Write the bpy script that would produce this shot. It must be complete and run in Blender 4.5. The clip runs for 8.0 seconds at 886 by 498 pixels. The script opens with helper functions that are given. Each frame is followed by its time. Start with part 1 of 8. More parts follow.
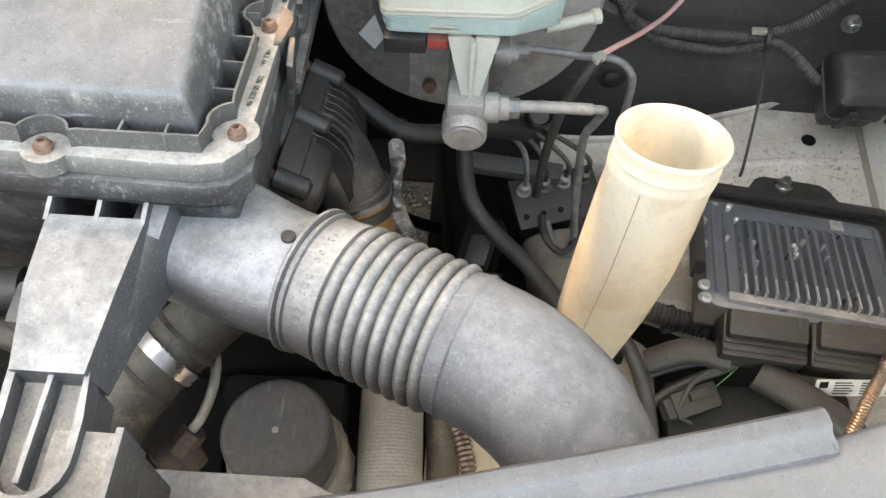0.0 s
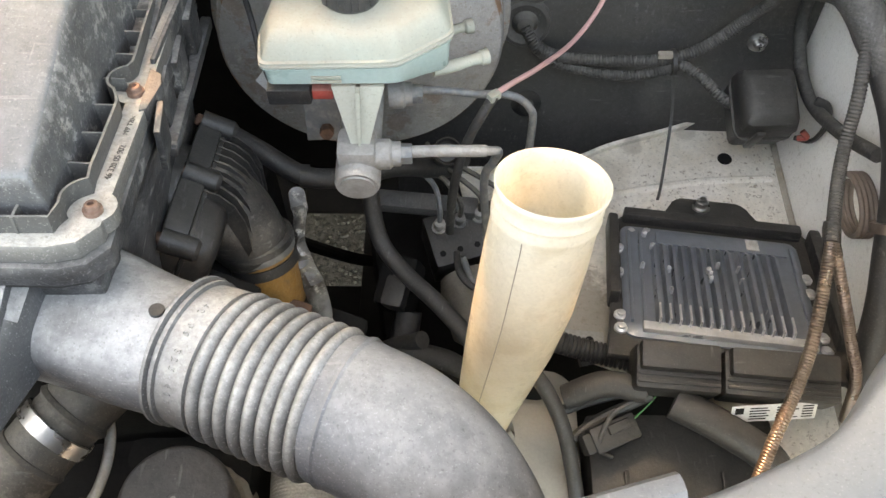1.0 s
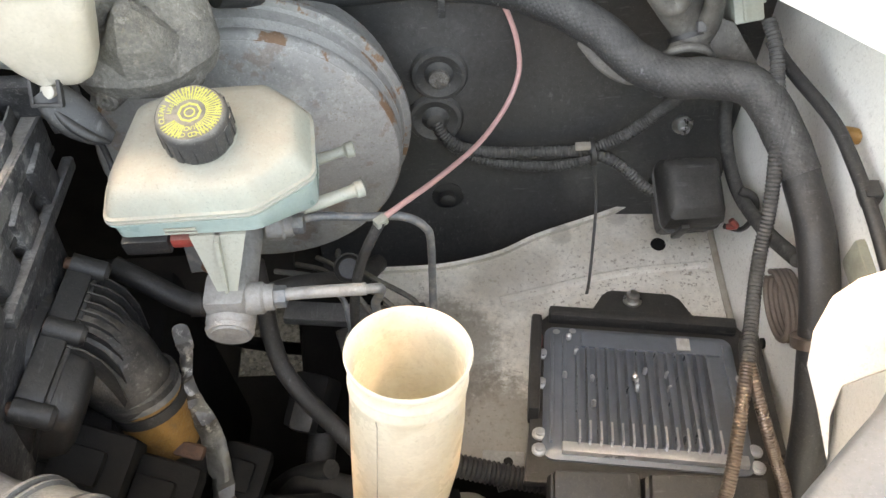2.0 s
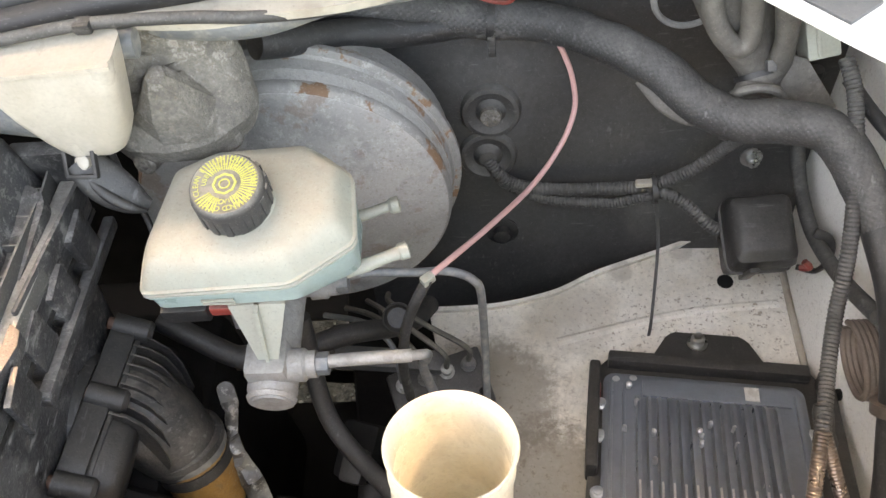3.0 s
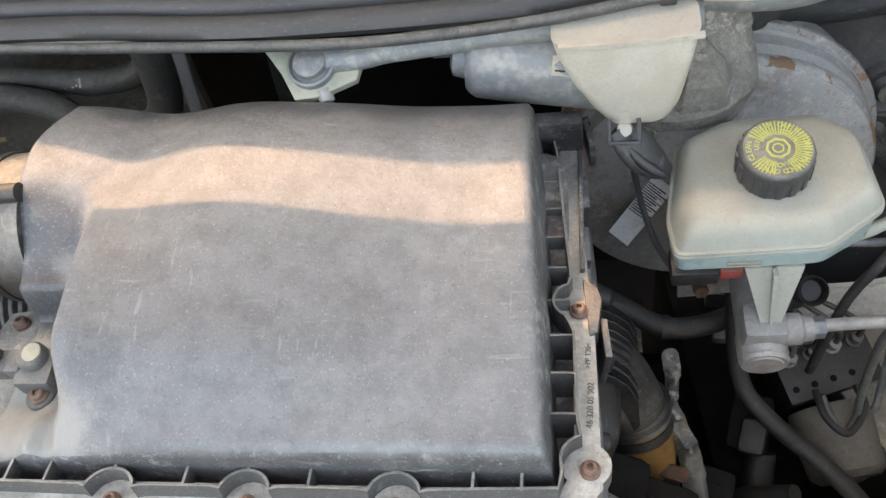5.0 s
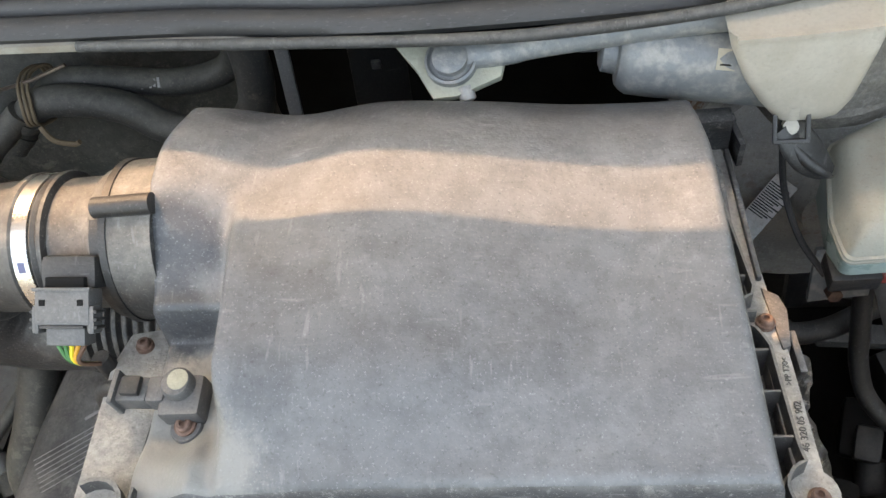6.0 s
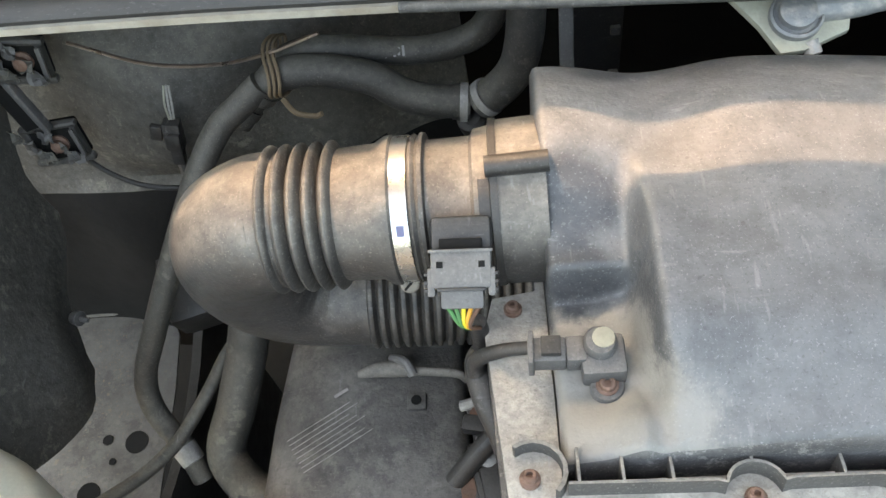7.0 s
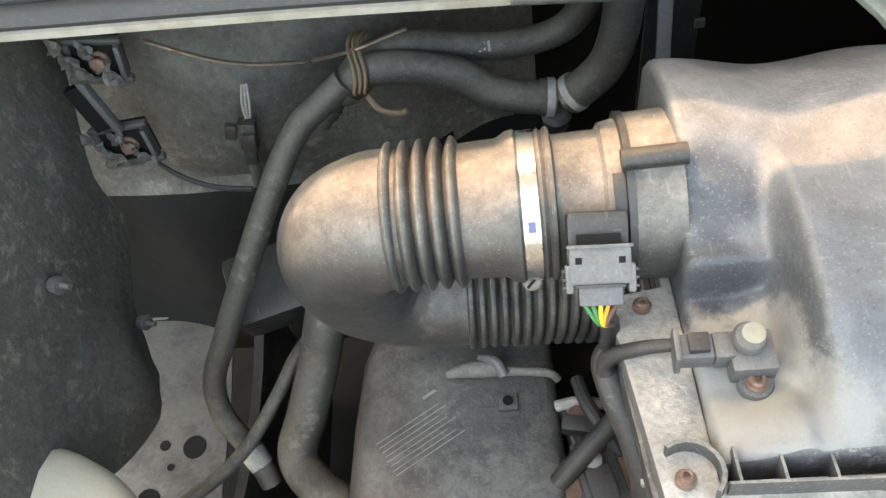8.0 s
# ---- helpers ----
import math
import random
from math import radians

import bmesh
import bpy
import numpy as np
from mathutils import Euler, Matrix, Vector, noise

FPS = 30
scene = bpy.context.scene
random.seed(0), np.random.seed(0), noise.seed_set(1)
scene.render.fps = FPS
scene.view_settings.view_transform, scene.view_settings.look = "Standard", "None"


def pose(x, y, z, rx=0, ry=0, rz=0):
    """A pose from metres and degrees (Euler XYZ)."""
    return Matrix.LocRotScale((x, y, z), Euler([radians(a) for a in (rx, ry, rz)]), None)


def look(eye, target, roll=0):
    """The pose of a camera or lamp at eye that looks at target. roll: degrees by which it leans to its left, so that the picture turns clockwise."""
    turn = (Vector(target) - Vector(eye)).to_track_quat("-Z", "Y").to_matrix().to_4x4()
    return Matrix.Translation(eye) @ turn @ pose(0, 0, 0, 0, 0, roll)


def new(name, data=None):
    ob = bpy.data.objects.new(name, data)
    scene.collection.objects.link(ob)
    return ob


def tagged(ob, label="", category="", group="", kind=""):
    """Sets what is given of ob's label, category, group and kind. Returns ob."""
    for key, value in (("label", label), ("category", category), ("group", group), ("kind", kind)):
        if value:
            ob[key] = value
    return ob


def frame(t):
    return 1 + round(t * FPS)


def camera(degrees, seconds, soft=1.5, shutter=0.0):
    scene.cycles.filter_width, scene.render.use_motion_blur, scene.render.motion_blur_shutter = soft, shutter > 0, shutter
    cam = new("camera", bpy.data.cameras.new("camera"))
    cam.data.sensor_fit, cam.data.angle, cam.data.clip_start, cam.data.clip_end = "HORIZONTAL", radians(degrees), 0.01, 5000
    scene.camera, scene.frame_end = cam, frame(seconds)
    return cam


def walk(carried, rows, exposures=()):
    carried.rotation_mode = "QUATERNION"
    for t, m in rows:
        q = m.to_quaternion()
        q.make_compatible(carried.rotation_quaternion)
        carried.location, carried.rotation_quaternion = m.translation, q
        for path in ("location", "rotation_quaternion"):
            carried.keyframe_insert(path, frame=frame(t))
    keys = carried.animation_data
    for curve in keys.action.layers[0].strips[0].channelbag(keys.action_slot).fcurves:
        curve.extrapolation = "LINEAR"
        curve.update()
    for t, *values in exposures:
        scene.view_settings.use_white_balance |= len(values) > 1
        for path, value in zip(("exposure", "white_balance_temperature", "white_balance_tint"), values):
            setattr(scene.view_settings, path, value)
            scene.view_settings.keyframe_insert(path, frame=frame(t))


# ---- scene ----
cam = camera(54.1, 8.0)
PATH = [
    (0, (0.022, 0.028, 1.472), (-0.044, 1.086, -0.224), 0.7),
    (0.5, (0.058, 0.041, 1.474), (0.017, 1.105, -0.219), 0.6),
    (1, (0.074, 0.058, 1.478), (0.069, 1.14, -0.204), 0.3),
    (1.5, (0.118, 0.098, 1.483), (0.116, 1.206, -0.182), -1.5),
    (1.7, (0.14, 0.12, 1.491), (0.134, 1.236, -0.169), -2.3),
    (2.8, (0.181, 0.205, 1.48), (0.043, 1.3, -0.188), -8.8),
    (3, (0.176, 0.209, 1.492), (-0.004, 1.297, -0.177), -10.4),
    (3.5, (0.146, 0.204, 1.512), (-0.126, 1.279, -0.153), -13.9),
    (4, (0.107, 0.213, 1.515), (-0.234, 1.29, -0.136), -16.5),
    (4.5, (0.013, 0.19, 1.522), (-0.355, 1.27, -0.12), -17.5),
    (5, (-0.096, 0.167, 1.534), (-0.444, 1.252, -0.11), -17.0),
    (5.2, (-0.129, 0.159, 1.54), (-0.472, 1.242, -0.106), -16.9),
    (6.3, (-0.259, 0.195, 1.52), (-0.512, 1.271, -0.147), -14.7),
    (6.5, (-0.311, 0.188, 1.524), (-0.547, 1.256, -0.151), -14.5),
    (7, (-0.433, 0.175, 1.537), (-0.632, 1.243, -0.142), -13.3),
    (7.5, (-0.463, 0.181, 1.533), (-0.646, 1.25, -0.147), -12.9),
    (8, (-0.505, 0.18, 1.536), (-0.691, 1.25, -0.143), -13.4),
]
walk(cam, [(t, look(eye, target, roll)) for t, eye, target, roll in PATH], ((0.0, 3.82, 10000, 8), (1.5, 3.94, 10300, 9), (3.5, 3.98, 10500, 13), (5.0, 3.33, 9500, 10), (6.5, 3.15, 9400, 7), (7.0, 3.34, 9400, 6), (8.0, 3.67, 9700, 6)))

# ---- world and light ----
SUN = Vector((-0.35, 0.54, 1.0)).normalized()
world = bpy.data.worlds.new("sky")
scene.world = world
world.use_nodes = True
wn = world.node_tree
sky = wn.nodes.new("ShaderNodeTexSky")
sky.sky_type, sky.sun_disc = "NISHITA", False
sky.sun_elevation, sky.sun_rotation = math.asin(SUN.z), math.atan2(SUN.x, SUN.y)
sky.air_density, sky.dust_density, sky.ozone_density = 1.0, 4.0, 1.0
wn.links.new(sky.outputs[0], wn.nodes["Background"].inputs[0])
wn.nodes["Background"].inputs[1].default_value = 0.15
sun_data = bpy.data.lights.new("sun", "SUN")
sun_data.energy, sun_data.angle, sun_data.color = 0.62, radians(0.6), (1.0, 0.68, 0.50)
sun = new("sun", sun_data)
sun.matrix_world = look((SUN * 6), (0, 0.4, 1.0))


# ---- materials ----
def material(name, base, rough=0.5, metal=0.0, second=None, stain=0.3, stain_scale=14.0, grain=0.06, grain_scale=420.0,
             dust=0.0, dust_color=(0.34, 0.30, 0.25), dust_scale=30.0, bump=0.15, spec=0.5, coat=0.0, through_light=0.0, stretch=(1, 1, 1), scuff=0.0, specks=0.0, rust=0.0, chips=0.0, dust_low=0.45, dust_step=(0.28, 0.72), blotch=0.0, rust_low=0.57, bare_or_shaded=(), grime=(), grime_color=(0.155, 0.130, 0.100)):
    """A worn surface: base colour, stains of a second colour, fine grain, dust that settles on what faces up."""
    m = bpy.data.materials.new(name)
    m.use_nodes = True
    n, l = m.node_tree.nodes, m.node_tree.links
    p = n["Principled BSDF"]
    at = n.new("ShaderNodeTexCoord")
    mp = n.new("ShaderNodeMapping")
    mp.inputs["Scale"].default_value = stretch
    l.new(at.outputs["Object"], mp.inputs["Vector"])

    def noise_tex(scale, detail=5.0, rough_=0.6):
        t = n.new("ShaderNodeTexNoise")
        t.inputs["Scale"].default_value, t.inputs["Detail"].default_value, t.inputs["Roughness"].default_value = scale, detail, rough_
        l.new(mp.outputs[0], t.inputs["Vector"])
        return t.outputs["Fac"]

    def ramp(value, lo, hi, a=0.0, b=1.0):
        r = n.new("ShaderNodeMapRange")
        r.interpolation_type = "SMOOTHSTEP"
        for key, v in zip(("From Min", "From Max", "To Min", "To Max"), (lo, hi, a, b)):
            r.inputs[key].default_value = v
        l.new(value, r.inputs["Value"])
        return r.outputs["Result"]

    def blend(fac, a, b, kind="MIX"):
        x = n.new("ShaderNodeMix")
        x.data_type, x.blend_type = "RGBA", kind
        for slot, v in ((0, fac), (6, a), (7, b)):
            if isinstance(v, (int, float)):
                x.inputs[slot].default_value = v
            elif isinstance(v, tuple):
                x.inputs[slot].default_value = (*v, 1.0)
            else:
                l.new(v, x.inputs[slot])
        return x.outputs[2]

    def times(a, b):
        x = n.new("ShaderNodeMath")
        x.operation = "MULTIPLY"
        for k, v in enumerate((a, b)):
            if isinstance(v, (int, float)):
                x.inputs[k].default_value = v
            else:
                l.new(v, x.inputs[k])
        return x.outputs[0]

    second = second or tuple(c * 0.55 for c in base)
    big, fine = noise_tex(stain_scale), noise_tex(grain_scale, 3.0)
    color = blend(times(ramp(big, 0.42, 0.68), stain), base, second)
    color = blend(ramp(fine, 0.3, 0.75, 0.0, grain * 4), color, tuple(c * 0.6 for c in base))
    gloss = ramp(big, 0.3, 0.7, max(0.05, rough - 0.08), min(1.0, rough + 0.1))
    if dust > 0:
        geo = n.new("ShaderNodeNewGeometry")
        sep = n.new("ShaderNodeSeparateXYZ")
        l.new(geo.outputs["Normal"], sep.inputs[0])
        up = ramp(sep.outputs["Z"], 0.05, 0.95, 0.06, 1.0)
        patch = times(ramp(noise_tex(dust_scale, 6.0, 0.7), dust_step[0], dust_step[1], dust_low, 1.0), ramp(noise_tex(dust_scale * 9.0, 4.0, 0.7), 0.34, 0.62, 0.7, 1.0))
        much = times(times(up, patch), dust * 1.3)
        for x, y, z, r, left in bare_or_shaded:
            # places rubbed or washed clean of dust, and places darkened to stand for shade
            far = n.new("ShaderNodeVectorMath")
            far.operation = "DISTANCE"
            l.new(at.outputs["Object"], far.inputs[0])
            far.inputs[1].default_value = (x, y, z)
            wavy = n.new("ShaderNodeMath")
            wavy.operation = "MULTIPLY_ADD"
            l.new(noise_tex(38.0, 6.0, 0.7), wavy.inputs[0])
            wavy.inputs[1].default_value = r * 0.7
            l.new(far.outputs["Value"], wavy.inputs[2])
            much = times(much, ramp(wavy.outputs[0], r * 1.0, r * 1.45, left, 1.0))
        color = blend(much, color, dust_color)
        rg = n.new("ShaderNodeMix")
        rg.data_type = "FLOAT"
        l.new(much, rg.inputs[0])
        l.new(gloss, rg.inputs[2])
        rg.inputs[3].default_value = min(0.9, rough + 0.3)
        gloss = rg.outputs[0]
    if blotch > 0:
        # damp-dark blotches and dried dust rims, in small ragged islands
        color = blend(times(ramp(noise_tex(34.0, 8.0, 0.75), 0.50, 0.60), blotch), color, tuple(c * 0.45 for c in base))
        color = blend(times(times(ramp(noise_tex(60.0, 7.0, 0.75), 0.54, 0.62), ramp(noise_tex(6.0, 3.0), 0.45, 0.60)), blotch * 0.8), color, tuple(min(0.5, c * 1.35) for c in dust_color))
    if scuff > 0:
        # pale scratches in two directions and small specks
        for turn, size in (((40, 260, 260), 1.0), ((230, 30, 120), 1.3)):
            mv = n.new("ShaderNodeMapping")
            mv.inputs["Scale"].default_value = turn
            mv.inputs["Rotation"].default_value = (0.1, 0.2, 0.5 * size)
            l.new(at.outputs["Object"], mv.inputs["Vector"])
            t = n.new("ShaderNodeTexNoise")
            t.inputs["Scale"].default_value, t.inputs["Detail"].default_value = size, 3.0
            l.new(mv.outputs[0], t.inputs["Vector"])
            line = times(ramp(t.outputs["Fac"], 0.62, 0.72), ramp(noise_tex(11.0 * size, 3.0), 0.45, 0.65))
            color = blend(times(line, scuff), color, (0.42, 0.42, 0.41))
        color = blend(times(ramp(noise_tex(330.0, 1.0), 0.74, 0.78), scuff * 0.4), color, (0.55, 0.54, 0.52))
        color = blend(times(ramp(noise_tex(210.0, 1.0), 0.75, 0.79), 0.3), color, (0.04, 0.035, 0.03))
    if chips > 0:
        # flaked places where the paler layer below shows
        color = blend(times(times(ramp(noise_tex(120.0, 8.0, 0.8), 0.53, 0.58), ramp(noise_tex(9.0, 2.0), 0.48, 0.58)), chips), color, (0.50, 0.485, 0.45))
    if rust > 0:
        color = blend(times(ramp(noise_tex(26.0, 5.0, 0.7), rust_low, rust_low + 0.05), rust), color, (0.20, 0.10, 0.048))
    if specks > 0:
        # brown dirt specks, thicker in some places
        thick = ramp(noise_tex(7.0, 3.0), 0.35, 0.65, 0.25, 1.0)
        for size, lo in ((300.0, 0.60), (120.0, 0.65), (48.0, 0.70)):
            color = blend(times(times(ramp(noise_tex(size, 2.0), lo, lo + 0.08), thick), specks), color, (0.20, 0.155, 0.11))
    if dust > 0.2 or specks > 0.2:
        # single grains of sand and dark pits
        color = blend(times(ramp(noise_tex(760.0, 2.0), 0.60, 0.72), 0.24), color, tuple(min(0.7, c * 1.5) for c in dust_color))
        color = blend(times(ramp(noise_tex(560.0, 2.0), 0.60, 0.72), 0.28), color, tuple(c * 0.35 for c in base))
    for x, y, z, r, much_ in grime:
        # caked dirt that fades out in ragged speckles
        far = n.new("ShaderNodeVectorMath")
        far.operation = "DISTANCE"
        l.new(at.outputs["Object"], far.inputs[0])
        far.inputs[1].default_value = (x, y, z)
        near = ramp(far.outputs["Value"], r * 0.35, r * 1.3, 1.0, 0.0)
        ragged = n.new("ShaderNodeMath")
        ragged.operation = "MULTIPLY_ADD"
        l.new(noise_tex(95.0, 8.0, 0.75), ragged.inputs[0])
        ragged.inputs[1].default_value = 1.6
        l.new(near, ragged.inputs[2])
        color = blend(times(ramp(ragged.outputs[0], 1.05, 1.65), much_), color, grime_color)
    l.new(color, p.inputs["Base Color"])
    l.new(gloss, p.inputs["Roughness"])
    p.inputs["Metallic"].default_value = metal
    p.inputs["Specular IOR Level"].default_value = spec
    p.inputs["Coat Weight"].default_value = coat
    if bump > 0:
        bp = n.new("ShaderNodeBump")
        bp.inputs["Strength"].default_value, bp.inputs["Distance"].default_value = bump, 0.0015
        l.new(fine, bp.inputs["Height"])
        bp2 = n.new("ShaderNodeBump")
        bp2.inputs["Strength"].default_value, bp2.inputs["Distance"].default_value = bump, 0.004
        l.new(noise_tex(grain_scale * 0.2, 4.0), bp2.inputs["Height"])
        l.new(bp.outputs[0], bp2.inputs["Normal"])
        l.new(bp2.outputs[0], p.inputs["Normal"])
    if through_light > 0:
        tr = n.new("ShaderNodeBsdfTranslucent")
        l.new(color, tr.inputs["Color"])
        ms = n.new("ShaderNodeMixShader")
        ms.inputs[0].default_value = through_light
        l.new(p.outputs[0], ms.inputs[1])
        l.new(tr.outputs[0], ms.inputs[2])
        l.new(ms.outputs[0], n["Material Output"].inputs["Surface"])
    return m


DUST = (0.36, 0.31, 0.25)
# the spots along the lid's rear edge paint in the shade of that slope
M_BOX = material("dusty_black_plastic", (0.062, 0.066, 0.072), 0.46, stain=0.55, second=(0.034, 0.037, 0.042), stain_scale=8, dust=0.41, dust_color=(0.315, 0.325, 0.332), dust_scale=7, dust_low=0.64, dust_step=(0.34, 0.68), bump=0.3, grain=0.14, grain_scale=300, scuff=0.22, blotch=0.12, bare_or_shaded=((-0.408, 0.432, 1.172, 0.026, 0.2), (-0.412, 0.400, 1.145, 0.024, 0.15), (-0.345, 0.395, 1.175, 0.018, 0.8), (-0.350, 0.350, 1.17, 0.018, 0.6), (-0.15, 0.545, 1.14, 0.038, 0.25), (-0.21, 0.548, 1.15, 0.040, 0.25), (-0.27, 0.55, 1.155, 0.042, 0.2), (-0.33, 0.55, 1.155, 0.040, 0.25), (-0.39, 0.545, 1.155, 0.034, 0.25), (-0.22, 0.37, 1.17, 0.03, 0.75)), grime=((-0.425, 0.345, 1.130, 0.050, 0.75), (-0.395, 0.312, 1.140, 0.055, 0.6), (-0.395, 0.360, 1.135, 0.035, 0.6)), grime_color=(0.29, 0.281, 0.258))
M_BOXSIDE = material("scraped_black_lid_side", (0.060, 0.062, 0.066), 0.5, stain=0.7, second=(0.025, 0.026, 0.029), stain_scale=20, dust=0.5, dust_color=(0.33, 0.325, 0.315), dust_scale=22, bump=0.35, scuff=0.5, chips=0.25, blotch=0.3)
M_BOXLOW = material("black_plastic_box_side", (0.024, 0.024, 0.026), 0.42, second=(0.085, 0.085, 0.085), stain=0.85, stain_scale=38, dust=0.45, dust_color=(0.27, 0.262, 0.25), dust_scale=30, bump=0.3, scuff=0.5, chips=0.25, blotch=0.35)
M_RIB = material("dusty_rib_plastic", (0.05, 0.05, 0.05), 0.5, dust=0.7, dust_color=(0.33, 0.318, 0.29), dust_scale=45, scuff=0.2)
M_FLANGE = material("sand_dusted_plastic", (0.085, 0.083, 0.08), 0.55, dust=0.90, dust_color=(0.44, 0.42, 0.38), dust_scale=30, bump=0.35, scuff=0.35)
M_DUCT = material("dusty_grey_duct_plastic", (0.07, 0.073, 0.078), 0.38, second=(0.03, 0.032, 0.036), stain=0.8, stain_scale=13, dust=0.85, dust_color=(0.46, 0.455, 0.44), dust_scale=11, bump=0.25, scuff=0.5, dust_low=0.4, dust_step=(0.32, 0.66), blotch=0.12)
M_ELBOW = material("worn_black_elbow_plastic", (0.060, 0.065, 0.074), 0.34, second=(0.034, 0.037, 0.043), stain=0.6, stain_scale=9, dust=0.58, dust_color=(0.37, 0.377, 0.385), dust_scale=8, bump=0.12, scuff=0.3, dust_low=0.45, dust_step=(0.34, 0.66), blotch=0.15)
M_BELLOWS = material("dusty_bellows_rubber", (0.055, 0.055, 0.055), 0.5, dust=0.82, dust_color=(0.44, 0.43, 0.405), dust_scale=30, bump=0.25, scuff=0.25)
M_RUBBER = material("black_hose_rubber", (0.020, 0.020, 0.021), 0.50, dust=0.28, dust_color=(0.14, 0.132, 0.12), dust_scale=30, bump=0.15, scuff=0.12)
M_RUBBER2 = material("dusty_hose_rubber", (0.040, 0.0395, 0.037), 0.55, second=(0.022, 0.022, 0.022), stain=0.6, stain_scale=22, dust=0.46, dust_color=(0.24, 0.22, 0.18), dust_scale=18, bump=0.2, scuff=0.15, blotch=0.3)
M_DARK = material("dark_engine_plastic", (0.014, 0.014, 0.015), 0.42, second=(0.030, 0.029, 0.028), stain=0.6, stain_scale=30, dust=0.36, dust_color=(0.12, 0.113, 0.102), dust_scale=50, scuff=0.14)
# near-black for what lies deep in the bay: its shade is in the colour
M_DEPTH_BLACK = material("near_black_depths", (0.010, 0.010, 0.010), 0.85, dust=0.1, dust_color=(0.08, 0.072, 0.065), spec=0.15)
M_COVER = material("dusty_cover_plastic", (0.034, 0.034, 0.035), 0.55, dust=0.58, dust_color=(0.225, 0.215, 0.195), dust_scale=16, dust_low=0.45, dust_step=(0.36, 0.64), bump=0.35, scuff=0.2, blotch=0.3)
M_PIPE = material("intake_pipe_rubber", (0.026, 0.026, 0.027), 0.43, second=(0.046, 0.043, 0.040), stain=0.5, stain_scale=26, dust=0.62, dust_color=(0.29, 0.268, 0.235), dust_scale=15, bump=0.2, scuff=0.25, dust_low=0.35, dust_step=(0.34, 0.66), blotch=0.16)
M_WHITE = material("dirty_white_paint", (0.84, 0.81, 0.74), 0.40, second=(0.60, 0.52, 0.40), stain=0.75, stain_scale=8, grain=0.10, grain_scale=220, dust=0.18, dust_color=(0.44, 0.37, 0.28), dust_scale=26, bump=0.18, specks=0.7, blotch=0.15, grime=((0.145, 0.52, 0.765, 0.075, 0.7), (0.185, 0.43, 0.765, 0.085, 0.75), (0.22, 0.60, 0.765, 0.05, 0.25), (0.27, 0.648, 0.768, 0.014, 0.35), (0.33, 0.668, 0.768, 0.014, 0.3), (0.415, 0.50, 0.765, 0.016, 0.35)))
M_WALLW = material("white_wing_paint", (0.85, 0.84, 0.80), 0.38, second=(0.62, 0.585, 0.52), stain=0.3, stain_scale=7, grain=0.05, bump=0.06, specks=0.25)
M_SILVER = material("silver_grey_paint", (0.21, 0.217, 0.228), 0.35, metal=0.2, second=(0.14, 0.148, 0.16), stain=0.8, stain_scale=10, dust=0.3, dust_color=(0.30, 0.295, 0.285), bump=0.04, specks=0.15)
M_CREAM = material("aged_translucent_plastic", (0.92, 0.895, 0.80), 0.30, second=(0.80, 0.72, 0.55), stain=0.6, stain_scale=17, grain=0.04, dust=0.12, dust_color=(0.60, 0.53, 0.40), dust_scale=20, bump=0.05, through_light=0.55, specks=0.12, blotch=0.08)
M_MILK = material("milky_reservoir_plastic", (0.45, 0.478, 0.405), 0.40, second=(0.40, 0.37, 0.30), stain=0.5, stain_scale=16, dust=0.66, dust_color=(0.385, 0.34, 0.275), dust_scale=16, bump=0.08, through_light=0.18, specks=0.15)
M_MILKLOW = material("fluid_filled_plastic", (0.39, 0.51, 0.475), 0.3, second=(0.46, 0.52, 0.465), stain=0.5, stain_scale=20, bump=0.04, through_light=0.15)
M_FUNNEL = material("dirty_white_funnel_plastic", (0.53, 0.495, 0.43), 0.30, second=(0.38, 0.335, 0.265), stain=0.6, stain_scale=16, dust=0.2, dust_color=(0.44, 0.39, 0.31), bump=0.06, through_light=0.22, specks=0.1)
M_YELLOW = material("yellow_print", (0.48, 0.48, 0.13), 0.5, second=(0.40, 0.38, 0.12), stain=0.5, stain_scale=120, bump=0.0)
M_CAP = material("black_cap_plastic", (0.03, 0.03, 0.032), 0.45, dust=0.9, dust_color=(0.25, 0.23, 0.20), dust_scale=40, scuff=0.15)
M_ALU = material("cast_aluminium", (0.72, 0.73, 0.74), 0.33, metal=0.55, second=(0.40, 0.40, 0.40), stain=0.5, stain_scale=35, dust=0.12, dust_color=(0.45, 0.43, 0.4), bump=0.2)
M_CAST = material("dusty_cast_metal", (0.36, 0.35, 0.33), 0.6, metal=0.3, second=(0.22, 0.21, 0.19), stain=0.6, stain_scale=60, bump=0.35, grain=0.1)
M_PAINTBK = material("scuffed_booster_paint", (0.30, 0.292, 0.278), 0.55, second=(0.40, 0.385, 0.355), stain=0.7, stain_scale=14, dust=0.75, dust_color=(0.48, 0.46, 0.425), dust_scale=14, bump=0.3, scuff=0.45, specks=0.5, rust=0.35, chips=0.45, blotch=0.25)
M_OILCAP = material("worn_black_filter_cap", (0.026, 0.026, 0.028), 0.5, dust=0.45, dust_color=(0.15, 0.145, 0.138), dust_scale=14, dust_low=0.5, grain=0.15, bump=0.3, scuff=0.2)
M_SANDCAST = material("sand_coloured_casting", (0.20, 0.178, 0.147), 0.7, second=(0.12, 0.107, 0.09), stain=0.7, stain_scale=40, grain=0.15, grain_scale=240, dust=0.25, dust_color=(0.27, 0.25, 0.21), bump=0.5, specks=0.5)
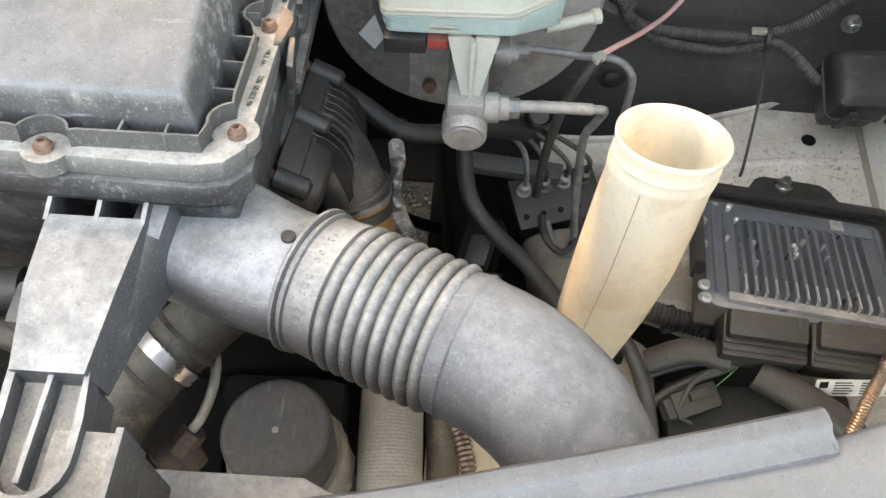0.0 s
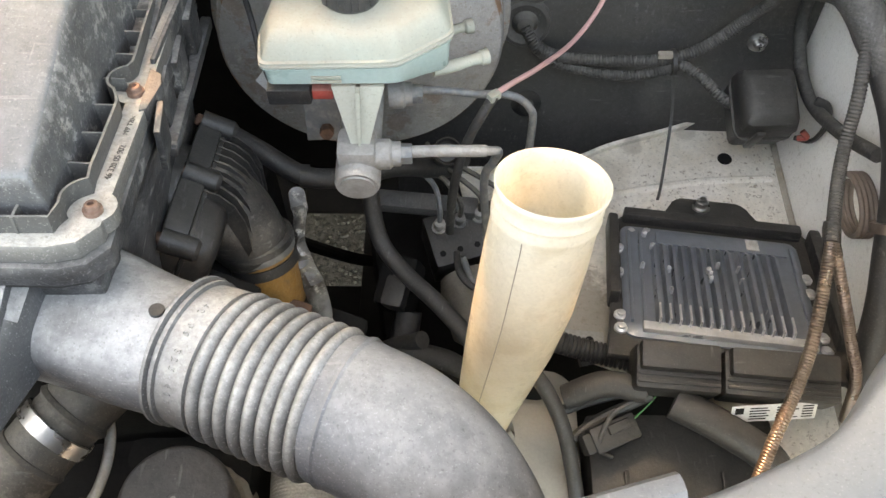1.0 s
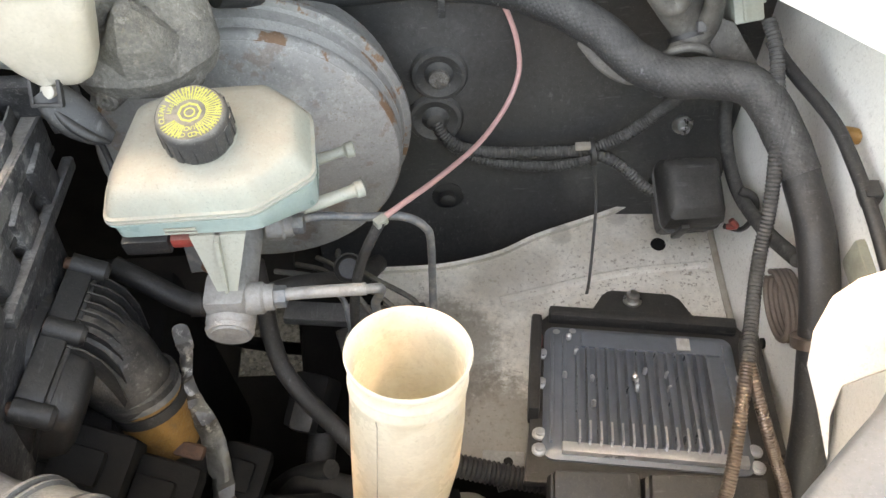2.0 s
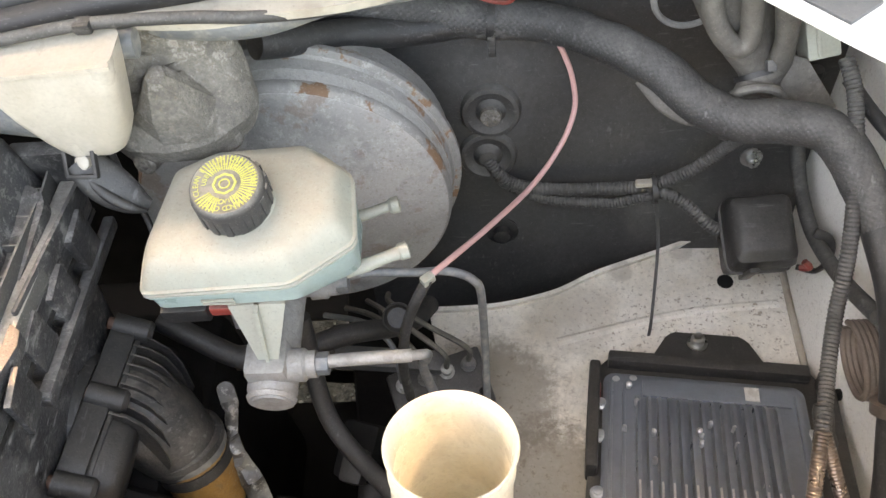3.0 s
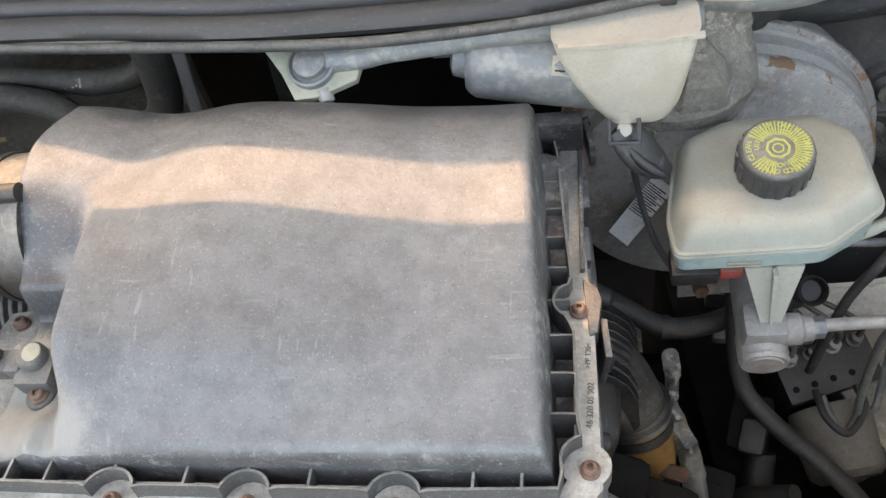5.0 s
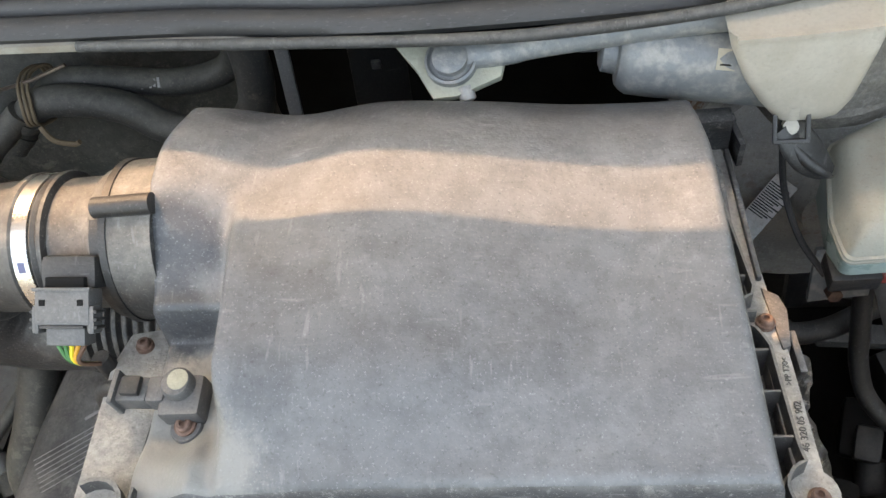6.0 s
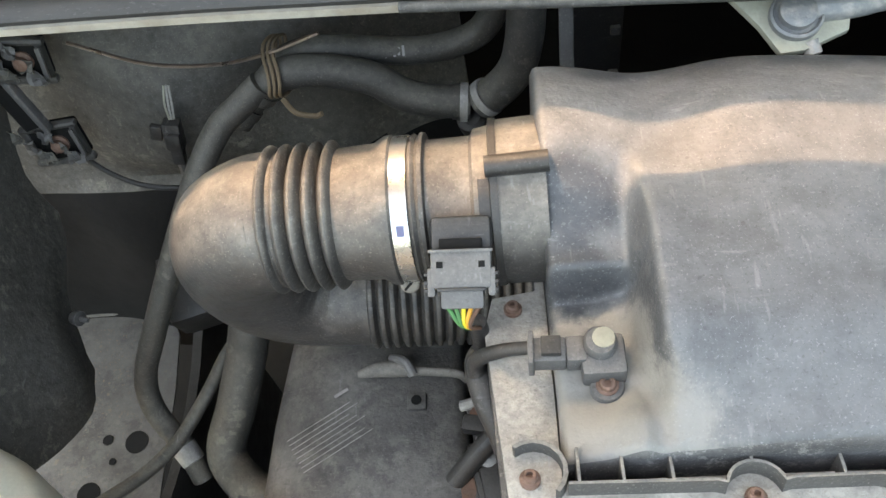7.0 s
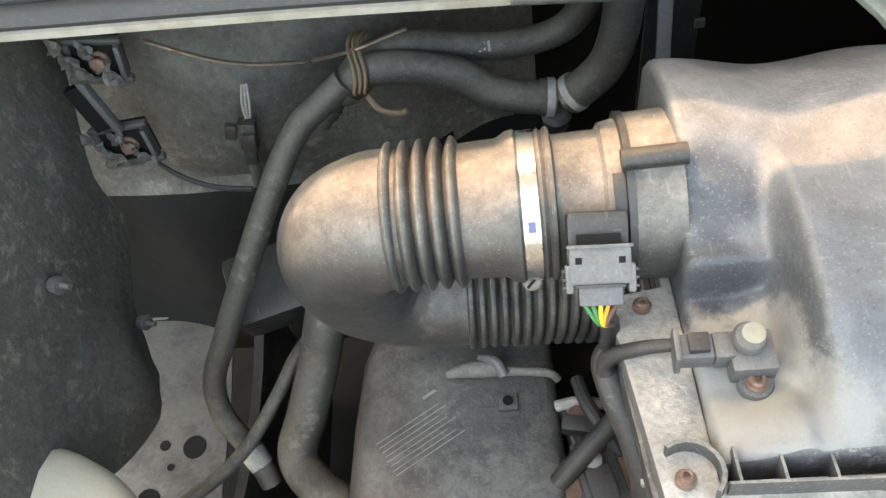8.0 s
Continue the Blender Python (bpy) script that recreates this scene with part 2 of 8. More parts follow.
M_ELBOWD = material("oily_black_elbow", (0.022, 0.022, 0.023), 0.40, second=(0.05, 0.047, 0.042), stain=0.7, stain_scale=26, dust=0.55, dust_color=(0.20, 0.185, 0.16), dust_scale=26, dust_low=0.1, dust_step=(0.42, 0.62), bump=0.3, scuff=0.2)
M_BRAID = material("pale_braided_sleeve", (0.36, 0.35, 0.32), 0.6, second=(0.25, 0.235, 0.21), stain=0.5, stain_scale=30, grain=0.25, grain_scale=500, dust=0.3, dust_color=(0.36, 0.345, 0.31), bump=0.4)
M_CONN = material("black_plug_plastic", (0.016, 0.016, 0.017), 0.45, second=(0.04, 0.038, 0.035), stain=0.6, stain_scale=40, dust=0.28, dust_color=(0.11, 0.102, 0.09), dust_scale=60, bump=0.2, scuff=0.2)
M_UNION = material("dull_brown_union", (0.075, 0.055, 0.046), 0.65, metal=0.3, second=(0.04, 0.035, 0.032), stain=0.8, stain_scale=120, bump=0.4)
M_COIL = material("brown_coated_pipe", (0.17, 0.125, 0.105), 0.5, second=(0.10, 0.075, 0.062), stain=0.7, stain_scale=60, dust=0.3, dust_color=(0.27, 0.235, 0.20), bump=0.2)
M_RUST = material("rusty_steel", (0.14, 0.072, 0.045), 0.75, second=(0.08, 0.05, 0.04), stain=0.8, stain_scale=90, bump=0.4)
M_CORD = material("brown_cord", (0.20, 0.145, 0.09), 0.8, bump=0.2)
M_CASE = material("dull_cast_case", (0.25, 0.28, 0.32), 0.34, metal=0.45, second=(0.20, 0.22, 0.25), stain=0.4, stain_scale=60, bump=0.03, grain=0.04, dust=0.1, dust_color=(0.30, 0.31, 0.32))
M_STRIP = material("crumpled_dull_foil", (0.17, 0.167, 0.16), 0.40, metal=0.5, second=(0.06, 0.057, 0.053), stain=0.9, stain_scale=45, bump=0.3, chips=0.6)
M_TAG = material("yellowed_paper", (0.38, 0.345, 0.27), 0.6, second=(0.28, 0.25, 0.19), stain=0.5, stain_scale=60, bump=0.0)
M_EDGE = material("weathered_grey_edge_rubber", (0.115, 0.117, 0.122), 0.5, second=(0.07, 0.07, 0.073), stain=0.7, stain_scale=14, grain=0.08, grain_scale=180, dust=0.35, dust_color=(0.22, 0.215, 0.205), dust_scale=16, bump=0.2, scuff=0.15)
# dirty white paint, darkened to grey so that it carries the far shelf's shade
M_FARW = material("grimy_shaded_wing_paint", (0.14, 0.136, 0.127), 0.55, second=(0.065, 0.059, 0.05), stain=0.85, stain_scale=20, grain=0.16, grain_scale=120, dust=0.3, dust_color=(0.15, 0.143, 0.128), bump=0.25, specks=0.8, blotch=0.6)
M_BOOT = material("pale_rubber_boot", (0.125, 0.117, 0.104), 0.55, second=(0.07, 0.066, 0.058), stain=0.6, stain_scale=18, dust=0.5, dust_color=(0.27, 0.25, 0.22), bump=0.5, grain=0.2, grain_scale=140, blotch=0.35)
M_LOOM = material("grey_black_loom", (0.034, 0.034, 0.034), 0.62, second=(0.075, 0.073, 0.07), stain=0.6, stain_scale=24, grain=0.15, grain_scale=350, dust=0.5, dust_color=(0.18, 0.173, 0.16), dust_scale=22, bump=0.35, scuff=0.2, blotch=0.3)
M_BEAD = material("flaking_painted_steel", (0.22, 0.212, 0.20), 0.55, second=(0.34, 0.33, 0.31), stain=0.7, stain_scale=26, grain=0.12, grain_scale=160, dust=0.5, dust_color=(0.42, 0.405, 0.375), bump=0.3, scuff=0.3, rust=0.9, rust_low=0.535, chips=0.5)
M_SCREW = material("rusted_screw_steel", (0.215, 0.135, 0.105), 0.6, metal=0.3, second=(0.15, 0.085, 0.06), stain=0.8, stain_scale=200, bump=0.3)
M_STEEL = material("bright_steel", (0.62, 0.62, 0.60), 0.28, metal=0.95, second=(0.35, 0.33, 0.3), stain=0.4, stain_scale=60, bump=0.08)
M_ZINC = material("weathered_zinc", (0.17, 0.18, 0.185), 0.5, metal=0.25, second=(0.32, 0.31, 0.285), stain=0.8, stain_scale=110, bump=0.25)
M_OLIVE = material("passivated_bracket_steel", (0.36, 0.36, 0.29), 0.5, metal=0.2, second=(0.25, 0.25, 0.20), stain=0.6, stain_scale=40, bump=0.2)
M_FELT = material("black_insulation_sheet", (0.038, 0.0378, 0.0373), 0.55, second=(0.060, 0.0585, 0.056), stain=0.7, stain_scale=9, grain=0.15, grain_scale=200, dust=0.75, dust_color=(0.15, 0.143, 0.131), dust_scale=14, bump=0.3, scuff=0.14, blotch=0.14)
M_FELTG = material("dusty_insulation_sheet", (0.078, 0.0765, 0.070), 0.75, second=(0.040, 0.0385, 0.035), stain=0.8, stain_scale=8, grain=0.25, grain_scale=130, dust=0.75, dust_color=(0.27, 0.252, 0.215), dust_scale=12, bump=0.8, scuff=0.15, dust_low=0.2, dust_step=(0.36, 0.66), blotch=0.3)
M_SEAL = material("grey_black_seal_rubber", (0.028, 0.028, 0.029), 0.5, dust=0.3, dust_color=(0.12, 0.115, 0.11), dust_scale=10, bump=0.1, stretch=(0.3, 1, 1))
M_COPPER = material("copper_brown_conduit", (0.24, 0.19, 0.16), 0.33, metal=0.75, second=(0.12, 0.09, 0.075), stain=0.6, stain_scale=40, bump=0.1)
M_GOLD = material("gold_heat_sleeve", (0.40, 0.215, 0.07), 0.4, metal=0.25, second=(0.16, 0.085, 0.035), stain=0.9, stain_scale=30, bump=0.3, specks=0.4)
M_PINK = material("faded_pink_wire", (0.72, 0.42, 0.39), 0.5, bump=0.03, stain=0.2)
M_LABEL = material("white_label", (0.62, 0.62, 0.60), 0.5, second=(0.42, 0.40, 0.36), stain=0.6, stain_scale=40, bump=0.0, specks=0.4)
# print black, also on discs and blocks that stand for the dark in holes
M_INK_HOLE = material("black_ink_and_holes", (0.012, 0.012, 0.012), 0.8, bump=0.0, spec=0.15)
M_MARK = material("moulded_mark", (0.09, 0.085, 0.08), 0.6, bump=0.0)
M_RED = material("red_plastic", (0.30, 0.045, 0.035), 0.4, dust=0.3, bump=0.03)
M_GREEN = material("green_wire", (0.05, 0.20, 0.06), 0.45, bump=0.0)
M_YWIRE = material("yellow_wire", (0.75, 0.62, 0.04), 0.45, bump=0.0)
M_OWIRE = material("orange_wire", (0.70, 0.33, 0.03), 0.45, bump=0.0)
M_GREYPL = material("grey_connector_plastic", (0.075, 0.075, 0.076), 0.45, dust=0.5, dust_color=(0.24, 0.23, 0.215), dust_scale=60, scuff=0.2)
M_CAPW = material("cream_cap_plastic", (0.56, 0.56, 0.47), 0.5, second=(0.47, 0.45, 0.37), stain=0.3, bump=0.08)
M_GROUND = material("gravel_asphalt", (0.11, 0.094, 0.078), 0.9, second=(0.02, 0.018, 0.016), stain=1.0, stain_scale=95, grain=0.25, grain_scale=260, bump=1.0)
M_PEBBLE = material("brown_grey_pebbles", (0.10, 0.085, 0.068), 0.85, second=(0.028, 0.025, 0.022), stain=0.9, stain_scale=60, bump=0.5)
# grey of the unseen bonnet, which sets how much light bounces into the bay
M_BONNET = material("unseen_bonnet_grey", (0.22, 0.22, 0.215), 0.9, stain=0.4, bump=0.2)
M_LIP = material("grimy_cream_paint", (0.44, 0.41, 0.35), 0.5, second=(0.24, 0.19, 0.14), stain=0.7, stain_scale=22, grain=0.1, grain_scale=120, dust=0.3, dust_color=(0.35, 0.31, 0.26), bump=0.1)
M_ROUGH = material("rough_dirty_casting", (0.17, 0.156, 0.135), 0.8, second=(0.105, 0.096, 0.083), stain=0.7, stain_scale=50, grain=0.22, grain_scale=420, dust=0.4, dust_color=(0.30, 0.275, 0.24), dust_scale=60, bump=0.9, blotch=0.45, chips=0.25, specks=0.5)
M_BLUE = material("blue_ink", (0.12, 0.13, 0.24), 0.4, bump=0.0)


# ---- builders ----
def basis(origin, x=(1, 0, 0), z=(0, 0, 1)):
    """A frame at origin whose x lies near x and whose z is z."""
    z = Vector(z).normalized()
    y = z.cross(Vector(x)).normalized()
    x = y.cross(z)
    m = Matrix((x, y, z)).transposed().to_4x4()
    m.translation = origin
    return m


def thing(name, at, label, category, group="", kind=""):
    ob = new(name)
    ob.location = at
    ob.empty_display_size = 0.02
    return tagged(ob, label, category, group, kind)


def part(name, bm, mat, parent=None, label="", sharp=35, kind=""):
    """Links a bmesh, given in the world's metres, as one mesh under its thing or part."""
    bmesh.ops.recalc_face_normals(bm, faces=bm.faces)
    me = bpy.data.meshes.new(name)
    bm.to_mesh(me)
    bm.free()
    me.materials.append(mat)
    for f in me.polygons:
        f.use_smooth = True
    me.set_sharp_from_angle(angle=radians(sharp))
    ob = new(name, me)
    if parent:
        ob.parent = parent
        if parent.type == "EMPTY":
            ob.matrix_parent_inverse = Matrix.Translation(-parent.location)
    return tagged(ob, label, kind=kind)


def solo(name, bm, mat, label, category, group="", kind="", sharp=35):
    return tagged(part(name, bm, mat, None, label, sharp), label, category, group, kind)


def spline(pts, n=8):
    """Catmull-Rom through the points; each point may carry a radius as its fourth number."""
    p = [np.array(q, float) for q in pts]
    if len(p) < 3:
        return [p[0] + (p[-1] - p[0]) * k / n for k in range(n + 1)]
    p = [2 * p[0] - p[1]] + p + [2 * p[-1] - p[-2]]
    out = []
    for i in range(1, len(p) - 2):
        a, b, c, d = p[i - 1:i + 3]
        for k in range(n):
            t = k / n
            out.append(0.5 * (2 * b + (c - a) * t + (2 * a - 5 * b + 4 * c - d) * t * t + (3 * b - a - 3 * c + d) * t ** 3))
    return out + [p[-2]]


def skin(bm, rings, cap=True, closed=True):
    """Joins rings of points, all of one length, into a surface."""
    vs = [[bm.verts.new(v) for v in r] for r in rings]
    n = len(rings[0])
    for a, b in zip(vs, vs[1:]):
        for k in range(n if closed else n - 1):
            j = (k + 1) % n
            bm.faces.new((a[k], a[j], b[j], b[k]))
    if cap:
        bm.faces.new(vs[0])
        bm.faces.new(vs[-1])
    return bm


def rings_along(path, radii, seg=14, flat=1.0):
    path = [Vector(q[:3]) for q in path]
    tang = [(path[min(i + 1, len(path) - 1)] - path[max(i - 1, 0)]).normalized() for i in range(len(path))]
    side = tang[0].orthogonal().normalized()
    rings = []
    for q, t, r in zip(path, tang, radii):
        side = (side - t * side.dot(t)).normalized()
        other = t.cross(side)
        rings.append([q + side * (r * math.cos(2 * math.pi * k / seg)) + other * (r * flat * math.sin(2 * math.pi * k / seg)) for k in range(seg)])
    return rings


def tube(pts, r=None, seg=14, n=8, cap=True, bm=None, flat=1.0):
    """A hose, wire or pipe through the points (x, y, z) or (x, y, z, radius)."""
    bm = bm or bmesh.new()
    path = spline(pts, n)
    radii = [q[3] if len(q) > 3 else r for q in path]
    return skin(bm, rings_along(path, radii, seg, flat), cap)


def bellows(pts, r, depth, pitch, seg=16, bm=None, shape=1.0):
    """A corrugated hose: the radius swings by depth once every pitch."""
    bm = bm or bmesh.new()
    path = [Vector(q[:3]) for q in spline(pts, 24)]
    run = [0.0]
    for a, b in zip(path, path[1:]):
        run.append(run[-1] + (b - a).length)
    count = max(8, int(run[-1] / pitch * (6 if shape == 1.0 else 10)))
    s = np.linspace(0, run[-1], count + 1)
    xyz = [np.interp(s, run, [q[i] for q in path]) for i in range(3)]
    radii = [r - depth * (0.5 + 0.5 * math.cos(2 * math.pi * v / pitch)) ** shape for v in s]
    return skin(bm, rings_along(list(zip(*xyz)), radii, seg), True)


def woven(pts, r, pitch=0.0056, strands=19, depth=0.00045):
    """A braided sleeve: crossing strands stand out of a slightly uneven hose."""
    path = [Vector(q[:3]) for q in spline(pts, 24)]
    run = [0.0]
    for a, b in zip(path, path[1:]):
        run.append(run[-1] + (b - a).length)
    s = np.linspace(0, run[-1], int(run[-1] / pitch * 5) + 1)
    xyz = [np.interp(s, run, [q[i] for q in path]) for i in range(3)]
    seg = strands * 4
    rings = rings_along(list(zip(*xyz)), [r] * len(s), seg)
    for i, ring in enumerate(rings):
        mid = sum(ring, Vector()) / seg
        for j, q in enumerate(ring):
            u, v = 2 * math.pi * s[i] / pitch, 2 * math.pi * strands * j / seg
            swell = depth * max(math.sin(u + v), math.sin(u - v)) + 0.0012 * noise.noise(q * 45)
            ring[j] = q + (q - mid).normalized() * swell
    return skin(bmesh.new(), rings)


def lathe(origin, axis, profile, seg=28, bm=None, x=(1, 0.01, 0.02)):
    """A turned body: profile of (height along the axis, radius)."""
    bm = bm or bmesh.new()
    m = basis(origin, x, axis)
    rings = [[m @ Vector((r * math.cos(2 * math.pi * k / seg), r * math.sin(2 * math.pi * k / seg), h)) for k in range(seg)] for h, r in profile]
    return skin(bm, rings, True)


def block(m, sx, sy, sz, bevel=0.002, bm=None, taper=1.0):
    """A bevelled box centred on the frame m, its top scaled by taper."""
    bm = bm or bmesh.new()
    own = bmesh.new()
    bmesh.ops.create_cube(own, size=1.0)
    for v in own.verts:
        k = taper if v.co.z > 0 else 1.0
        v.co = Vector((v.co.x * sx * k, v.co.y * sy * k, v.co.z * sz))
    if bevel > 0:
        bmesh.ops.bevel(own, geom=own.edges[:], offset=bevel, segments=2, profile=0.6, affect="EDGES", clamp_overlap=True)
    return join(bm, own, m)


def join(bm, own, m=Matrix()):
    idx = {v: bm.verts.new(m @ v.co) for v in own.verts}
    for f in own.faces:
        bm.faces.new([idx[v] for v in f.verts])
    own.free()
    return bm


def slab(poly, m, z0, z1, bevel=0.002, bm=None):
    """A flat outline (x, y) in the frame m, from z0 to z1, its edges rounded."""
    bm = bm or bmesh.new()
    own = bmesh.new()
    low = [own.verts.new((x, y, z0)) for x, y in poly]
    f = own.faces.new(low)
    up = bmesh.ops.extrude_face_region(own, geom=[f])
    for v in [g for g in up["geom"] if isinstance(g, bmesh.types.BMVert)]:
        v.co.z = z1
    bmesh.ops.recalc_face_normals(own, faces=own.faces)
    if bevel > 0:
        bmesh.ops.bevel(own, geom=own.edges[:], offset=bevel, segments=2, profile=0.6, affect="EDGES", clamp_overlap=True)
    return join(bm, own, m)


def rounded(w, h, r, n=5):
    """A rounded rectangle's outline round the origin."""
    out = []
    for cx, cy, a in ((w / 2 - r, h / 2 - r, 0), (-w / 2 + r, h / 2 - r, 90), (-w / 2 + r, -h / 2 + r, 180), (w / 2 - r, -h / 2 + r, 270)):
        for k in range(n + 1):
            q = radians(a + 90 * k / n)
            out.append((cx + r * math.cos(q), cy + r * math.sin(q)))
    return out


def hexagon(r, n=6):
    return [(r * math.cos(2 * math.pi * k / n), r * math.sin(2 * math.pi * k / n)) for k in range(n)]


def strip(pts, width, up, thick, bm=None, n=6):
    """A thin band that stands on its path: width along up, thick across."""
    bm = bm or bmesh.new()
    path = [Vector(q[:3]) for q in (spline(pts, n) if n > 1 else pts)]
    up = Vector(up).normalized()
    rings = []
    for i, q in enumerate(path):
        t = (path[min(i + 1, len(path) - 1)] - path[max(i - 1, 0)]).normalized()
        s = t.cross(up).normalized() * (thick / 2)
        rings.append([q + s, q - s, q - s + up * width, q + s + up * width])
    return skin(bm, rings, True)


def smooth(v, a, b):
    k = min(1.0, max(0.0, (v - a) / (b - a)))
    return k * k * (3 - 2 * k)


def words(name, body, size, m, mat, parent, depth=0.0002):
    """Raised writing with the built-in font, centred on the frame m."""
    cu = bpy.data.curves.new(name, "FONT")
    cu.body, cu.size, cu.align_x, cu.align_y, cu.extrude = body, size, "CENTER", "CENTER", depth
    tmp = new(name, cu)
    bpy.context.view_layer.update()
    me = bpy.data.meshes.new_from_object(tmp.evaluated_get(bpy.context.evaluated_depsgraph_get()))
    bpy.data.objects.remove(tmp)
    bm = bmesh.new()
    bm.from_mesh(me)
    bpy.data.meshes.remove(me)
    bm.transform(m)
    return part(name, bm, mat, parent)


def screw(parent, at, axis, r=0.0039, name="screw"):
    bm = lathe(at, axis, [(-0.004, r * 1.25), (0.0, r * 1.3), (0.0008, r * 1.3), (0.0012, r), (0.0035, r * 0.92), (0.0042, r * 0.75), (0.0042, r * 0.42), (0.0022, r * 0.4)], 18)
    return part(name, bm, M_SCREW, parent, "rusted screw head")


# ---- the setting ----
def sheet(name, poly3, mat, label, thick=0.003, category="panel", normal=None, cuts=1):
    """A flat sheet through corners in one plane, with a thickness."""
    bm = bmesh.new()
    vs = [bm.verts.new(q) for q in poly3]
    f = bm.faces.new(vs)
    f.normal_update()
    n = Vector(normal) if normal else f.normal.copy()
    up = bmesh.ops.extrude_face_region(bm, geom=[f])
    for v in [g for g in up["geom"] if isinstance(g, bmesh.types.BMVert)]:
        v.co -= n * thick
    return solo(name, bm, mat, label, category, kind="structure")


def build_setting():
    # the ground far below
    bm = bmesh.new()
    bmesh.ops.create_grid(bm, x_segments=40, y_segments=40, size=60)
    solo("ground", bm, M_GROUND, "brown-grey gravelly asphalt below the van", "ground", kind="structure")

    # loose pebbles where the ground shows through the bay
    rng = random.Random(5)
    bm = bmesh.new()
    for k in range(1700):
        own = bmesh.new()
        bmesh.ops.create_icosphere(own, subdivisions=1, radius=rng.uniform(0.002, 0.0055))
        join(bm, own, pose(rng.uniform(-0.34, 0.14), rng.uniform(0.66, 1.25), 0.001, rng.uniform(0, 90), rng.uniform(0, 90), 0) @ Matrix.Diagonal((1.0, rng.uniform(0.6, 1.2), rng.uniform(0.4, 0.8), 1.0)))
    solo("gravel", bm, M_PEBBLE, "loose brown and grey pebbles on the road", "gravel", kind="stuff")

    # firewall, leaning back, with its insulation sheet
    fy = lambda z: 0.705 + 0.25 * (z - 0.87)
    bm = bmesh.new()
    own = bmesh.new()
    nx, nz = 50, 40
    grid = []
    for i in range(nx + 1):
        col = []
        for k in range(nz + 1):
            x, z = 0.02 + 0.43 * i / nx, 0.60 + 0.62 * k / nz
            y = fy(z)
            y -= 0.006 * math.exp(-((x - 0.155) / 0.04) ** 4 - ((z - 0.905) / 0.062) ** 4)
            y -= 0.008 * smooth(z, 0.83, 0.815) * smooth(x, 0.26, 0.28)
            y += 0.004 * noise.noise((x * 9, z * 9, 3))
            col.append(own.verts.new((x, y, z)))
        grid.append(col)
    for a, b in zip(grid, grid[1:]):
        for k in range(nz):
            own.faces.new((a[k], b[k], b[k + 1], a[k + 1]))
    join(bm, own)
    up = bmesh.ops.extrude_face_region(bm, geom=bm.faces[:])
    for v in [g for g in up["geom"] if isinstance(g, bmesh.types.BMVert)]:
        v.co.y += 0.012
    wall = solo("wall_firewall", bm, M_FELT, "black insulated firewall sheet with grommets", "firewall", kind="structure")
    n_fw = Vector((0, -1, 0.25)).normalized()
    for (x, z, r, lab) in ((0.155, 0.931, 0.026, "rubber grommet with a grey plug"), (0.150, 0.886, 0.026, "rubber grommet round the cables")):
        at = Vector((x, fy(z) - 0.006, z))
        g = part("grommet", lathe(at, n_fw, [(-0.002, r * 1.02), (0.002, r), (0.0050, r * 0.93), (0.0056, r * 0.80), (0.0030, r * 0.62), (0.0018, r * 0.50), (0.005, r * 0.40), (0.008, r * 0.30), (0.009, r * 0.1)], 30), M_FELT, wall, lab)
        if z > 0.9:
            part("plug", lathe(at + n_fw * 0.0075, n_fw, [(0, r * 0.36), (0.004, r * 0.34), (0.005, r * 0.2)], 20), M_ROUGH, g, "dusty grey plug")
    for x, z, r, m in ((0.384, 0.862, 0.005, M_STEEL), (0.158, 0.790, 0.008, M_DARK)):
        at = Vector((x, fy(z), z))
        part("stud", lathe(at, n_fw, [(-0.002, r * 2), (0.001, r * 2), (0.002, r), (0.010, r), (0.011, r * 0.7)], 16), m, wall, "stud and nut")

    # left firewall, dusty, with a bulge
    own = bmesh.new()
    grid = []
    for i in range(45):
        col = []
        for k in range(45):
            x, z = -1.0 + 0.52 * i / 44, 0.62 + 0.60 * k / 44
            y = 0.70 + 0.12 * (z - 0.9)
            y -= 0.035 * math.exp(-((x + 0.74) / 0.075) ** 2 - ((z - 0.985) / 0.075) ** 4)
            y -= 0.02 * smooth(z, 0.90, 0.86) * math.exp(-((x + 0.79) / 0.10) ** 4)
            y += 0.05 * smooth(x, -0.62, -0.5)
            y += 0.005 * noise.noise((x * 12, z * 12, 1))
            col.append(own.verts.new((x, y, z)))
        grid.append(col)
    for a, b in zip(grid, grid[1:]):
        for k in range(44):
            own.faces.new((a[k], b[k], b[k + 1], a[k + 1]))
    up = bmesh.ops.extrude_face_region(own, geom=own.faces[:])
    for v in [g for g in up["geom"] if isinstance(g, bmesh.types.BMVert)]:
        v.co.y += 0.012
    # low on the wall a near-black finish stands in for shade
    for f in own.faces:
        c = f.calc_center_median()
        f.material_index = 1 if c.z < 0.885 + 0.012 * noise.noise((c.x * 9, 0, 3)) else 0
    side = solo("wall_firewall_side", own, M_FELTG, "dusty grey-black firewall insulation, bulged, its lower shade painted near-black", "firewall", kind="structure")
    side.data.materials.append(M_DEPTH_BLACK)
    # the deep recess below the scuttle, its shade put into a near-black wall
    solo("wall_recess", block(basis((-0.24, 0.86, 0.845)), 0.64, 0.02, 0.78, 0.002), M_DEPTH_BLACK, "dark recess wall behind the air filter", "firewall", kind="structure")

    # right-hand shelf of the inner wing, with its raised rear rim
    z0 = 0.765
    rim = [(0.085, 0.612), (0.15, 0.614), (0.205, 0.626), (0.245, 0.645), (0.30, 0.664), (0.37, 0.688), (0.428, 0.700)]
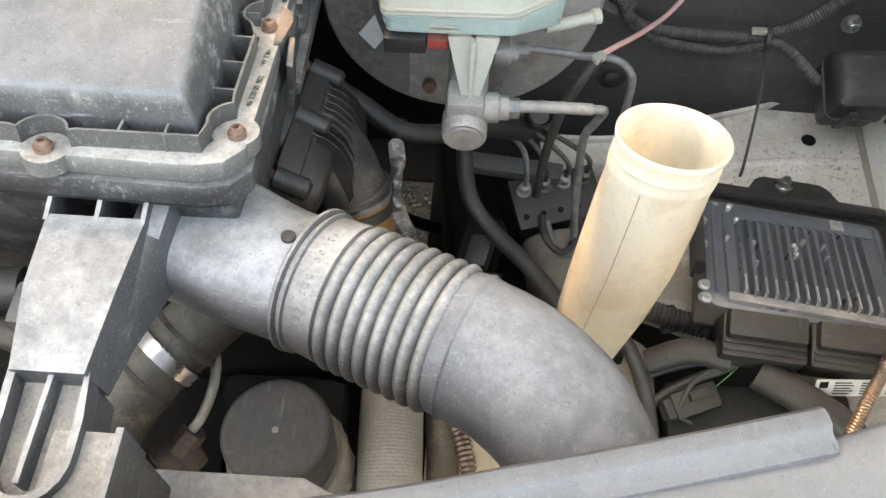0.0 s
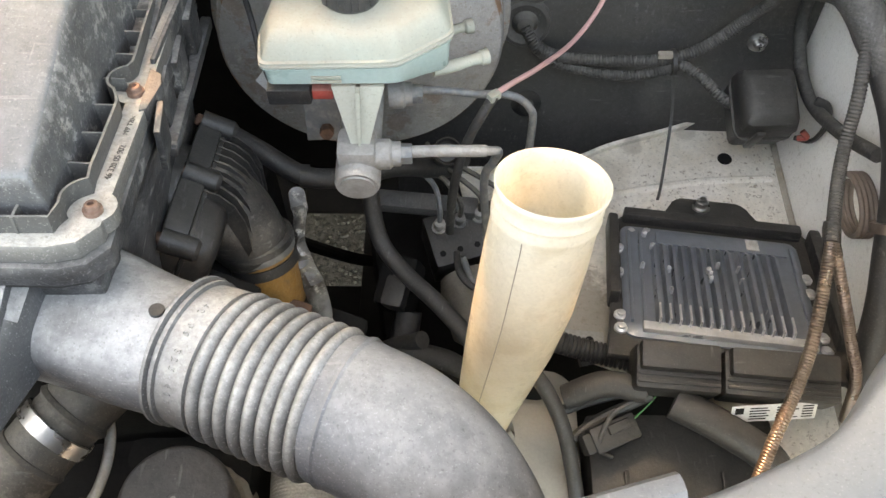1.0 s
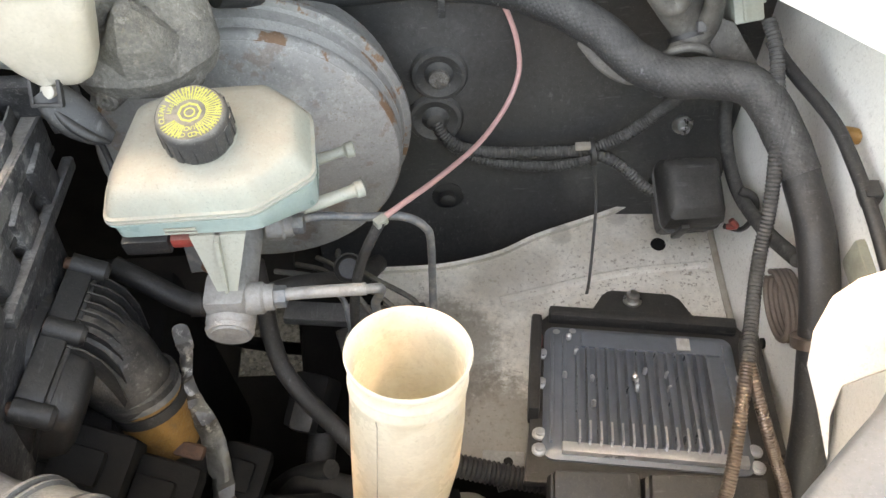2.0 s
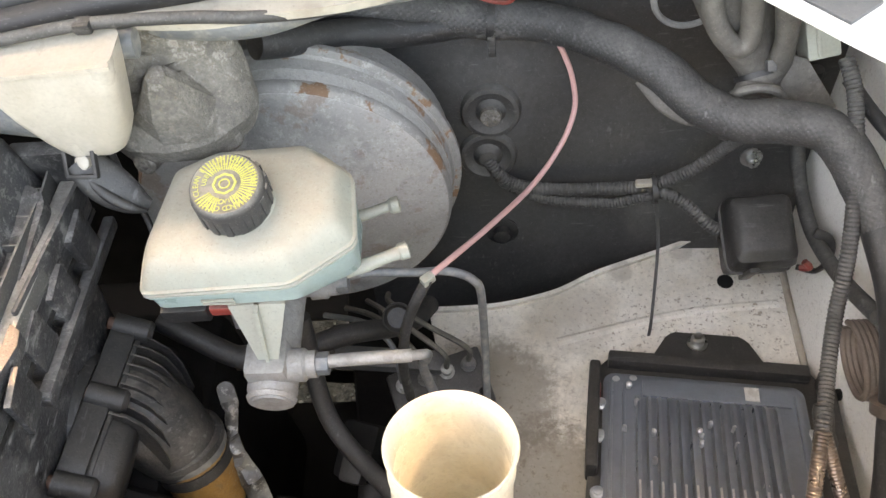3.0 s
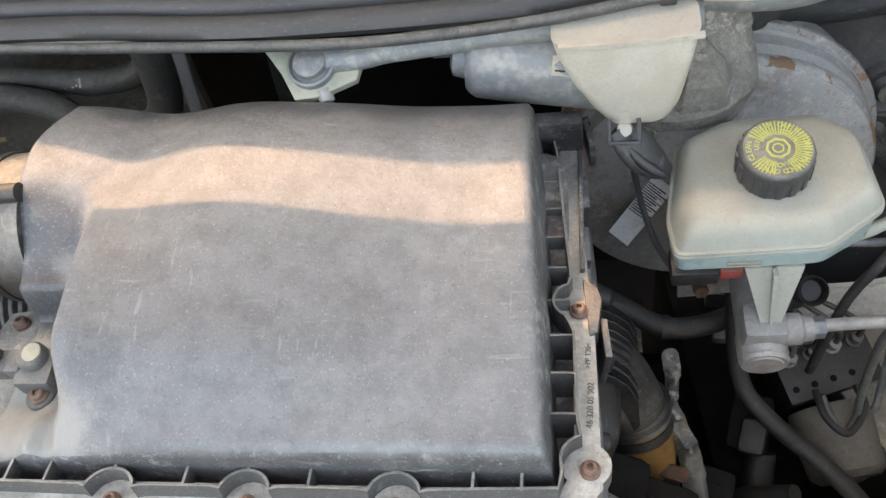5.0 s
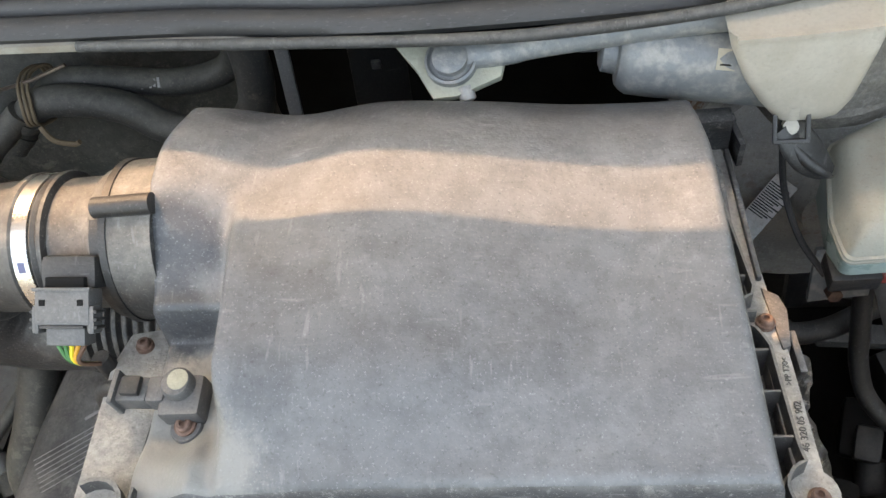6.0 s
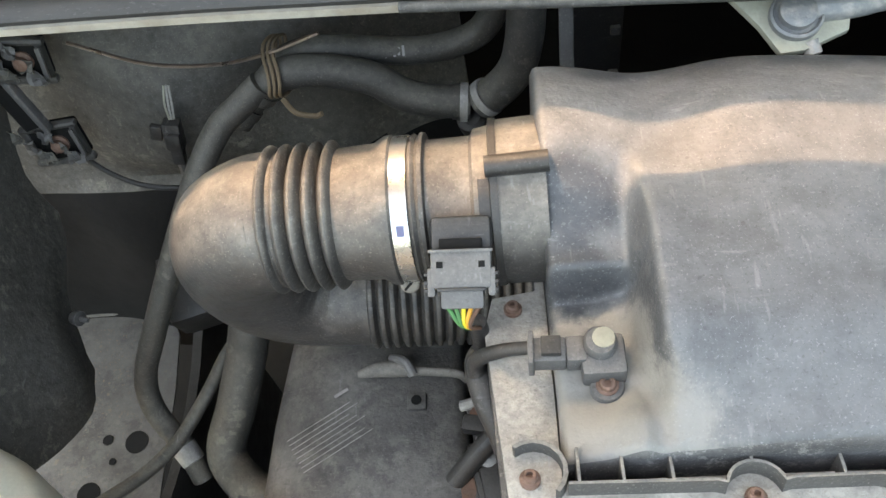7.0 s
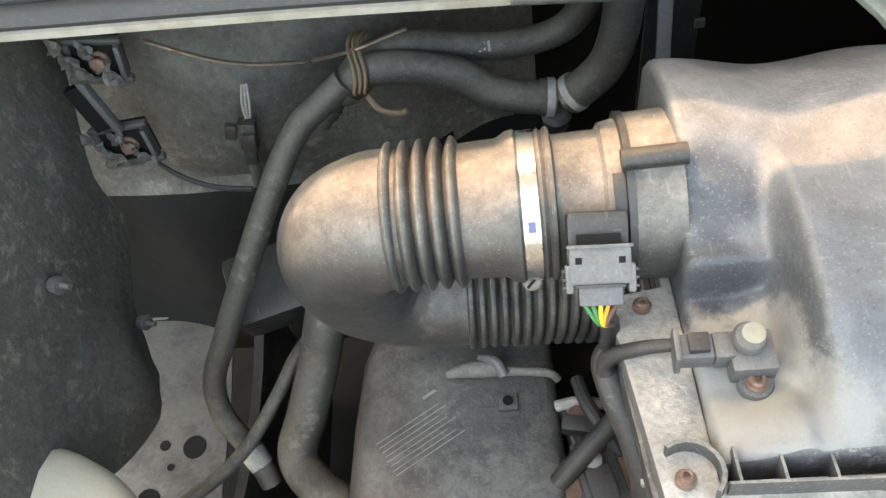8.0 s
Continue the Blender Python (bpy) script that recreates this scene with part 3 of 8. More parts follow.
    poly = [(0.428, 0.20), (0.30, 0.36), (0.20, 0.40), (0.165, 0.41), (0.130, 0.47), (0.098, 0.545)] + [(x, y) for x, y in rim]
    shelf = solo("inner_wing_shelf", slab(poly, Matrix.Translation((0, 0, z0)), -0.004, 0.0, 0.001), M_WHITE, "dirty white painted shelf of the inner wing", "panel", kind="structure")
    part("rim", strip([(x, y, z0 - 0.002) for x, y in rim], 0.012, (0, -0.25, 1), 0.004), M_WHITE, shelf)
    part("crease", tube([(0.205, 0.575, z0 - 0.002), (0.32, 0.600, z0 - 0.002), (0.41, 0.607, z0 - 0.002)], 0.005, 10), M_WHITE, shelf)
    part("dirt_seam", tube([(0.419, 0.30, z0), (0.420, 0.45, z0 + 0.001), (0.4195, 0.60, z0 + 0.001), (0.421, 0.69, z0 + 0.002)], 0.0035, 8), M_LIP, shelf, "grimy sealant seam")
    part("hole", lathe((0.366, 0.632, z0 - 0.001), (0, 0, 1), [(0, 0.0075), (0.0016, 0.0075), (0.0016, 0.006)], 20), M_INK_HOLE, shelf, "dark round hole")
    # inner wing wall
    bm = bmesh.new()
    rings = []
    for k in range(25):
        y = 0.05 + 0.70 * k / 24
        bow = 0.012 * math.sin(k * 0.5)
        rings.append([Vector((0.418 + bow * 0.3, y, 0.50)), Vector((0.422, y, 0.763)), Vector((0.430 + 0.1 * bow, y, 0.80)), Vector((0.440, y, 0.92)), Vector((0.452, y, 1.03)), Vector((0.466, y, 1.095)), Vector((0.50, y, 1.10)), Vector((0.50, y, 0.50))])
    skin(bm, rings)
    wing = solo("wall_inner_wing", bm, M_WALLW, "white painted inner wing wall, grimy near the shelf", "panel", kind="structure")
    part("gusset", slab([(0, 0), (0.06, 0), (0.075, 0.14), (0.055, 0.19), (0.035, 0.12)], basis((0.372, 0.695, 0.755), (1, 0.0, 0), (0, -1, 0.25)), 0, 0.006, 0.002), M_WALLW, wing)
    part("ledge", slab([(0.3475, 0.302), (0.3505, 0.333), (0.3515, 0.356), (0.360, 0.376), (0.376, 0.397), (0.394, 0.408), (0.435, 0.42), (0.462, 0.42), (0.462, 0.362), (0.400, 0.353), (0.366, 0.342), (0.3550, 0.325)], Matrix.Translation((0, 0, 1.06)), -0.004, 0.0, 0.0015), M_WALLW, wing, "white folded ledge")
    for y, z in ((0.395, 0.852), (0.50, 0.80)):
        part("hole", lathe((0.431, y, z), (-1, 0, 0.12), [(0, 0.005), (0.002, 0.005), (0.002, 0.004)], 16), M_INK_HOLE, wing, "dark round hole")

    # the wing's top turns inwards to the scuttle
    corner = [(0.316, 0.622), (0.344, 0.593), (0.362, 0.574), (0.385, 0.551), (0.420, 0.515), (0.455, 0.48), (0.60, 0.48), (0.60, 0.75), (0.30, 0.75)]
    wc = solo("wing_corner", slab(corner, Matrix.Translation((0, 0, 1.135)), -0.006, 0.0, 0.002), M_WALLW, "white painted wing corner beside the scuttle", "panel", kind="structure")
    part("drip_rail", strip([(x, y, 1.127) for x, y in corner[:6]], 0.010, (0, 0, 1), 0.003, n=1), M_WALLW, wc)
    part("seal_band", slab([(0.340, 0.601), (0.363, 0.577), (0.384, 0.592), (0.366, 0.630)], Matrix.Translation((0, 0, 1.1352)), 0.0, 0.003, 0.001), M_EDGE, wc, "grey rubber pad")
    # fender round the bonnet opening
    edge = [(-0.60, 0.10), (-0.30, 0.100), (-0.03, 0.112), (0.05, 0.130), (0.095, 0.141), (0.165, 0.158), (0.215, 0.178), (0.240, 0.193), (0.263, 0.217), (0.280, 0.239), (0.299, 0.259), (0.320, 0.278), (0.360, 0.315), (0.400, 0.365), (0.430, 0.43), (0.452, 0.52), (0.462, 0.62), (0.47, 0.80)]
    path = [Vector((q[0], q[1], 1.128 + 0.012 * smooth(q[0], -0.1, 0.1))) for q in spline(edge, 6)]
    rings = []
    for i, q in enumerate(path):
        t = (path[min(i + 1, len(path) - 1)] - path[max(i - 1, 0)])
        out = Vector((t.y, -t.x, 0)).normalized()
        rings.append([q + out * a + Vector((0, 0, b)) for a, b in ((0.002, -0.045), (0.0, -0.004), (0.003, 0.0), (0.010, 0.0015), (0.018, 0.006), (0.05, 0.010), (0.14, -0.005), (0.30, -0.09), (0.30, -0.11), (0.14, -0.03), (0.05, -0.015))])
    bm = skin(bmesh.new(), rings)
    solo("fender", bm, M_SILVER, "silver-grey painted fender edge with dull patches", "fender", kind="structure", sharp=50)
    # plastic strip along the front edge
    pts = [(-0.42, 0.103, 1.137), (-0.15, 0.104, 1.138), (-0.03, 0.119, 1.142), (0.05, 0.137, 1.146), (0.095, 0.148, 1.148), (0.166, 0.168, 1.148)]
    st = thing("edge_strip", (0.05, 0.137, 1.14), "grey rubber edge strip clipped along the fender", "seal strip")
    bm = bmesh.new()
    path = [Vector(q) for q in spline(pts, 8)]
    rings = []
    for i, q in enumerate(path):
        t = (path[min(i + 1, len(path) - 1)] - path[max(i - 1, 0)])
        out = Vector((t.y, -t.x, 0)).normalized()
        rings.append([q + out * a + Vector((0, 0, b)) for a, b in ((-0.002, -0.02), (-0.002, -0.004), (0.0, -0.001), (0.003, 0.0), (0.007, -0.0005), (0.0095, -0.003), (0.013, -0.0038), (0.017, -0.0045), (0.018, -0.0065), (0.016, -0.009), (0.009, -0.018))])
    part("strip", skin(bm, rings), M_EDGE, st)
    part("end_cap", block(basis((0.1675, 0.1605, 1.1385), (0.96, 0.27, 0)), 0.002, 0.017, 0.012, 0.0008), M_EDGE, st)
    # front cross member below the strip
    solo("front_cross_member", slab([(-0.45, 0.02), (0.20, 0.02), (0.20, 0.10), (-0.045, 0.162), (-0.062, 0.170), (-0.45, 0.165)], Matrix.Translation((0, 0, 1.0)), -0.06, 0.0, 0.006), M_DUCT, "dusty grey plastic front cross member", "panel", kind="structure")

    # left inner wing
    poly = [(-1.10, 0.30), (-0.840, 0.30), (-0.844, 0.455), (-0.846, 0.569), (-0.852, 0.641), (-0.872, 0.680), (-1.10, 0.685)]
    lw = solo("inner_wing_shelf_far", slab(poly, Matrix.Translation((0, 0, 0.66)), -0.004, 0.0, 0.001), M_FARW, "dirty white inner wing shelf with holes, greyed by painted shade", "panel", kind="structure")
    for x, y, r in ((-0.881, 0.511, 0.013), (-0.915, 0.515, 0.006), (-0.925, 0.455, 0.013), (-0.905, 0.49, 0.004)):
        part("hole", lathe((x, y, 0.659), (0, 0, 1), [(0, r), (0.002, r), (0.002, r * 0.85)], 18), M_INK_HOLE, lw, "dark round hole")
    part("step", block(basis((-0.97, 0.440, 0.662)), 0.25, 0.006, 0.006, 0.002), M_LIP, lw)
    part("rear_strip", block(basis((-0.985, 0.676, 0.664), (1, 0, 0)), 0.22, 0.008, 0.006, 0.002), M_FARW, lw, "raised rear strip")
    # hanging liner
    bm = bmesh.new()
    rings = []
    for k in range(22):
        v = k / 21
        ring = []
        for j in range(22):
            u = j / 21
            y = 0.20 + u * (0.335 + 0.03 * smooth(v, 0.0, 0.15) + 0.08 * smooth(v, 0.15, 0.28) + 0.075 * smooth(v, 0.4, 0.7))
            z = 0.80 + 0.40 * v + 0.13 * (1 - v) * (1 - smooth(u, 0.35, 0.92))
            x = -0.856 - 0.020 * v + 0.008 * noise.noise((y * 8, z * 8, 5)) - 0.008 * smooth(u, 0.85, 1.0) * (1 - v) - 0.02 * (1 - u)
            x += 0.018 * math.exp(-((y - 0.50) / 0.03) ** 2 - ((z - 0.86) / 0.05) ** 2)
            ring.append(Vector((x, y, z)))
        rings.append(ring)
    skin(bm, rings, cap=False, closed=False)
    up = bmesh.ops.extrude_face_region(bm, geom=bm.faces[:])
    for v in [g for g in up["geom"] if isinstance(g, bmesh.types.BMVert)]:
        v.co.x -= 0.006
    lin = solo("wing_liner", bm, M_FELTG, "black fibrous liner hanging on the inner wing", "liner", kind="structure")
    for at in ((-0.862, 0.52, 1.00), (-0.858, 0.558, 0.863)):
        part("push_pin", lathe(at, (1, -0.35, 0.2), [(-0.006, 0.006), (0.002, 0.0075), (0.003, 0.007), (0.0035, 0.0025), (0.012, 0.0025), (0.013, 0.0018)], 18), M_GREYPL, lin, "grey push pin")

    # scuttle: white lip, black seal, white panel beyond
    def row(dy, dz):
        pts = [(-1.05, 0.628), (-0.82, 0.612), (-0.634, 0.603), (-0.52, 0.596), (-0.42, 0.590), (-0.34, 0.580), (-0.28, 0.576), (-0.17, 0.575), (-0.11, 0.578), (-0.05, 0.591), (0.03, 0.604), (0.12, 0.634), (0.20, 0.680), (0.30, 0.74)]
        return [Vector((q[0], q[1] + dy, 1.178 + 0.003 * smooth(q[0], -0.3, -0.8) + dz)) for q in spline(pts, 5)]
    def profile(rows_):
        return [list(c) for c in zip(*rows_)]
    lipr = profile([[q + Vector((0, 0.014 * smooth(q.x, -0.41, -0.34) * smooth(q.x, -0.02, -0.12) - 0.012 * smooth(q.x, -0.08, 0.02) - 0.012 * smooth(q.x, 0.02, 0.12), -0.008 * smooth(q.x, -0.06, 0.10))) for q in row(a, b)] for a, b in ((-0.0165, -0.0055), (-0.0175, 0.001), (0.0, 0.001), (0.06, 0.02), (0.06, 0.012), (0.0, -0.003), (-0.012, -0.004))])
    solo("scuttle_lip", skin(bmesh.new(), lipr), M_LIP, "cream painted scuttle lip with rust specks", "panel", kind="structure")
    seal = thing("scuttle_seal", (-0.3, 0.58, 1.18), "long black rubber seal on the scuttle lip", "seal")
    for name, shape in (("front_bead", ((0.0, 0.0), (-0.014, 0.0), (-0.017, 0.006), (-0.013, 0.012), (-0.006, 0.014), (0.0, 0.010))), ("channel", ((0.0100, 0.0), (-0.001, 0.001), (0.0, 0.0085), (0.002, 0.013), (0.005, 0.0165), (0.008, 0.0165), (0.0105, 0.012))), ("rear_lip", ((0.017, 0.0), (0.0095, 0.001), (0.0105, 0.0115), (0.0125, 0.014), (0.0145, 0.0175), (0.0175, 0.0165), (0.0195, 0.006)))):
        part(name, skin(bmesh.new(), profile([row(a, b) for a, b in reversed(shape)])), M_SEAL, seal, sharp=60)
    # white paint stands in for the sky's reflection beyond the seal
    back = profile([row(a, b) for a, b in ((0.016, 0.004), (0.03, 0.010), (0.085, 0.03), (0.125, 0.06), (0.127, 0.052), (0.085, 0.02), (0.03, 0.0))])
    solo("sky_white_panel", skin(bmesh.new(), back), M_WALLW, "white panel beyond the seal, standing in for reflected sky", "panel", kind="structure")

    # unseen cab front and floor behind the scuttle, added to keep the sun out
    solo("wall_cab_sun_block", block(basis((-0.3, 0.97, 0.98)), 3.4, 0.03, 1.06, 0.004), M_WALLW, "unseen white cab front, added to block the sun behind the scuttle", "panel", kind="structure")
    solo("floor_cab_sun_block", block(basis((-0.3, 2.0, 0.47)), 3.4, 2.08, 0.03, 0.004), M_DEPTH_BLACK, "unseen dark cab floor, added to shade the ground", "floor", kind="structure")
    # the open bonnet above and behind, outside the view; its added gap shapes the sun strip
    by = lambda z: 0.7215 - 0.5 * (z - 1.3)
    bon = thing("bonnet", (0, by(1.6), 1.6), "unseen open bonnet, leaning back, with a gap added for the sun strip", "bonnet")
    for name, za, zb in (("rear_sun_block", 1.10, 1.459), ("skin", 1.499, 2.40)):
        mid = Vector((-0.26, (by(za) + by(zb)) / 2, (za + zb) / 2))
        part(name, block(basis(mid, (1, 0, 0), (0, 1, 0.5)), 3.2, math.hypot(zb - za, by(za) - by(zb)), 0.012, 0.004), M_BONNET, bon)
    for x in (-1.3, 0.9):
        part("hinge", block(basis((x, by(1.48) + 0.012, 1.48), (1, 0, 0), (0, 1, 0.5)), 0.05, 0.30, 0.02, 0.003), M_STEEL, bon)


build_setting()


# ---- air filter box ----
FA = math.atan(0.2)
FN = Vector((0.03, math.sin(FA), math.cos(FA))).normalized()


def on_flange(x, y, up=0.0):
    """A place on the box's flange plane, which slopes down to the rear."""
    return Vector((x, y, 1.118 - 0.03 * x - 0.2 * (y - 0.305))) + FN * up


def build_air_box():
    box = thing("air_filter_box", (-0.28, 0.42, 0.90), "dusty black plastic air filter box with a domed lid", "air filter")
    fm = basis((0, 0.305, 1.118), (1, 0, -0.03), FN)
    # lower body and flange
    out = [(-0.452, -0.016), (-0.45, -0.022), (-0.12, -0.022), (-0.106, -0.018), (-0.097, -0.006), (-0.098, 0.09), (-0.1005, 0.13), (-0.105, 0.25), (-0.432, 0.25), (-0.432, 0.112), (-0.456, 0.108), (-0.461, 0.085)]
    frame_line = out[:8] + [(-0.1175, 0.25), (-0.1125, 0.13), (-0.1105, 0.085), (-0.1105, 0.006), (-0.117, -0.006), (-0.4262, -0.006), (-0.4262, 0.25)] + out[8:]
    part("flange", slab(frame_line, fm, -0.012, 0.0, 0.0012), M_FLANGE, box, "dust-covered flange")
    part("trough_floor", slab([(x, y) for x, y in out], fm, -0.030, -0.0262, 0.0), M_DARK, box)
    part("flange_edge", slab([(x * 1.0 + (0.003 if x > -0.3 else -0.003), y - 0.003) for x, y in out[:5]] + out[5:], fm, -0.026, -0.0125, 0.002), M_BOXLOW, box)
    body = [[Vector((x, y, z)) for x, y in rounded_at(-0.272, yc, w, h, 0.02)] for z, yc, w, h in ((1.09, 0.415, 0.320, 0.235), (1.03, 0.415, 0.315, 0.23), (0.95, 0.42, 0.30, 0.20), (0.90, 0.42, 0.28, 0.18))]
    part("lower_body", skin(bmesh.new(), body), M_BOXLOW, box)
    part("corner_block", block(basis((-0.125, 0.302, 1.082)), 0.036, 0.03, 0.035, 0.003), M_BOXLOW, box)

    # domed lid as one shell
    def top(x, y):
        z = 1.155 + 0.019 * smooth(x, -0.15, -0.33) + 0.007 * smooth(x, -0.32, -0.42)
        z += 0.006 * smooth(y, 0.33, 0.46)
        z -= (z - 1.152 + 0.013 * smooth(x, -0.30, -0.425)) * (1 - smooth(y, 0.300, 0.365))
        z -= 0.032 * smooth(y, 0.475, 0.565) + 0.012 * smooth(y, 0.53, 0.556)
        # dip behind the outlet end
        z -= 0.010 * math.exp(-((x + 0.365) / 0.035) ** 2) * smooth(y, 0.40, 0.47)
        # the outlet end falls forward to a low upright face, with the sensor's pocket before it
        k = smooth(x, -0.372, -0.386)
        z -= k * 0.030 * smooth(y, 0.466, 0.404)
        floor_z = 1.1285 + smooth(y, 0.346, 0.318) * (0.007 + 0.010 * smooth(x, -0.424, -0.380)) + 0.006 * smooth(x, -0.405, -0.385)
        pocket = smooth(x, -0.3740 + 0.012 * smooth(y, 0.36, 0.32), -0.389) * smooth(y, 0.4035, 0.3945)
        z -= pocket * (z - floor_z)
        return z
    nx, ny = 150, 120
    own = bmesh.new()
    grid = []
    for i in range(nx + 1):
        col = []
        for k in range(ny + 1):
            v = k / ny
            y = 0.3045 + 0.2415 * v
            xl = -0.4255
            xr = -0.122 - 0.010 * v
            x = xl + (xr - xl) * i / nx
            z = top(x, y)
            # rounded border, then the skirt
            e = min((x - xl) / 0.006, (xr - x) / 0.006, (y - 0.3045) / 0.007, (0.546 - y) / 0.015, 1.0)
            z -= 0.007 * (1 - math.sqrt(max(0.0, 1 - (1 - e) ** 2)))
            z += 0.0007 * noise.noise((x * 22, y * 22, 2))
            col.append(own.verts.new((x, y, z)))
        grid.append(col)
    for a, b in zip(grid, grid[1:]):
        for k in range(ny):
            own.faces.new((a[k], b[k], b[k + 1], a[k + 1]))
    border = [c[0] for c in grid] + grid[-1][1:] + [c[-1] for c in reversed(grid[:-1])] + list(reversed(grid[0][1:-1]))
    low = []
    for v in border:
        spread = Vector((0.007 * smooth(v.co.x, -0.2, -0.13) - 0.001 + 0.002 * noise.noise(v.co * 60), -0.001 if v.co.y < 0.42 else 0.004, 0))
        low.append(own.verts.new(on_flange(v.co.x, v.co.y, -0.0255) + spread))
    for k in range(len(border)):
        j = (k + 1) % len(border)
        own.faces.new((border[k], border[j], low[j], low[k]))
    own.faces.new(low)
    lid = part("lid", own, M_BOX, box, "domed lid with dust and scuffs", sharp=60)
    lid.data.materials.append(M_BOXSIDE)
    for f in lid.data.polygons:
        f.material_index = 1 if f.normal.z < 0.45 and (f.center.y < 0.3060 or f.center.x > -0.14) else 0

    # rim wall with scallops round the screws
    heads = [(-0.4413, 0.2998), (-0.341, 0.2865), (-0.270, 0.2865), (-0.1955, 0.2865), (-0.103, 0.308)]
    line = [on_flange(-0.424, 0.2925)]
    for x, y in heads[1:-1]:
        line += [on_flange(x - 0.017, 0.2915)] + [on_flange(x + 0.013 * math.cos(a), 0.288 + 0.012 * math.sin(a)) for a in np.linspace(2.95, 0.19, 13)] + [on_flange(x + 0.017, 0.2915)]
    line += [on_flange(-0.118, 0.2935), *[on_flange(-0.1035 + 0.0135 * math.cos(a), 0.3085 + 0.0135 * math.sin(a)) for a in np.linspace(3.5, 1.85, 9)], on_flange(-0.1085, 0.330), on_flange(-0.110, 0.385), on_flange(-0.1125, 0.392)]
    line += [on_flange(-0.109 + 0.012 * math.cos(a), 0.407 + 0.012 * math.sin(a)) for a in np.linspace(4.2, 1.9, 10)]
    line += [on_flange(-0.111, 0.424), on_flange(-0.115, 0.47), on_flange(-0.119, 0.53), on_flange(-0.122, 0.548), on_flange(-0.15, 0.552)]
    part("rim_wall", strip([q - FN * 0.004 for q in line], 0.0150, FN, 0.0015, n=1), M_RIB, box, "thin upright rim with scallops", sharp=30)
    def plate(at, size):
        part("rib", block(basis(at, (1, 0, 0), FN), *size, 0.0004), M_RIB, box)
    for x in (-0.419, -0.399, -0.377, -0.302, -0.238, -0.158, -0.135):
        plate(on_flange(x, 0.3010, -0.004), (0.0016, 0.019, 0.030))
    for x, y in heads[1:-1]:
        plate(on_flange(x, 0.3065, -0.004), (0.0016, 0.014, 0.030))
    for k in range(9):
        y = 0.335 + 0.0245 * k
        plate(on_flange(-0.117 - 0.012 * k / 9, y, -0.008), (0.018, 0.0015, 0.034))
    for x, y in heads[1:-1] + [(-0.108, 0.407), (-0.105, 0.310)]:
        part("seat", lathe(on_flange(x, y + 0.002, -0.010), FN, [(0, 0.0125), (0.0098, 0.0125), (0.0102, 0.011), (0.0102, 0.004)], 22), M_FLANGE, box)
    for x, y in heads:
        screw(box, on_flange(x, y, 0.002), FN)
    screw(box, on_flange(-0.107, 0.406, 0.002), FN)
    screw(box, on_flange(-0.445, 0.401, 0.002), FN)
    part("scallop", lathe_arc((-0.4395, 0.3010), 0.015), M_RIB, box)
    # ear beside the upper screw, clip below it
    part("ear", slab([(-0.101, 0.086), (-0.0965, 0.088), (-0.0935, 0.112), (-0.096, 0.122), (-0.104, 0.128)], fm, -0.008, 0.0015, 0.001), M_BOXLOW, box)
    part("clip", block(basis((-0.0945, 0.392, 1.080), (1, 0.10, 0), (0.12, 0, 1)), 0.004, 0.024, 0.036, 0.001), M_BOXLOW, box)
    part("tail_rail", block(basis(on_flange(-0.1045, 0.49, -0.004), (1, 0, 0), FN), 0.003, 0.11, 0.015, 0.001), M_BOXLOW, box)
    for y, z, h in ((0.432, 1.066, 0.040), (0.470, 1.058, 0.034), (0.512, 1.052, 0.042)):
        part("side_clip", block(basis((-0.1065, y, z), (1, 0.05, 0), (0.06, 0, 1)), 0.012, 0.026, h, 0.0015), M_BOXLOW, box)
    part("side_rail", block(basis((-0.1015, 0.475, 1.040), (1, 0.05, 0), (0.06, 0.2, 1)), 0.008, 0.15, 0.010, 0.002), M_BOXLOW, box)
    part("rear_frame", block(basis((-0.112, 0.560, 1.075), (1, 0.2, 0)), 0.030, 0.006, 0.022, 0.001), M_BOXLOW, box)
    part("rear_frame", block(basis((-0.098, 0.550, 1.075), (1, 0.2, 0)), 0.004, 0.022, 0.022, 0.001), M_BOXLOW, box)
    part("rear_hook", block(basis((-0.122, 0.553, 1.085)), 0.04, 0.012, 0.03, 0.002), M_BOXLOW, box)
    # moulded numbers on the flange
    words("moulded_number", "46 320 05 902", 0.0048, basis(on_flange(-0.1020, 0.345, 0.0012), (0.05, 1, -0.2), FN), M_MARK, box)
    words("moulded_number", ">PP T20<", 0.0042, basis(on_flange(-0.1025, 0.376, 0.0012), (0.05, 1, -0.2), FN), M_MARK, box)

    # front leg
    leg = [(-0.206, 0.290, 1.095), (-0.200, 0.268, 1.097), (-0.194, 0.222, 1.102), (-0.190, 0.180, 1.098), (-0.187, 0.145, 1.092)]
    wide = [0.056, 0.052, 0.046, 0.036, 0.030]
    def cross(k, w, up, dn):
        x, y, z = leg[k]
        return [Vector((x, y, z + up)), Vector((x + w, y, z + up)), Vector((x + w + 0.004, y, z - dn)), Vector((x - 0.003, y, z - dn))]
    part("leg", skin(bmesh.new(), [cross(1, wide[1], 0, 0.04), cross(2, wide[2], 0.003, 0.035), cross(3, wide[3], 0, 0.025)]), M_DUCT, box, "dust-grey mounting leg", sharp=25)
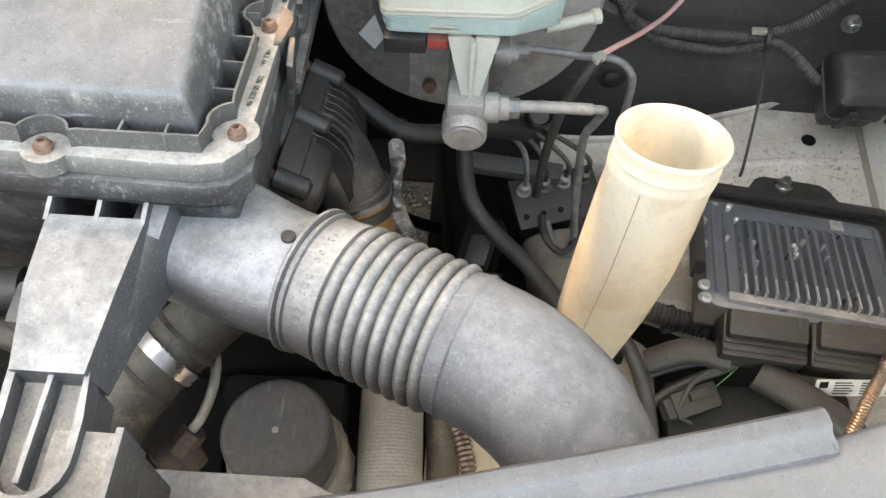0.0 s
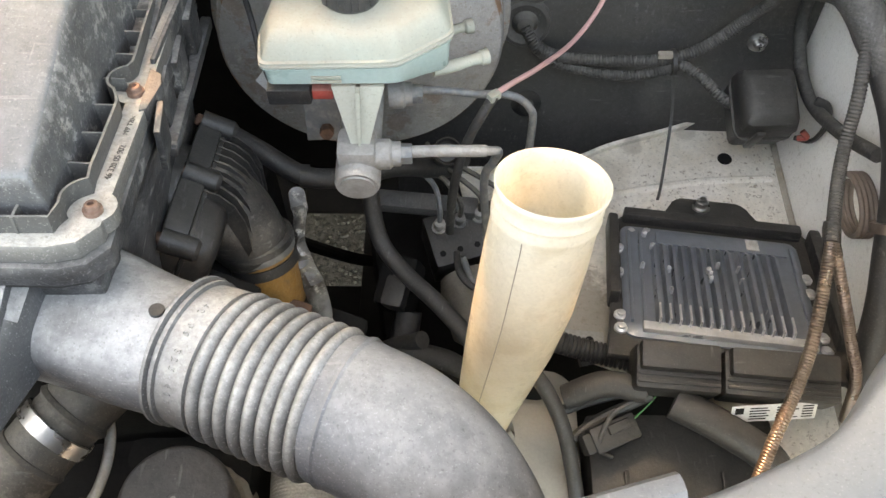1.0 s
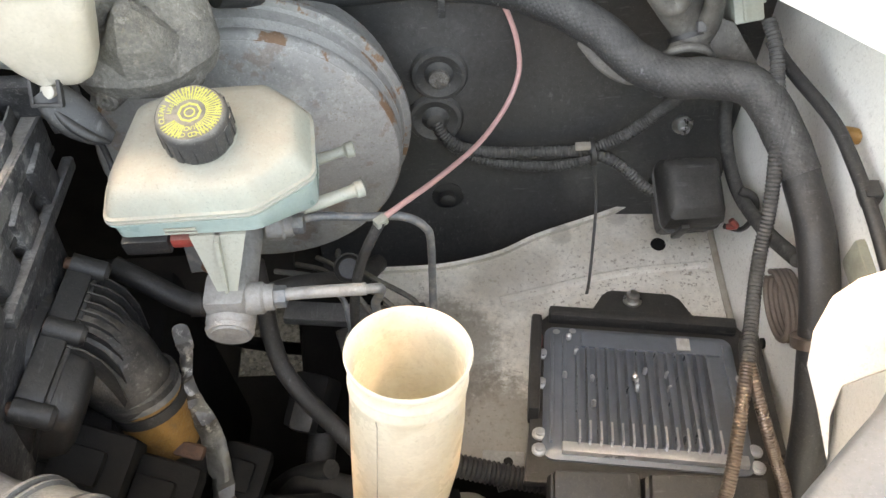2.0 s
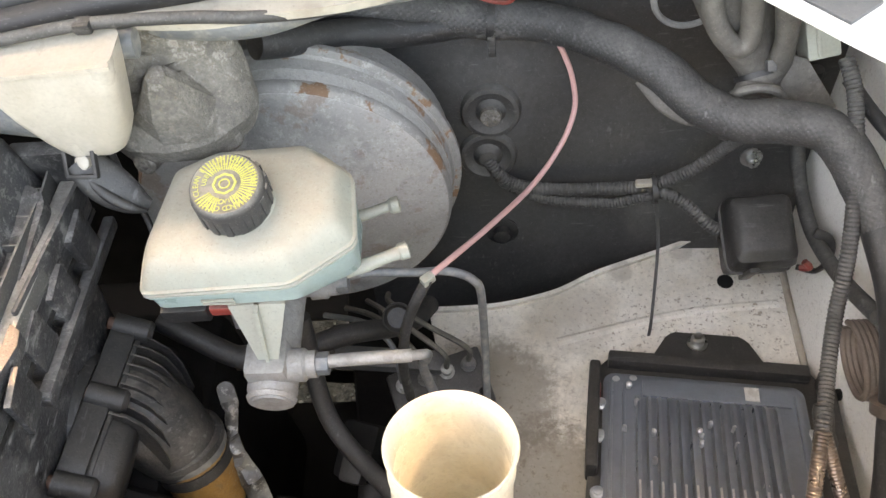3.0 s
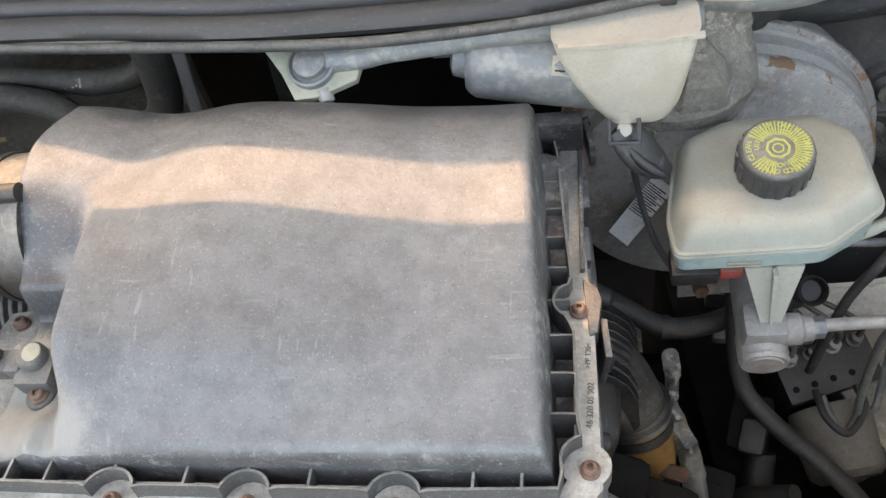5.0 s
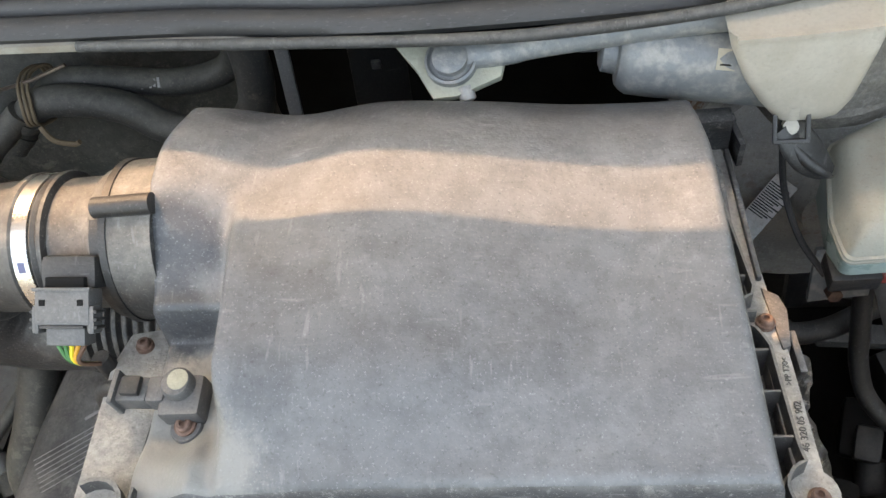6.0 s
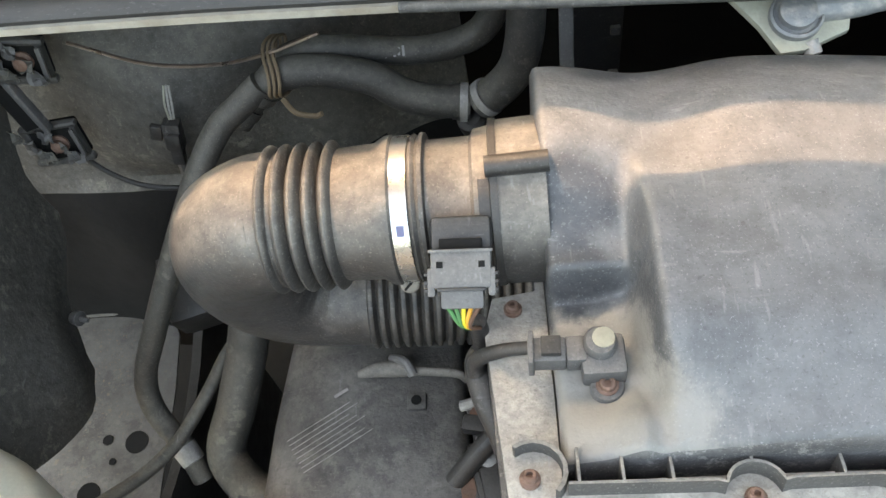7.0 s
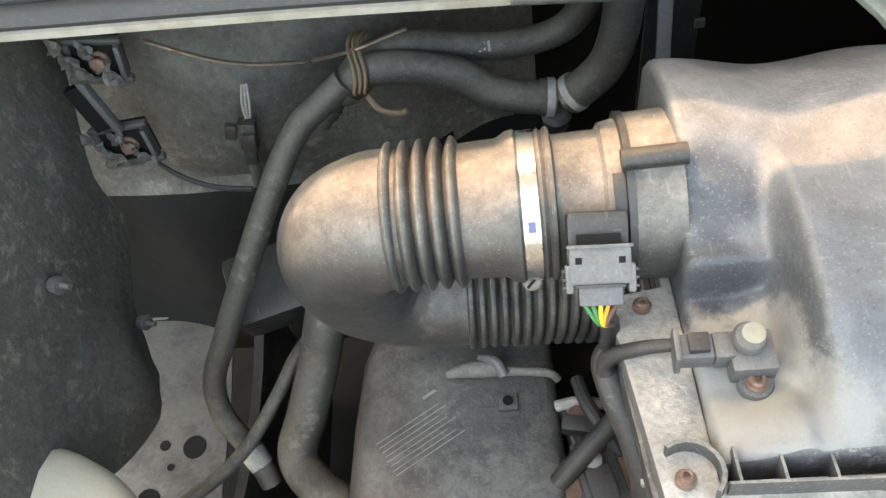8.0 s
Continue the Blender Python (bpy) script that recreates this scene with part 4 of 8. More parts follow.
    for dx in (0.0, 0.027, 0.052):
        part("leg_rib", skin(bmesh.new(), [[Vector((-0.204 + dx, 0.300, 1.10)), Vector((-0.2015 + dx, 0.300, 1.10)), Vector((-0.2015 + dx, 0.300, 1.03)), Vector((-0.204 + dx, 0.300, 1.03))],
                                          [Vector((-0.201 + dx * 0.98, 0.264, 1.0975)), Vector((-0.1985 + dx * 0.98, 0.264, 1.0975)), Vector((-0.1985 + dx * 0.98, 0.264, 1.03)), Vector((-0.201 + dx * 0.98, 0.264, 1.03))]]), M_DUCT, box)
    part("leg_web", skin(bmesh.new(), [[Vector(v) for v in q] for q in ([(-0.150, 0.302, 1.092), (-0.139, 0.302, 1.092), (-0.137, 0.302, 1.03), (-0.150, 0.302, 1.03)], [(-0.150, 0.262, 1.094), (-0.142, 0.262, 1.088), (-0.141, 0.262, 1.045), (-0.150, 0.262, 1.045)], [(-0.150, 0.222, 1.099), (-0.146, 0.222, 1.088), (-0.145, 0.222, 1.062), (-0.150, 0.222, 1.060)], [(-0.156, 0.180, 1.094), (-0.154, 0.180, 1.090), (-0.154, 0.180, 1.072), (-0.156, 0.180, 1.070)])]), M_DUCT, box)
    foot = [(-0.190, 0.182), (-0.154, 0.182), (-0.1515, 0.160)] + [(-0.1695 + 0.0185 * math.cos(q), 0.142 + 0.021 * math.sin(q)) for q in np.linspace(0.1, -math.pi - 0.1, 12)] + [(-0.1885, 0.160)]
    part("foot", slab(foot, Matrix.Translation((0, 0, 1.083)), -0.03, 0.0, 0.002), M_FLANGE, box)
    rimp = [Vector((x, y, 1.081)) for x, y in foot] + [Vector((*foot[0], 1.081))]
    part("foot_rim", strip(rimp, 0.014, (0, 0, 1), 0.004, n=1), M_DUCT, box)
    part("foot_rib", block(basis((-0.171, 0.156, 1.088)), 0.003, 0.055, 0.013, 0.0008), M_DUCT, box)

    # neck towards the bellows: flat-topped, then round
    rings = []
    a, b = Vector((-0.165, 0.279, 1.0515)), Vector((-0.064, 0.2715, 1.0352))
    ax = Vector((0.90, -0.43, 0)).normalized()
    for k in range(9):
        t = k / 8
        c = a.lerp(b, t)
        d = Vector((1, -0.05, 0)).lerp(ax, t).normalized()
        s = d.cross(Vector((0, 0, 1))).normalized()
        pts = []
        for j in range(32):
            q = 2 * math.pi * j / 32
            e = 1.0 if t > 0.7 else 0.5 + 0.5 * t / 0.7
            cx, cz = math.cos(q), math.sin(q)
            cx, cz = math.copysign(abs(cx) ** e, cx), math.copysign(abs(cz) ** e, cz)
            wide_by = 0.034 * smooth(t, 0.95, 0.15) if cx < 0 else 0.0
            pts.append(c + s * (cx * (0.0235 + 0.0155 * smooth(t, 0, 1) + wide_by)) + Vector((0, 0, cz * (0.0235 + 0.0155 * smooth(t, 0, 1)))))
        rings.append(pts)
    neck = part("neck", skin(bmesh.new(), rings), M_DUCT, box, "dusty intake neck with a round hole", sharp=50)
    # dark disc in place of the hole's shaded inside
    part("hole", lathe((-0.0775, 0.2765, 1.0764), (0.08, 0.10, 1), [(-0.003, 0.0042), (0.0004, 0.0042), (0.0006, 0.0040), (0.0006, 0.0030), (0.0003, 0.001)], 20), M_DARK, neck, "round hole")
    # outlet socket at the far end
    part("outlet", lathe((-0.4220, 0.459, 1.1355), (-1, 0, 0), [(0, 0.047), (0.0260, 0.0462), (0.0270, 0.044), (0.0380, 0.042)], 44), M_PIPE, box, "round outlet socket")
    part("outlet_ring", lathe((-0.447, 0.459, 1.1355), (-1, 0, 0), [(0, 0.045), (0, 0.0472), (0.004, 0.0475), (0.0045, 0.045)], 44), M_DARK, box, "dark ring")
    part("outlet_rib", tube([(-0.453, 0.4485, 1.1825), (-0.436, 0.4485, 1.1830), (-0.4200, 0.4485, 1.1835)], 0.0058, 16), M_DARK, box, "glossy black tube rib")
    return box


def rounded_at(x, y, w, h, r):
    return [(x + a, y + b) for a, b in rounded(w, h, r)]


def lathe_arc(at, r):
    pts = [on_flange(at[0] + r * math.cos(q), at[1] + r * math.sin(q)) for q in np.linspace(-0.8, 2.2, 10)]
    return strip(pts, 0.0085, FN, 0.0022, n=1)


build_air_box()


# ---- intake bellows and elbow ----
def build_intake():
    d = thing("intake_duct", (0.02, 0.23, 0.98), "dusty grey intake duct with bellows and a wide elbow", "duct")
    B, C = Vector((-0.058, 0.269, 1.0355)), Vector((0.018, 0.237, 1.0405))
    ax = (C - B).normalized()
    part("collar", lathe(B - ax * 0.0135, ax, [(0, 0.036), (0.0, 0.0425), (0.0012, 0.0442), (0.0030, 0.0442), (0.0040, 0.0412), (0.0055, 0.0412), (0.0062, 0.0432), (0.0078, 0.0432), (0.0086, 0.0410), (0.012, 0.0414), (0.0262, 0.0424), (0.0275, 0.0400), (0.0290, 0.0395)], 44), M_BELLOWS, d, "smooth dusty collar")
    prof = []
    n, length = 8, 0.0665
    for k in range(n * 8 + 1):
        u = k / 8
        prof.append((0.0135 + length * u / n, 0.0395 + 0.0044 * (abs(math.sin(math.pi * u)) ** 0.7)))
    part("bellows", lathe(B, ax, prof, 44), M_BELLOWS, d, "ribbed bellows")
    path = [(0.012, 0.2395, 1.0395, 0.039), (0.018, 0.237, 1.0405, 0.0412), (0.026, 0.233, 1.0415, 0.0412), (0.052, 0.219, 1.0410, 0.0412), (0.078, 0.197, 1.032, 0.0408), (0.096, 0.169, 1.009, 0.0402), (0.104, 0.138, 0.968, 0.0395), (0.105, 0.114, 0.91, 0.039), (0.10, 0.10, 0.85, 0.039)]
    part("elbow", tube(path, seg=40, n=8), M_ELBOW, d, "smooth worn elbow", sharp=60)
    part("seam", lathe(C + ax * 0.004, ax, [(0, 0.0420), (0.002, 0.0427), (0.004, 0.0415)], 40), M_ELBOW, d)
    mr = basis(B + ax * 0.0035, (0, 0, 1), ax)
    for i, ch in enumerate("906 528 00 24"):
        if ch == " ":
            continue
        a = radians(-62 + 6.6 * i)
        rad = mr.to_3x3() @ Vector((math.cos(a), -math.sin(a), 0))
        tang = mr.to_3x3() @ Vector((-math.sin(a), -math.cos(a), 0))
        words("letter", ch, 0.0055, basis(B + ax * 0.0035 + rad * 0.0424, -tang, rad), M_BELLOWS, d, 0.0002)
    return d


build_intake()


# ---- engine block, added near-black plates and other dark things below ----
def build_depths():
    eng = thing("engine", (-0.30, 0.40, 0.46), "near-black engine block deep in the bay", "engine")
    part("block", block(basis((-0.34, 0.42, 0.66)), 0.50, 0.34, 0.34, 0.02), M_DEPTH_BLACK, eng)
    part("head", block(basis((-0.22, 0.40, 0.85), (1, 0.1, 0)), 0.26, 0.22, 0.10, 0.015), M_DEPTH_BLACK, eng)
    part("front_case", block(basis((-0.115, 0.235, 0.74)), 0.10, 0.12, 0.22, 0.015), M_DEPTH_BLACK, eng, "cast metal front case")
    part("timing_case", block(basis((-0.22, 0.22, 0.74)), 0.20, 0.12, 0.22, 0.02), M_DEPTH_BLACK, eng)
    # near-black plates added to darken the depths round an opening to the ground
    z = 0.45
    tray = thing("undertray", (-0.3, 0.5, z), "near-black plates added to darken the depths, open to the road", "undertray", kind="structure")
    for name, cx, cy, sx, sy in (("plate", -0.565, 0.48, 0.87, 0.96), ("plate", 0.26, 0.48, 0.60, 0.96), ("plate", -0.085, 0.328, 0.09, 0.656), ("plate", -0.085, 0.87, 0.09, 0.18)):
        part(name, block(basis((cx, cy, z)), sx, sy, 0.006, 0.001), M_DEPTH_BLACK, tray)
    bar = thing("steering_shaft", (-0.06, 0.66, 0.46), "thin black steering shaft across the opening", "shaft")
    part("rod", tube([(-0.13, 0.63, 0.62), (-0.05, 0.66, 0.52), (0.0, 0.69, 0.46)], 0.008, 10), M_DEPTH_BLACK, bar)
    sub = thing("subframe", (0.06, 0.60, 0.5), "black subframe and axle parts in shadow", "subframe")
    part("rail", block(basis((0.06, 0.60, 0.58), (1, 0.15, 0)), 0.14, 0.30, 0.16, 0.02), M_DEPTH_BLACK, sub)
    part("bulkhead", block(basis((0.06, 0.37, 0.62)), 0.20, 0.03, 0.34, 0.005), M_DEPTH_BLACK, sub)
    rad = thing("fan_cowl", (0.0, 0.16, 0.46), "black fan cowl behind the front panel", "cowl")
    part("panel", block(basis((-0.2, 0.14, 0.60)), 0.9, 0.02, 0.28, 0.005), M_DEPTH_BLACK, rad)
    part("side", block(basis((0.30, 0.22, 0.62)), 0.24, 0.02, 0.33, 0.005), M_DEPTH_BLACK, rad)
    wall = thing("far_side_cover", (-0.76, 0.45, 0.46), "black plastic shield beside the far wing", "shield")
    part("panel", skin(bmesh.new(), [[Vector((-0.795, y, 0.46)), Vector((-0.79, y, 0.80 + 0.05 * math.sin(y * 9))), Vector((-0.780, y, 0.80 + 0.05 * math.sin(y * 9))), Vector((-0.78, y, 0.46))] for y in np.linspace(0.30, 0.64, 9)]), M_DARK, wall)
    part("upper", block(basis((-0.735, 0.60, 0.84), (1, 0.3, 0), (0.1, -0.3, 1)), 0.10, 0.07, 0.06, 0.01), M_DARK, wall)


build_depths()


# ---- brake booster, reservoir, master cylinder ----
def build_brakes():
    bo = thing("brake_booster", (0.015, 0.64, 0.84), "round scuffed black brake booster with rusty rim", "brake booster")
    c = Vector((0.001, 0.609, 0.946))
    ax = Vector((0.05, -1, 0.10)).normalized()
    R = 0.1195
    part("shell", lathe(c, ax, [(-0.105, 0.06), (-0.10, R * 0.86), (-0.070, R * 1.03), (-0.040, R * 1.05), (-0.036, R * 1.06), (-0.030, R * 1.043), (-0.008, R * 1.013), (-0.004, R * 1.017), (0.0, R), (0.0012, R * 0.97), (0.003, R * 0.83), (0.005, 0.072), (0.010, 0.062), (0.013, 0.036), (0.030, 0.031), (0.031, 0.01)], 72), M_PAINTBK, bo, "scuffed black pressed shell")
    mb = basis((-0.060, 0.577, 0.957), (0.63, -0.443, -0.308), (-0.15, -0.7, 0.7))
    part("rim_bead", lathe(c, ax, [(-0.044, R * 1.01), (-0.0435, R * 1.088), (-0.040, R * 1.102), (-0.036, R * 1.098), (-0.0345, R * 1.051), (-0.022, R * 1.034), (-0.021, R)], 72), M_BEAD, bo, "bead with flaking rust")
    part("front_bead", lathe(c, ax, [(-0.012, R * 0.99), (-0.0115, R * 1.023), (-0.008, R * 1.030), (-0.004, R * 1.025), (-0.0005, R * 1.006), (0.0, R * 0.985)], 72), M_BEAD, bo, "bead with flaking rust")
    lab = part("label", slab([(-0.0095, -0.029), (0.0095, -0.029), (0.0095, 0.029), (-0.0095, 0.029)], mb, 0.0, 0.0015, 0.0), M_LABEL, bo, "worn paper label with bar code")
    for k in range(14):
        part("bar", slab([(-0.009, -0.004 + k * 0.002), (0.004 + 0.003 * (k % 3), -0.004 + k * 0.002), (0.004 + 0.003 * (k % 3), -0.0032 + k * 0.002 + 0.0004 * (k % 2)), (-0.009, -0.0032 + k * 0.002)], mb, 0.0016, 0.0019, 0), M_INK_HOLE, lab)

    # reservoir
    rs = thing("brake_fluid_reservoir", (0.012, 0.50, 1.03), "milky plastic brake fluid reservoir with a black cap", "reservoir")
    corners = [(-0.047, 0.4625), (-0.050, 0.488), (-0.041, 0.545), (-0.012, 0.560), (0.047, 0.562), (0.072, 0.541), (0.077, 0.492), (0.041, 0.4655)]
    cy = 0.503
    def ring(inset, z, r=0.006, lift=0.0):
        """The faceted outline moved inwards, its corners rounded."""
        out = []
        n = len(corners)
        pts = [Vector((x, y)) for x, y in corners]
        moved = []
        for i in range(n):
            a, b, c_ = pts[i - 1], pts[i], pts[(i + 1) % n]
            d0, d1 = (b - a).normalized(), (c_ - b).normalized()
            n0, n1 = Vector((d0.y, -d0.x)), Vector((d1.y, -d1.x))
            bis = (n0 + n1).normalized()
            moved.append(b + bis * (inset / max(0.4, bis.dot(n0))))
        for i in range(n):
            a, b, c_ = moved[i - 1], moved[i], moved[(i + 1) % n]
            p, q = b + (a - b).normalized() * r, b + (c_ - b).normalized() * r
            for k in range(5):
                t = k / 4
                v = p * (1 - t) ** 2 + b * 2 * t * (1 - t) + q * t * t
                out.append(Vector((v.x, v.y, z + lift * (v.y - cy))))
        return out
    bm = bmesh.new()
    skin(bm, [ring(-0.0012, 1.0650), ring(-0.0020, 1.0660), ring(-0.0020, 1.0674), ring(-0.0010, 1.0682), ring(-0.0017, 1.0690), ring(-0.0017, 1.0704), ring(0.0, 1.0712), ring(0.0032, 1.0800), ring(0.0062, 1.0850, 0.005), ring(0.0092, 1.0880, 0.005), ring(0.016, 1.0900, 0.003)])
    part("upper_shell", bm, M_MILK, rs, "cream-stained upper half", sharp=38)
    bm = skin(bmesh.new(), [ring(0.010, 1.029, 0.006, -0.42), ring(0.0030, 1.0315, 0.006, -0.42), ring(0.0012, 1.035, 0.006, -0.36), ring(0.0002, 1.0630), ring(-0.0014, 1.0636), ring(-0.0014, 1.0645)])
    part("lower_shell", bm, M_MILKLOW, rs, "blue-green fluid-filled lower half")
    for z in (1.049, 1.0525):
        part("level_mark", block(basis((-0.006, 0.4632, z + 0.004), (1, 0.03, 0), (0, -1, 0.1)), 0.020, 0.0016, 0.0012, 0), M_MILK, rs)
    k = Vector((0.0110, 0.506, 1.0995))
    n = Vector((0.0, -0.10, 1)).normalized()
    cap = part("cap", lathe(k, n, [(-0.010, 0.0195), (-0.0055, 0.0212), (-0.0045, 0.0219), (0.012, 0.0219), (0.0155, 0.0210), (0.0170, 0.0196), (0.0165, 0.0185), (0.0165, 0.001)], 48), M_CAP, rs, "black ribbed cap with yellow print")
    part("cap_seat", lathe(k, n, [(-0.0145, 0.0250), (-0.0125, 0.0232), (-0.010, 0.0222), (-0.008, 0.0205), (-0.006, 0.018)], 40), M_MILK, rs)
    for j in range(16):
        a = 2 * math.pi * j / 16
        part("grip", block(basis(k + Vector((0.0219 * math.cos(a), 0.0219 * math.sin(a), 0.0035 + 0.10 * 0.0219 * math.sin(a))), (-math.sin(a), math.cos(a), 0)), 0.0045, 0.0016, 0.015, 0.0006), M_CAP, cap)
    m = basis(k + n * 0.0167, (1, 0.12, 0), n)
    part("ring_print", skin_ring(m, 0.0026, 0.0034), M_YELLOW, cap)
    part("octagon_print", octagon_ring(m, 0.0058, 0.0072), M_YELLOW, cap)
    def arc_words(text, r, start, step, size, flip):
        for i, ch in enumerate(text):
            if ch == " ":
                continue
            a = start + step * i
            at = m @ Vector((r * math.cos(a), r * math.sin(a), 0.0003))
            tang = m.to_3x3() @ Vector((-math.sin(a), math.cos(a), 0)) * (1 if flip else -1)
            words("letter", ch, size, basis(at, tang, m.to_3x3() @ Vector((0, 0, 1))), M_YELLOW, cap, 0.00015)
    arc_words("CLEAN FILLER CAP BEFORE", 0.0165, radians(196), -radians(9.4), 0.0046, False)
    arc_words("SEALED CONTAINER", 0.0165, radians(215), radians(8.0), 0.0046, True)
    arc_words("REMOVING", 0.0120, radians(228), radians(11.0), 0.0042, True)
    arc_words("USE ONLY DOT 4", 0.0120, radians(170), -radians(11.5), 0.0042, False)
    # short rays of print round the edge
    for j in range(52):
        a = 2 * math.pi * j / 52
        if 20 < j < 30 or 36 < j < 42:
            continue
        at = m @ Vector((0.0143 * math.cos(a), 0.0143 * math.sin(a), 0.0002))
        part("print_bar", block(basis(at, m.to_3x3() @ Vector((math.cos(a), math.sin(a), 0)), n), 0.0095, 0.0007, 0.0004, 0), M_YELLOW, cap)
    for pts in ([(0.064, 0.551, 1.012, 0.0045), (0.073, 0.553, 1.013, 0.0042), (0.082, 0.556, 1.014, 0.0038), (0.0905, 0.558, 1.0145, 0.0040)], [(0.064, 0.496, 1.031, 0.005), (0.078, 0.501, 1.030, 0.0046), (0.090, 0.506, 1.030, 0.0042), (0.1005, 0.510, 1.030, 0.005)]):
        nip = part("nipple", tube(pts, seg=16), M_MILK, rs, "cream hose nipple")
        a, b = Vector(pts[2][:3]), Vector(pts[3][:3])
        part("bead", lathe(b, (b - a), [(-0.004, 0.0042), (-0.002, 0.0058), (0.003, 0.0060), (0.004, 0.0035)], 18), M_MILK, nip)
    # tapering foot with a central web
    foot = skin(bmesh.new(), [[Vector(v) for v in q] for q in ([(-0.004, 0.466, 1.045), (0.032, 0.466, 1.045), (0.032, 0.484, 1.045), (-0.004, 0.484, 1.045)], [(0.008, 0.446, 1.006), (0.020, 0.446, 1.006), (0.020, 0.460, 1.006), (0.008, 0.460, 1.006)])])
    part("foot", foot, M_MILK, rs)
    part("web", skin(bmesh.new(), [[Vector(v) for v in q] for q in ([(0.0125, 0.460, 1.045), (0.0155, 0.460, 1.045), (0.0155, 0.469, 1.045), (0.0125, 0.469, 1.045)], [(0.0128, 0.443, 1.003), (0.0148, 0.443, 1.003), (0.0148, 0.450, 1.003), (0.0128, 0.450, 1.003)])]), M_MILK, rs)

    # master cylinder
    mc = thing("master_cylinder", (0.012, 0.50, 0.975), "grey cast brake master cylinder with pipe unions", "brake cylinder")
    e = Vector((0.011, 0.432, 0.982))
    d = Vector((0.0, 1, 0.05)).normalized()
    part("body", lathe(e, d, [(0.0, 0.012), (0.001, 0.0148), (0.004, 0.0165), (0.018, 0.0165), (0.020, 0.0155), (0.06, 0.0155), (0.12, 0.017), (0.17, 0.020)], 32), M_CAST, mc, "dusty cast body")
    part("end_ring", lathe(e - d * 0.001, -d, [(-0.001, 0.0165), (0.002, 0.0150), (0.0015, 0.0125), (0.003, 0.012), (0.003, 0.001)], 32), M_CAST, mc)
    part("boss", block(basis((0.011, 0.450, 0.999)), 0.028, 0.026, 0.018, 0.005), M_CAST, mc)
    u = Vector((1, 0.04, 0.0)).normalized()
    for at, ln in ((Vector((0.022, 0.449, 0.994)), 0.020), (Vector((0.030, 0.515, 0.985)), 0.018)):
        s = part("union", lathe(at, u, [(0, 0.011), (ln * 0.6, 0.011), (ln * 0.7, 0.009), (ln, 0.009)], 20), M_CAST, mc)
        part("nut", slab(hexagon(0.0078), basis(at + u * (ln - 0.001), (0, 0, 1), u), 0, 0.009, 0.001), M_ZINC, s, "hexagonal pipe nut")
    part("plate", block(basis((-0.015, 0.517, 0.963), (1, 0, 0), (0.1, -1, 0.3)), 0.044, 0.050, 0.004, 0.001), M_ZINC, mc, "grey mounting plate")
    part("nut", slab(hexagon(0.0058), basis((-0.021, 0.512, 0.949), (1, 0, 0), (0.1, -1, 0.3)), 0, 0.010, 0.001), M_RUST, mc, "rusty nut")
    sw = part("level_switch", block(basis((-0.034, 0.476, 1.034), (1, 0.02, 0)), 0.03, 0.022, 0.014, 0.002), M_DARK, mc, "dark level switch")
    part("red_tab", block(basis((-0.011, 0.474, 1.035), (1, 0.02, 0)), 0.015, 0.014, 0.009, 0.002), M_RED, sw, "red locking tab")

    # brake pipes
    p1 = thing("brake_pipe", (0.105, 0.50, 0.80), "thin grey steel brake pipe bent downwards", "pipe", "brake pipes")
    part("pipe", tube([(0.042, 0.450, 0.996), (0.07, 0.452, 0.995), (0.104, 0.454, 0.993), (0.112, 0.457, 0.988), (0.109, 0.465, 0.965), (0.104, 0.470, 0.935), (0.111, 0.472, 0.84), (0.115, 0.469, 0.795), (0.110, 0.464, 0.779), (0.101, 0.468, 0.780), (0.090, 0.488, 0.796)], 0.0034, 12, 8), M_ZINC, p1)
    part("sleeve", tube([(0.045, 0.450, 0.996), (0.07, 0.452, 0.995), (0.103, 0.454, 0.993)], 0.0044, 14), M_CAST, p1, "grey sleeve")
    p2 = thing("brake_pipe", (0.14, 0.55, 0.76), "thin grey steel brake pipe beside the booster", "pipe", "brake pipes")
    part("pipe", tube([(0.045, 0.516, 0.987), (0.066, 0.528, 0.976), (0.100, 0.531, 0.969), (0.119, 0.532, 0.968), (0.132, 0.532, 0.963), (0.141, 0.532, 0.952), (0.1448, 0.531, 0.936), (0.1435, 0.525, 0.87), (0.141, 0.500, 0.800), (0.137, 0.484, 0.777), (0.128, 0.484, 0.772)], 0.0033, 12, 8), M_ZINC, p2)


def skin_ring(m, r0, r1, n=28):
    bm = bmesh.new()
    return skin(bm, [[m @ Vector((r * math.cos(2 * math.pi * k / n), r * math.sin(2 * math.pi * k / n), z)) for k in range(n)] for r, z in ((r0, 0), (r0, 0.0005), (r1, 0.0005), (r1, 0))], cap=False)


def octagon_ring(m, r0, r1):
    return skin_ring(m, r0, r1, 8)


build_brakes()


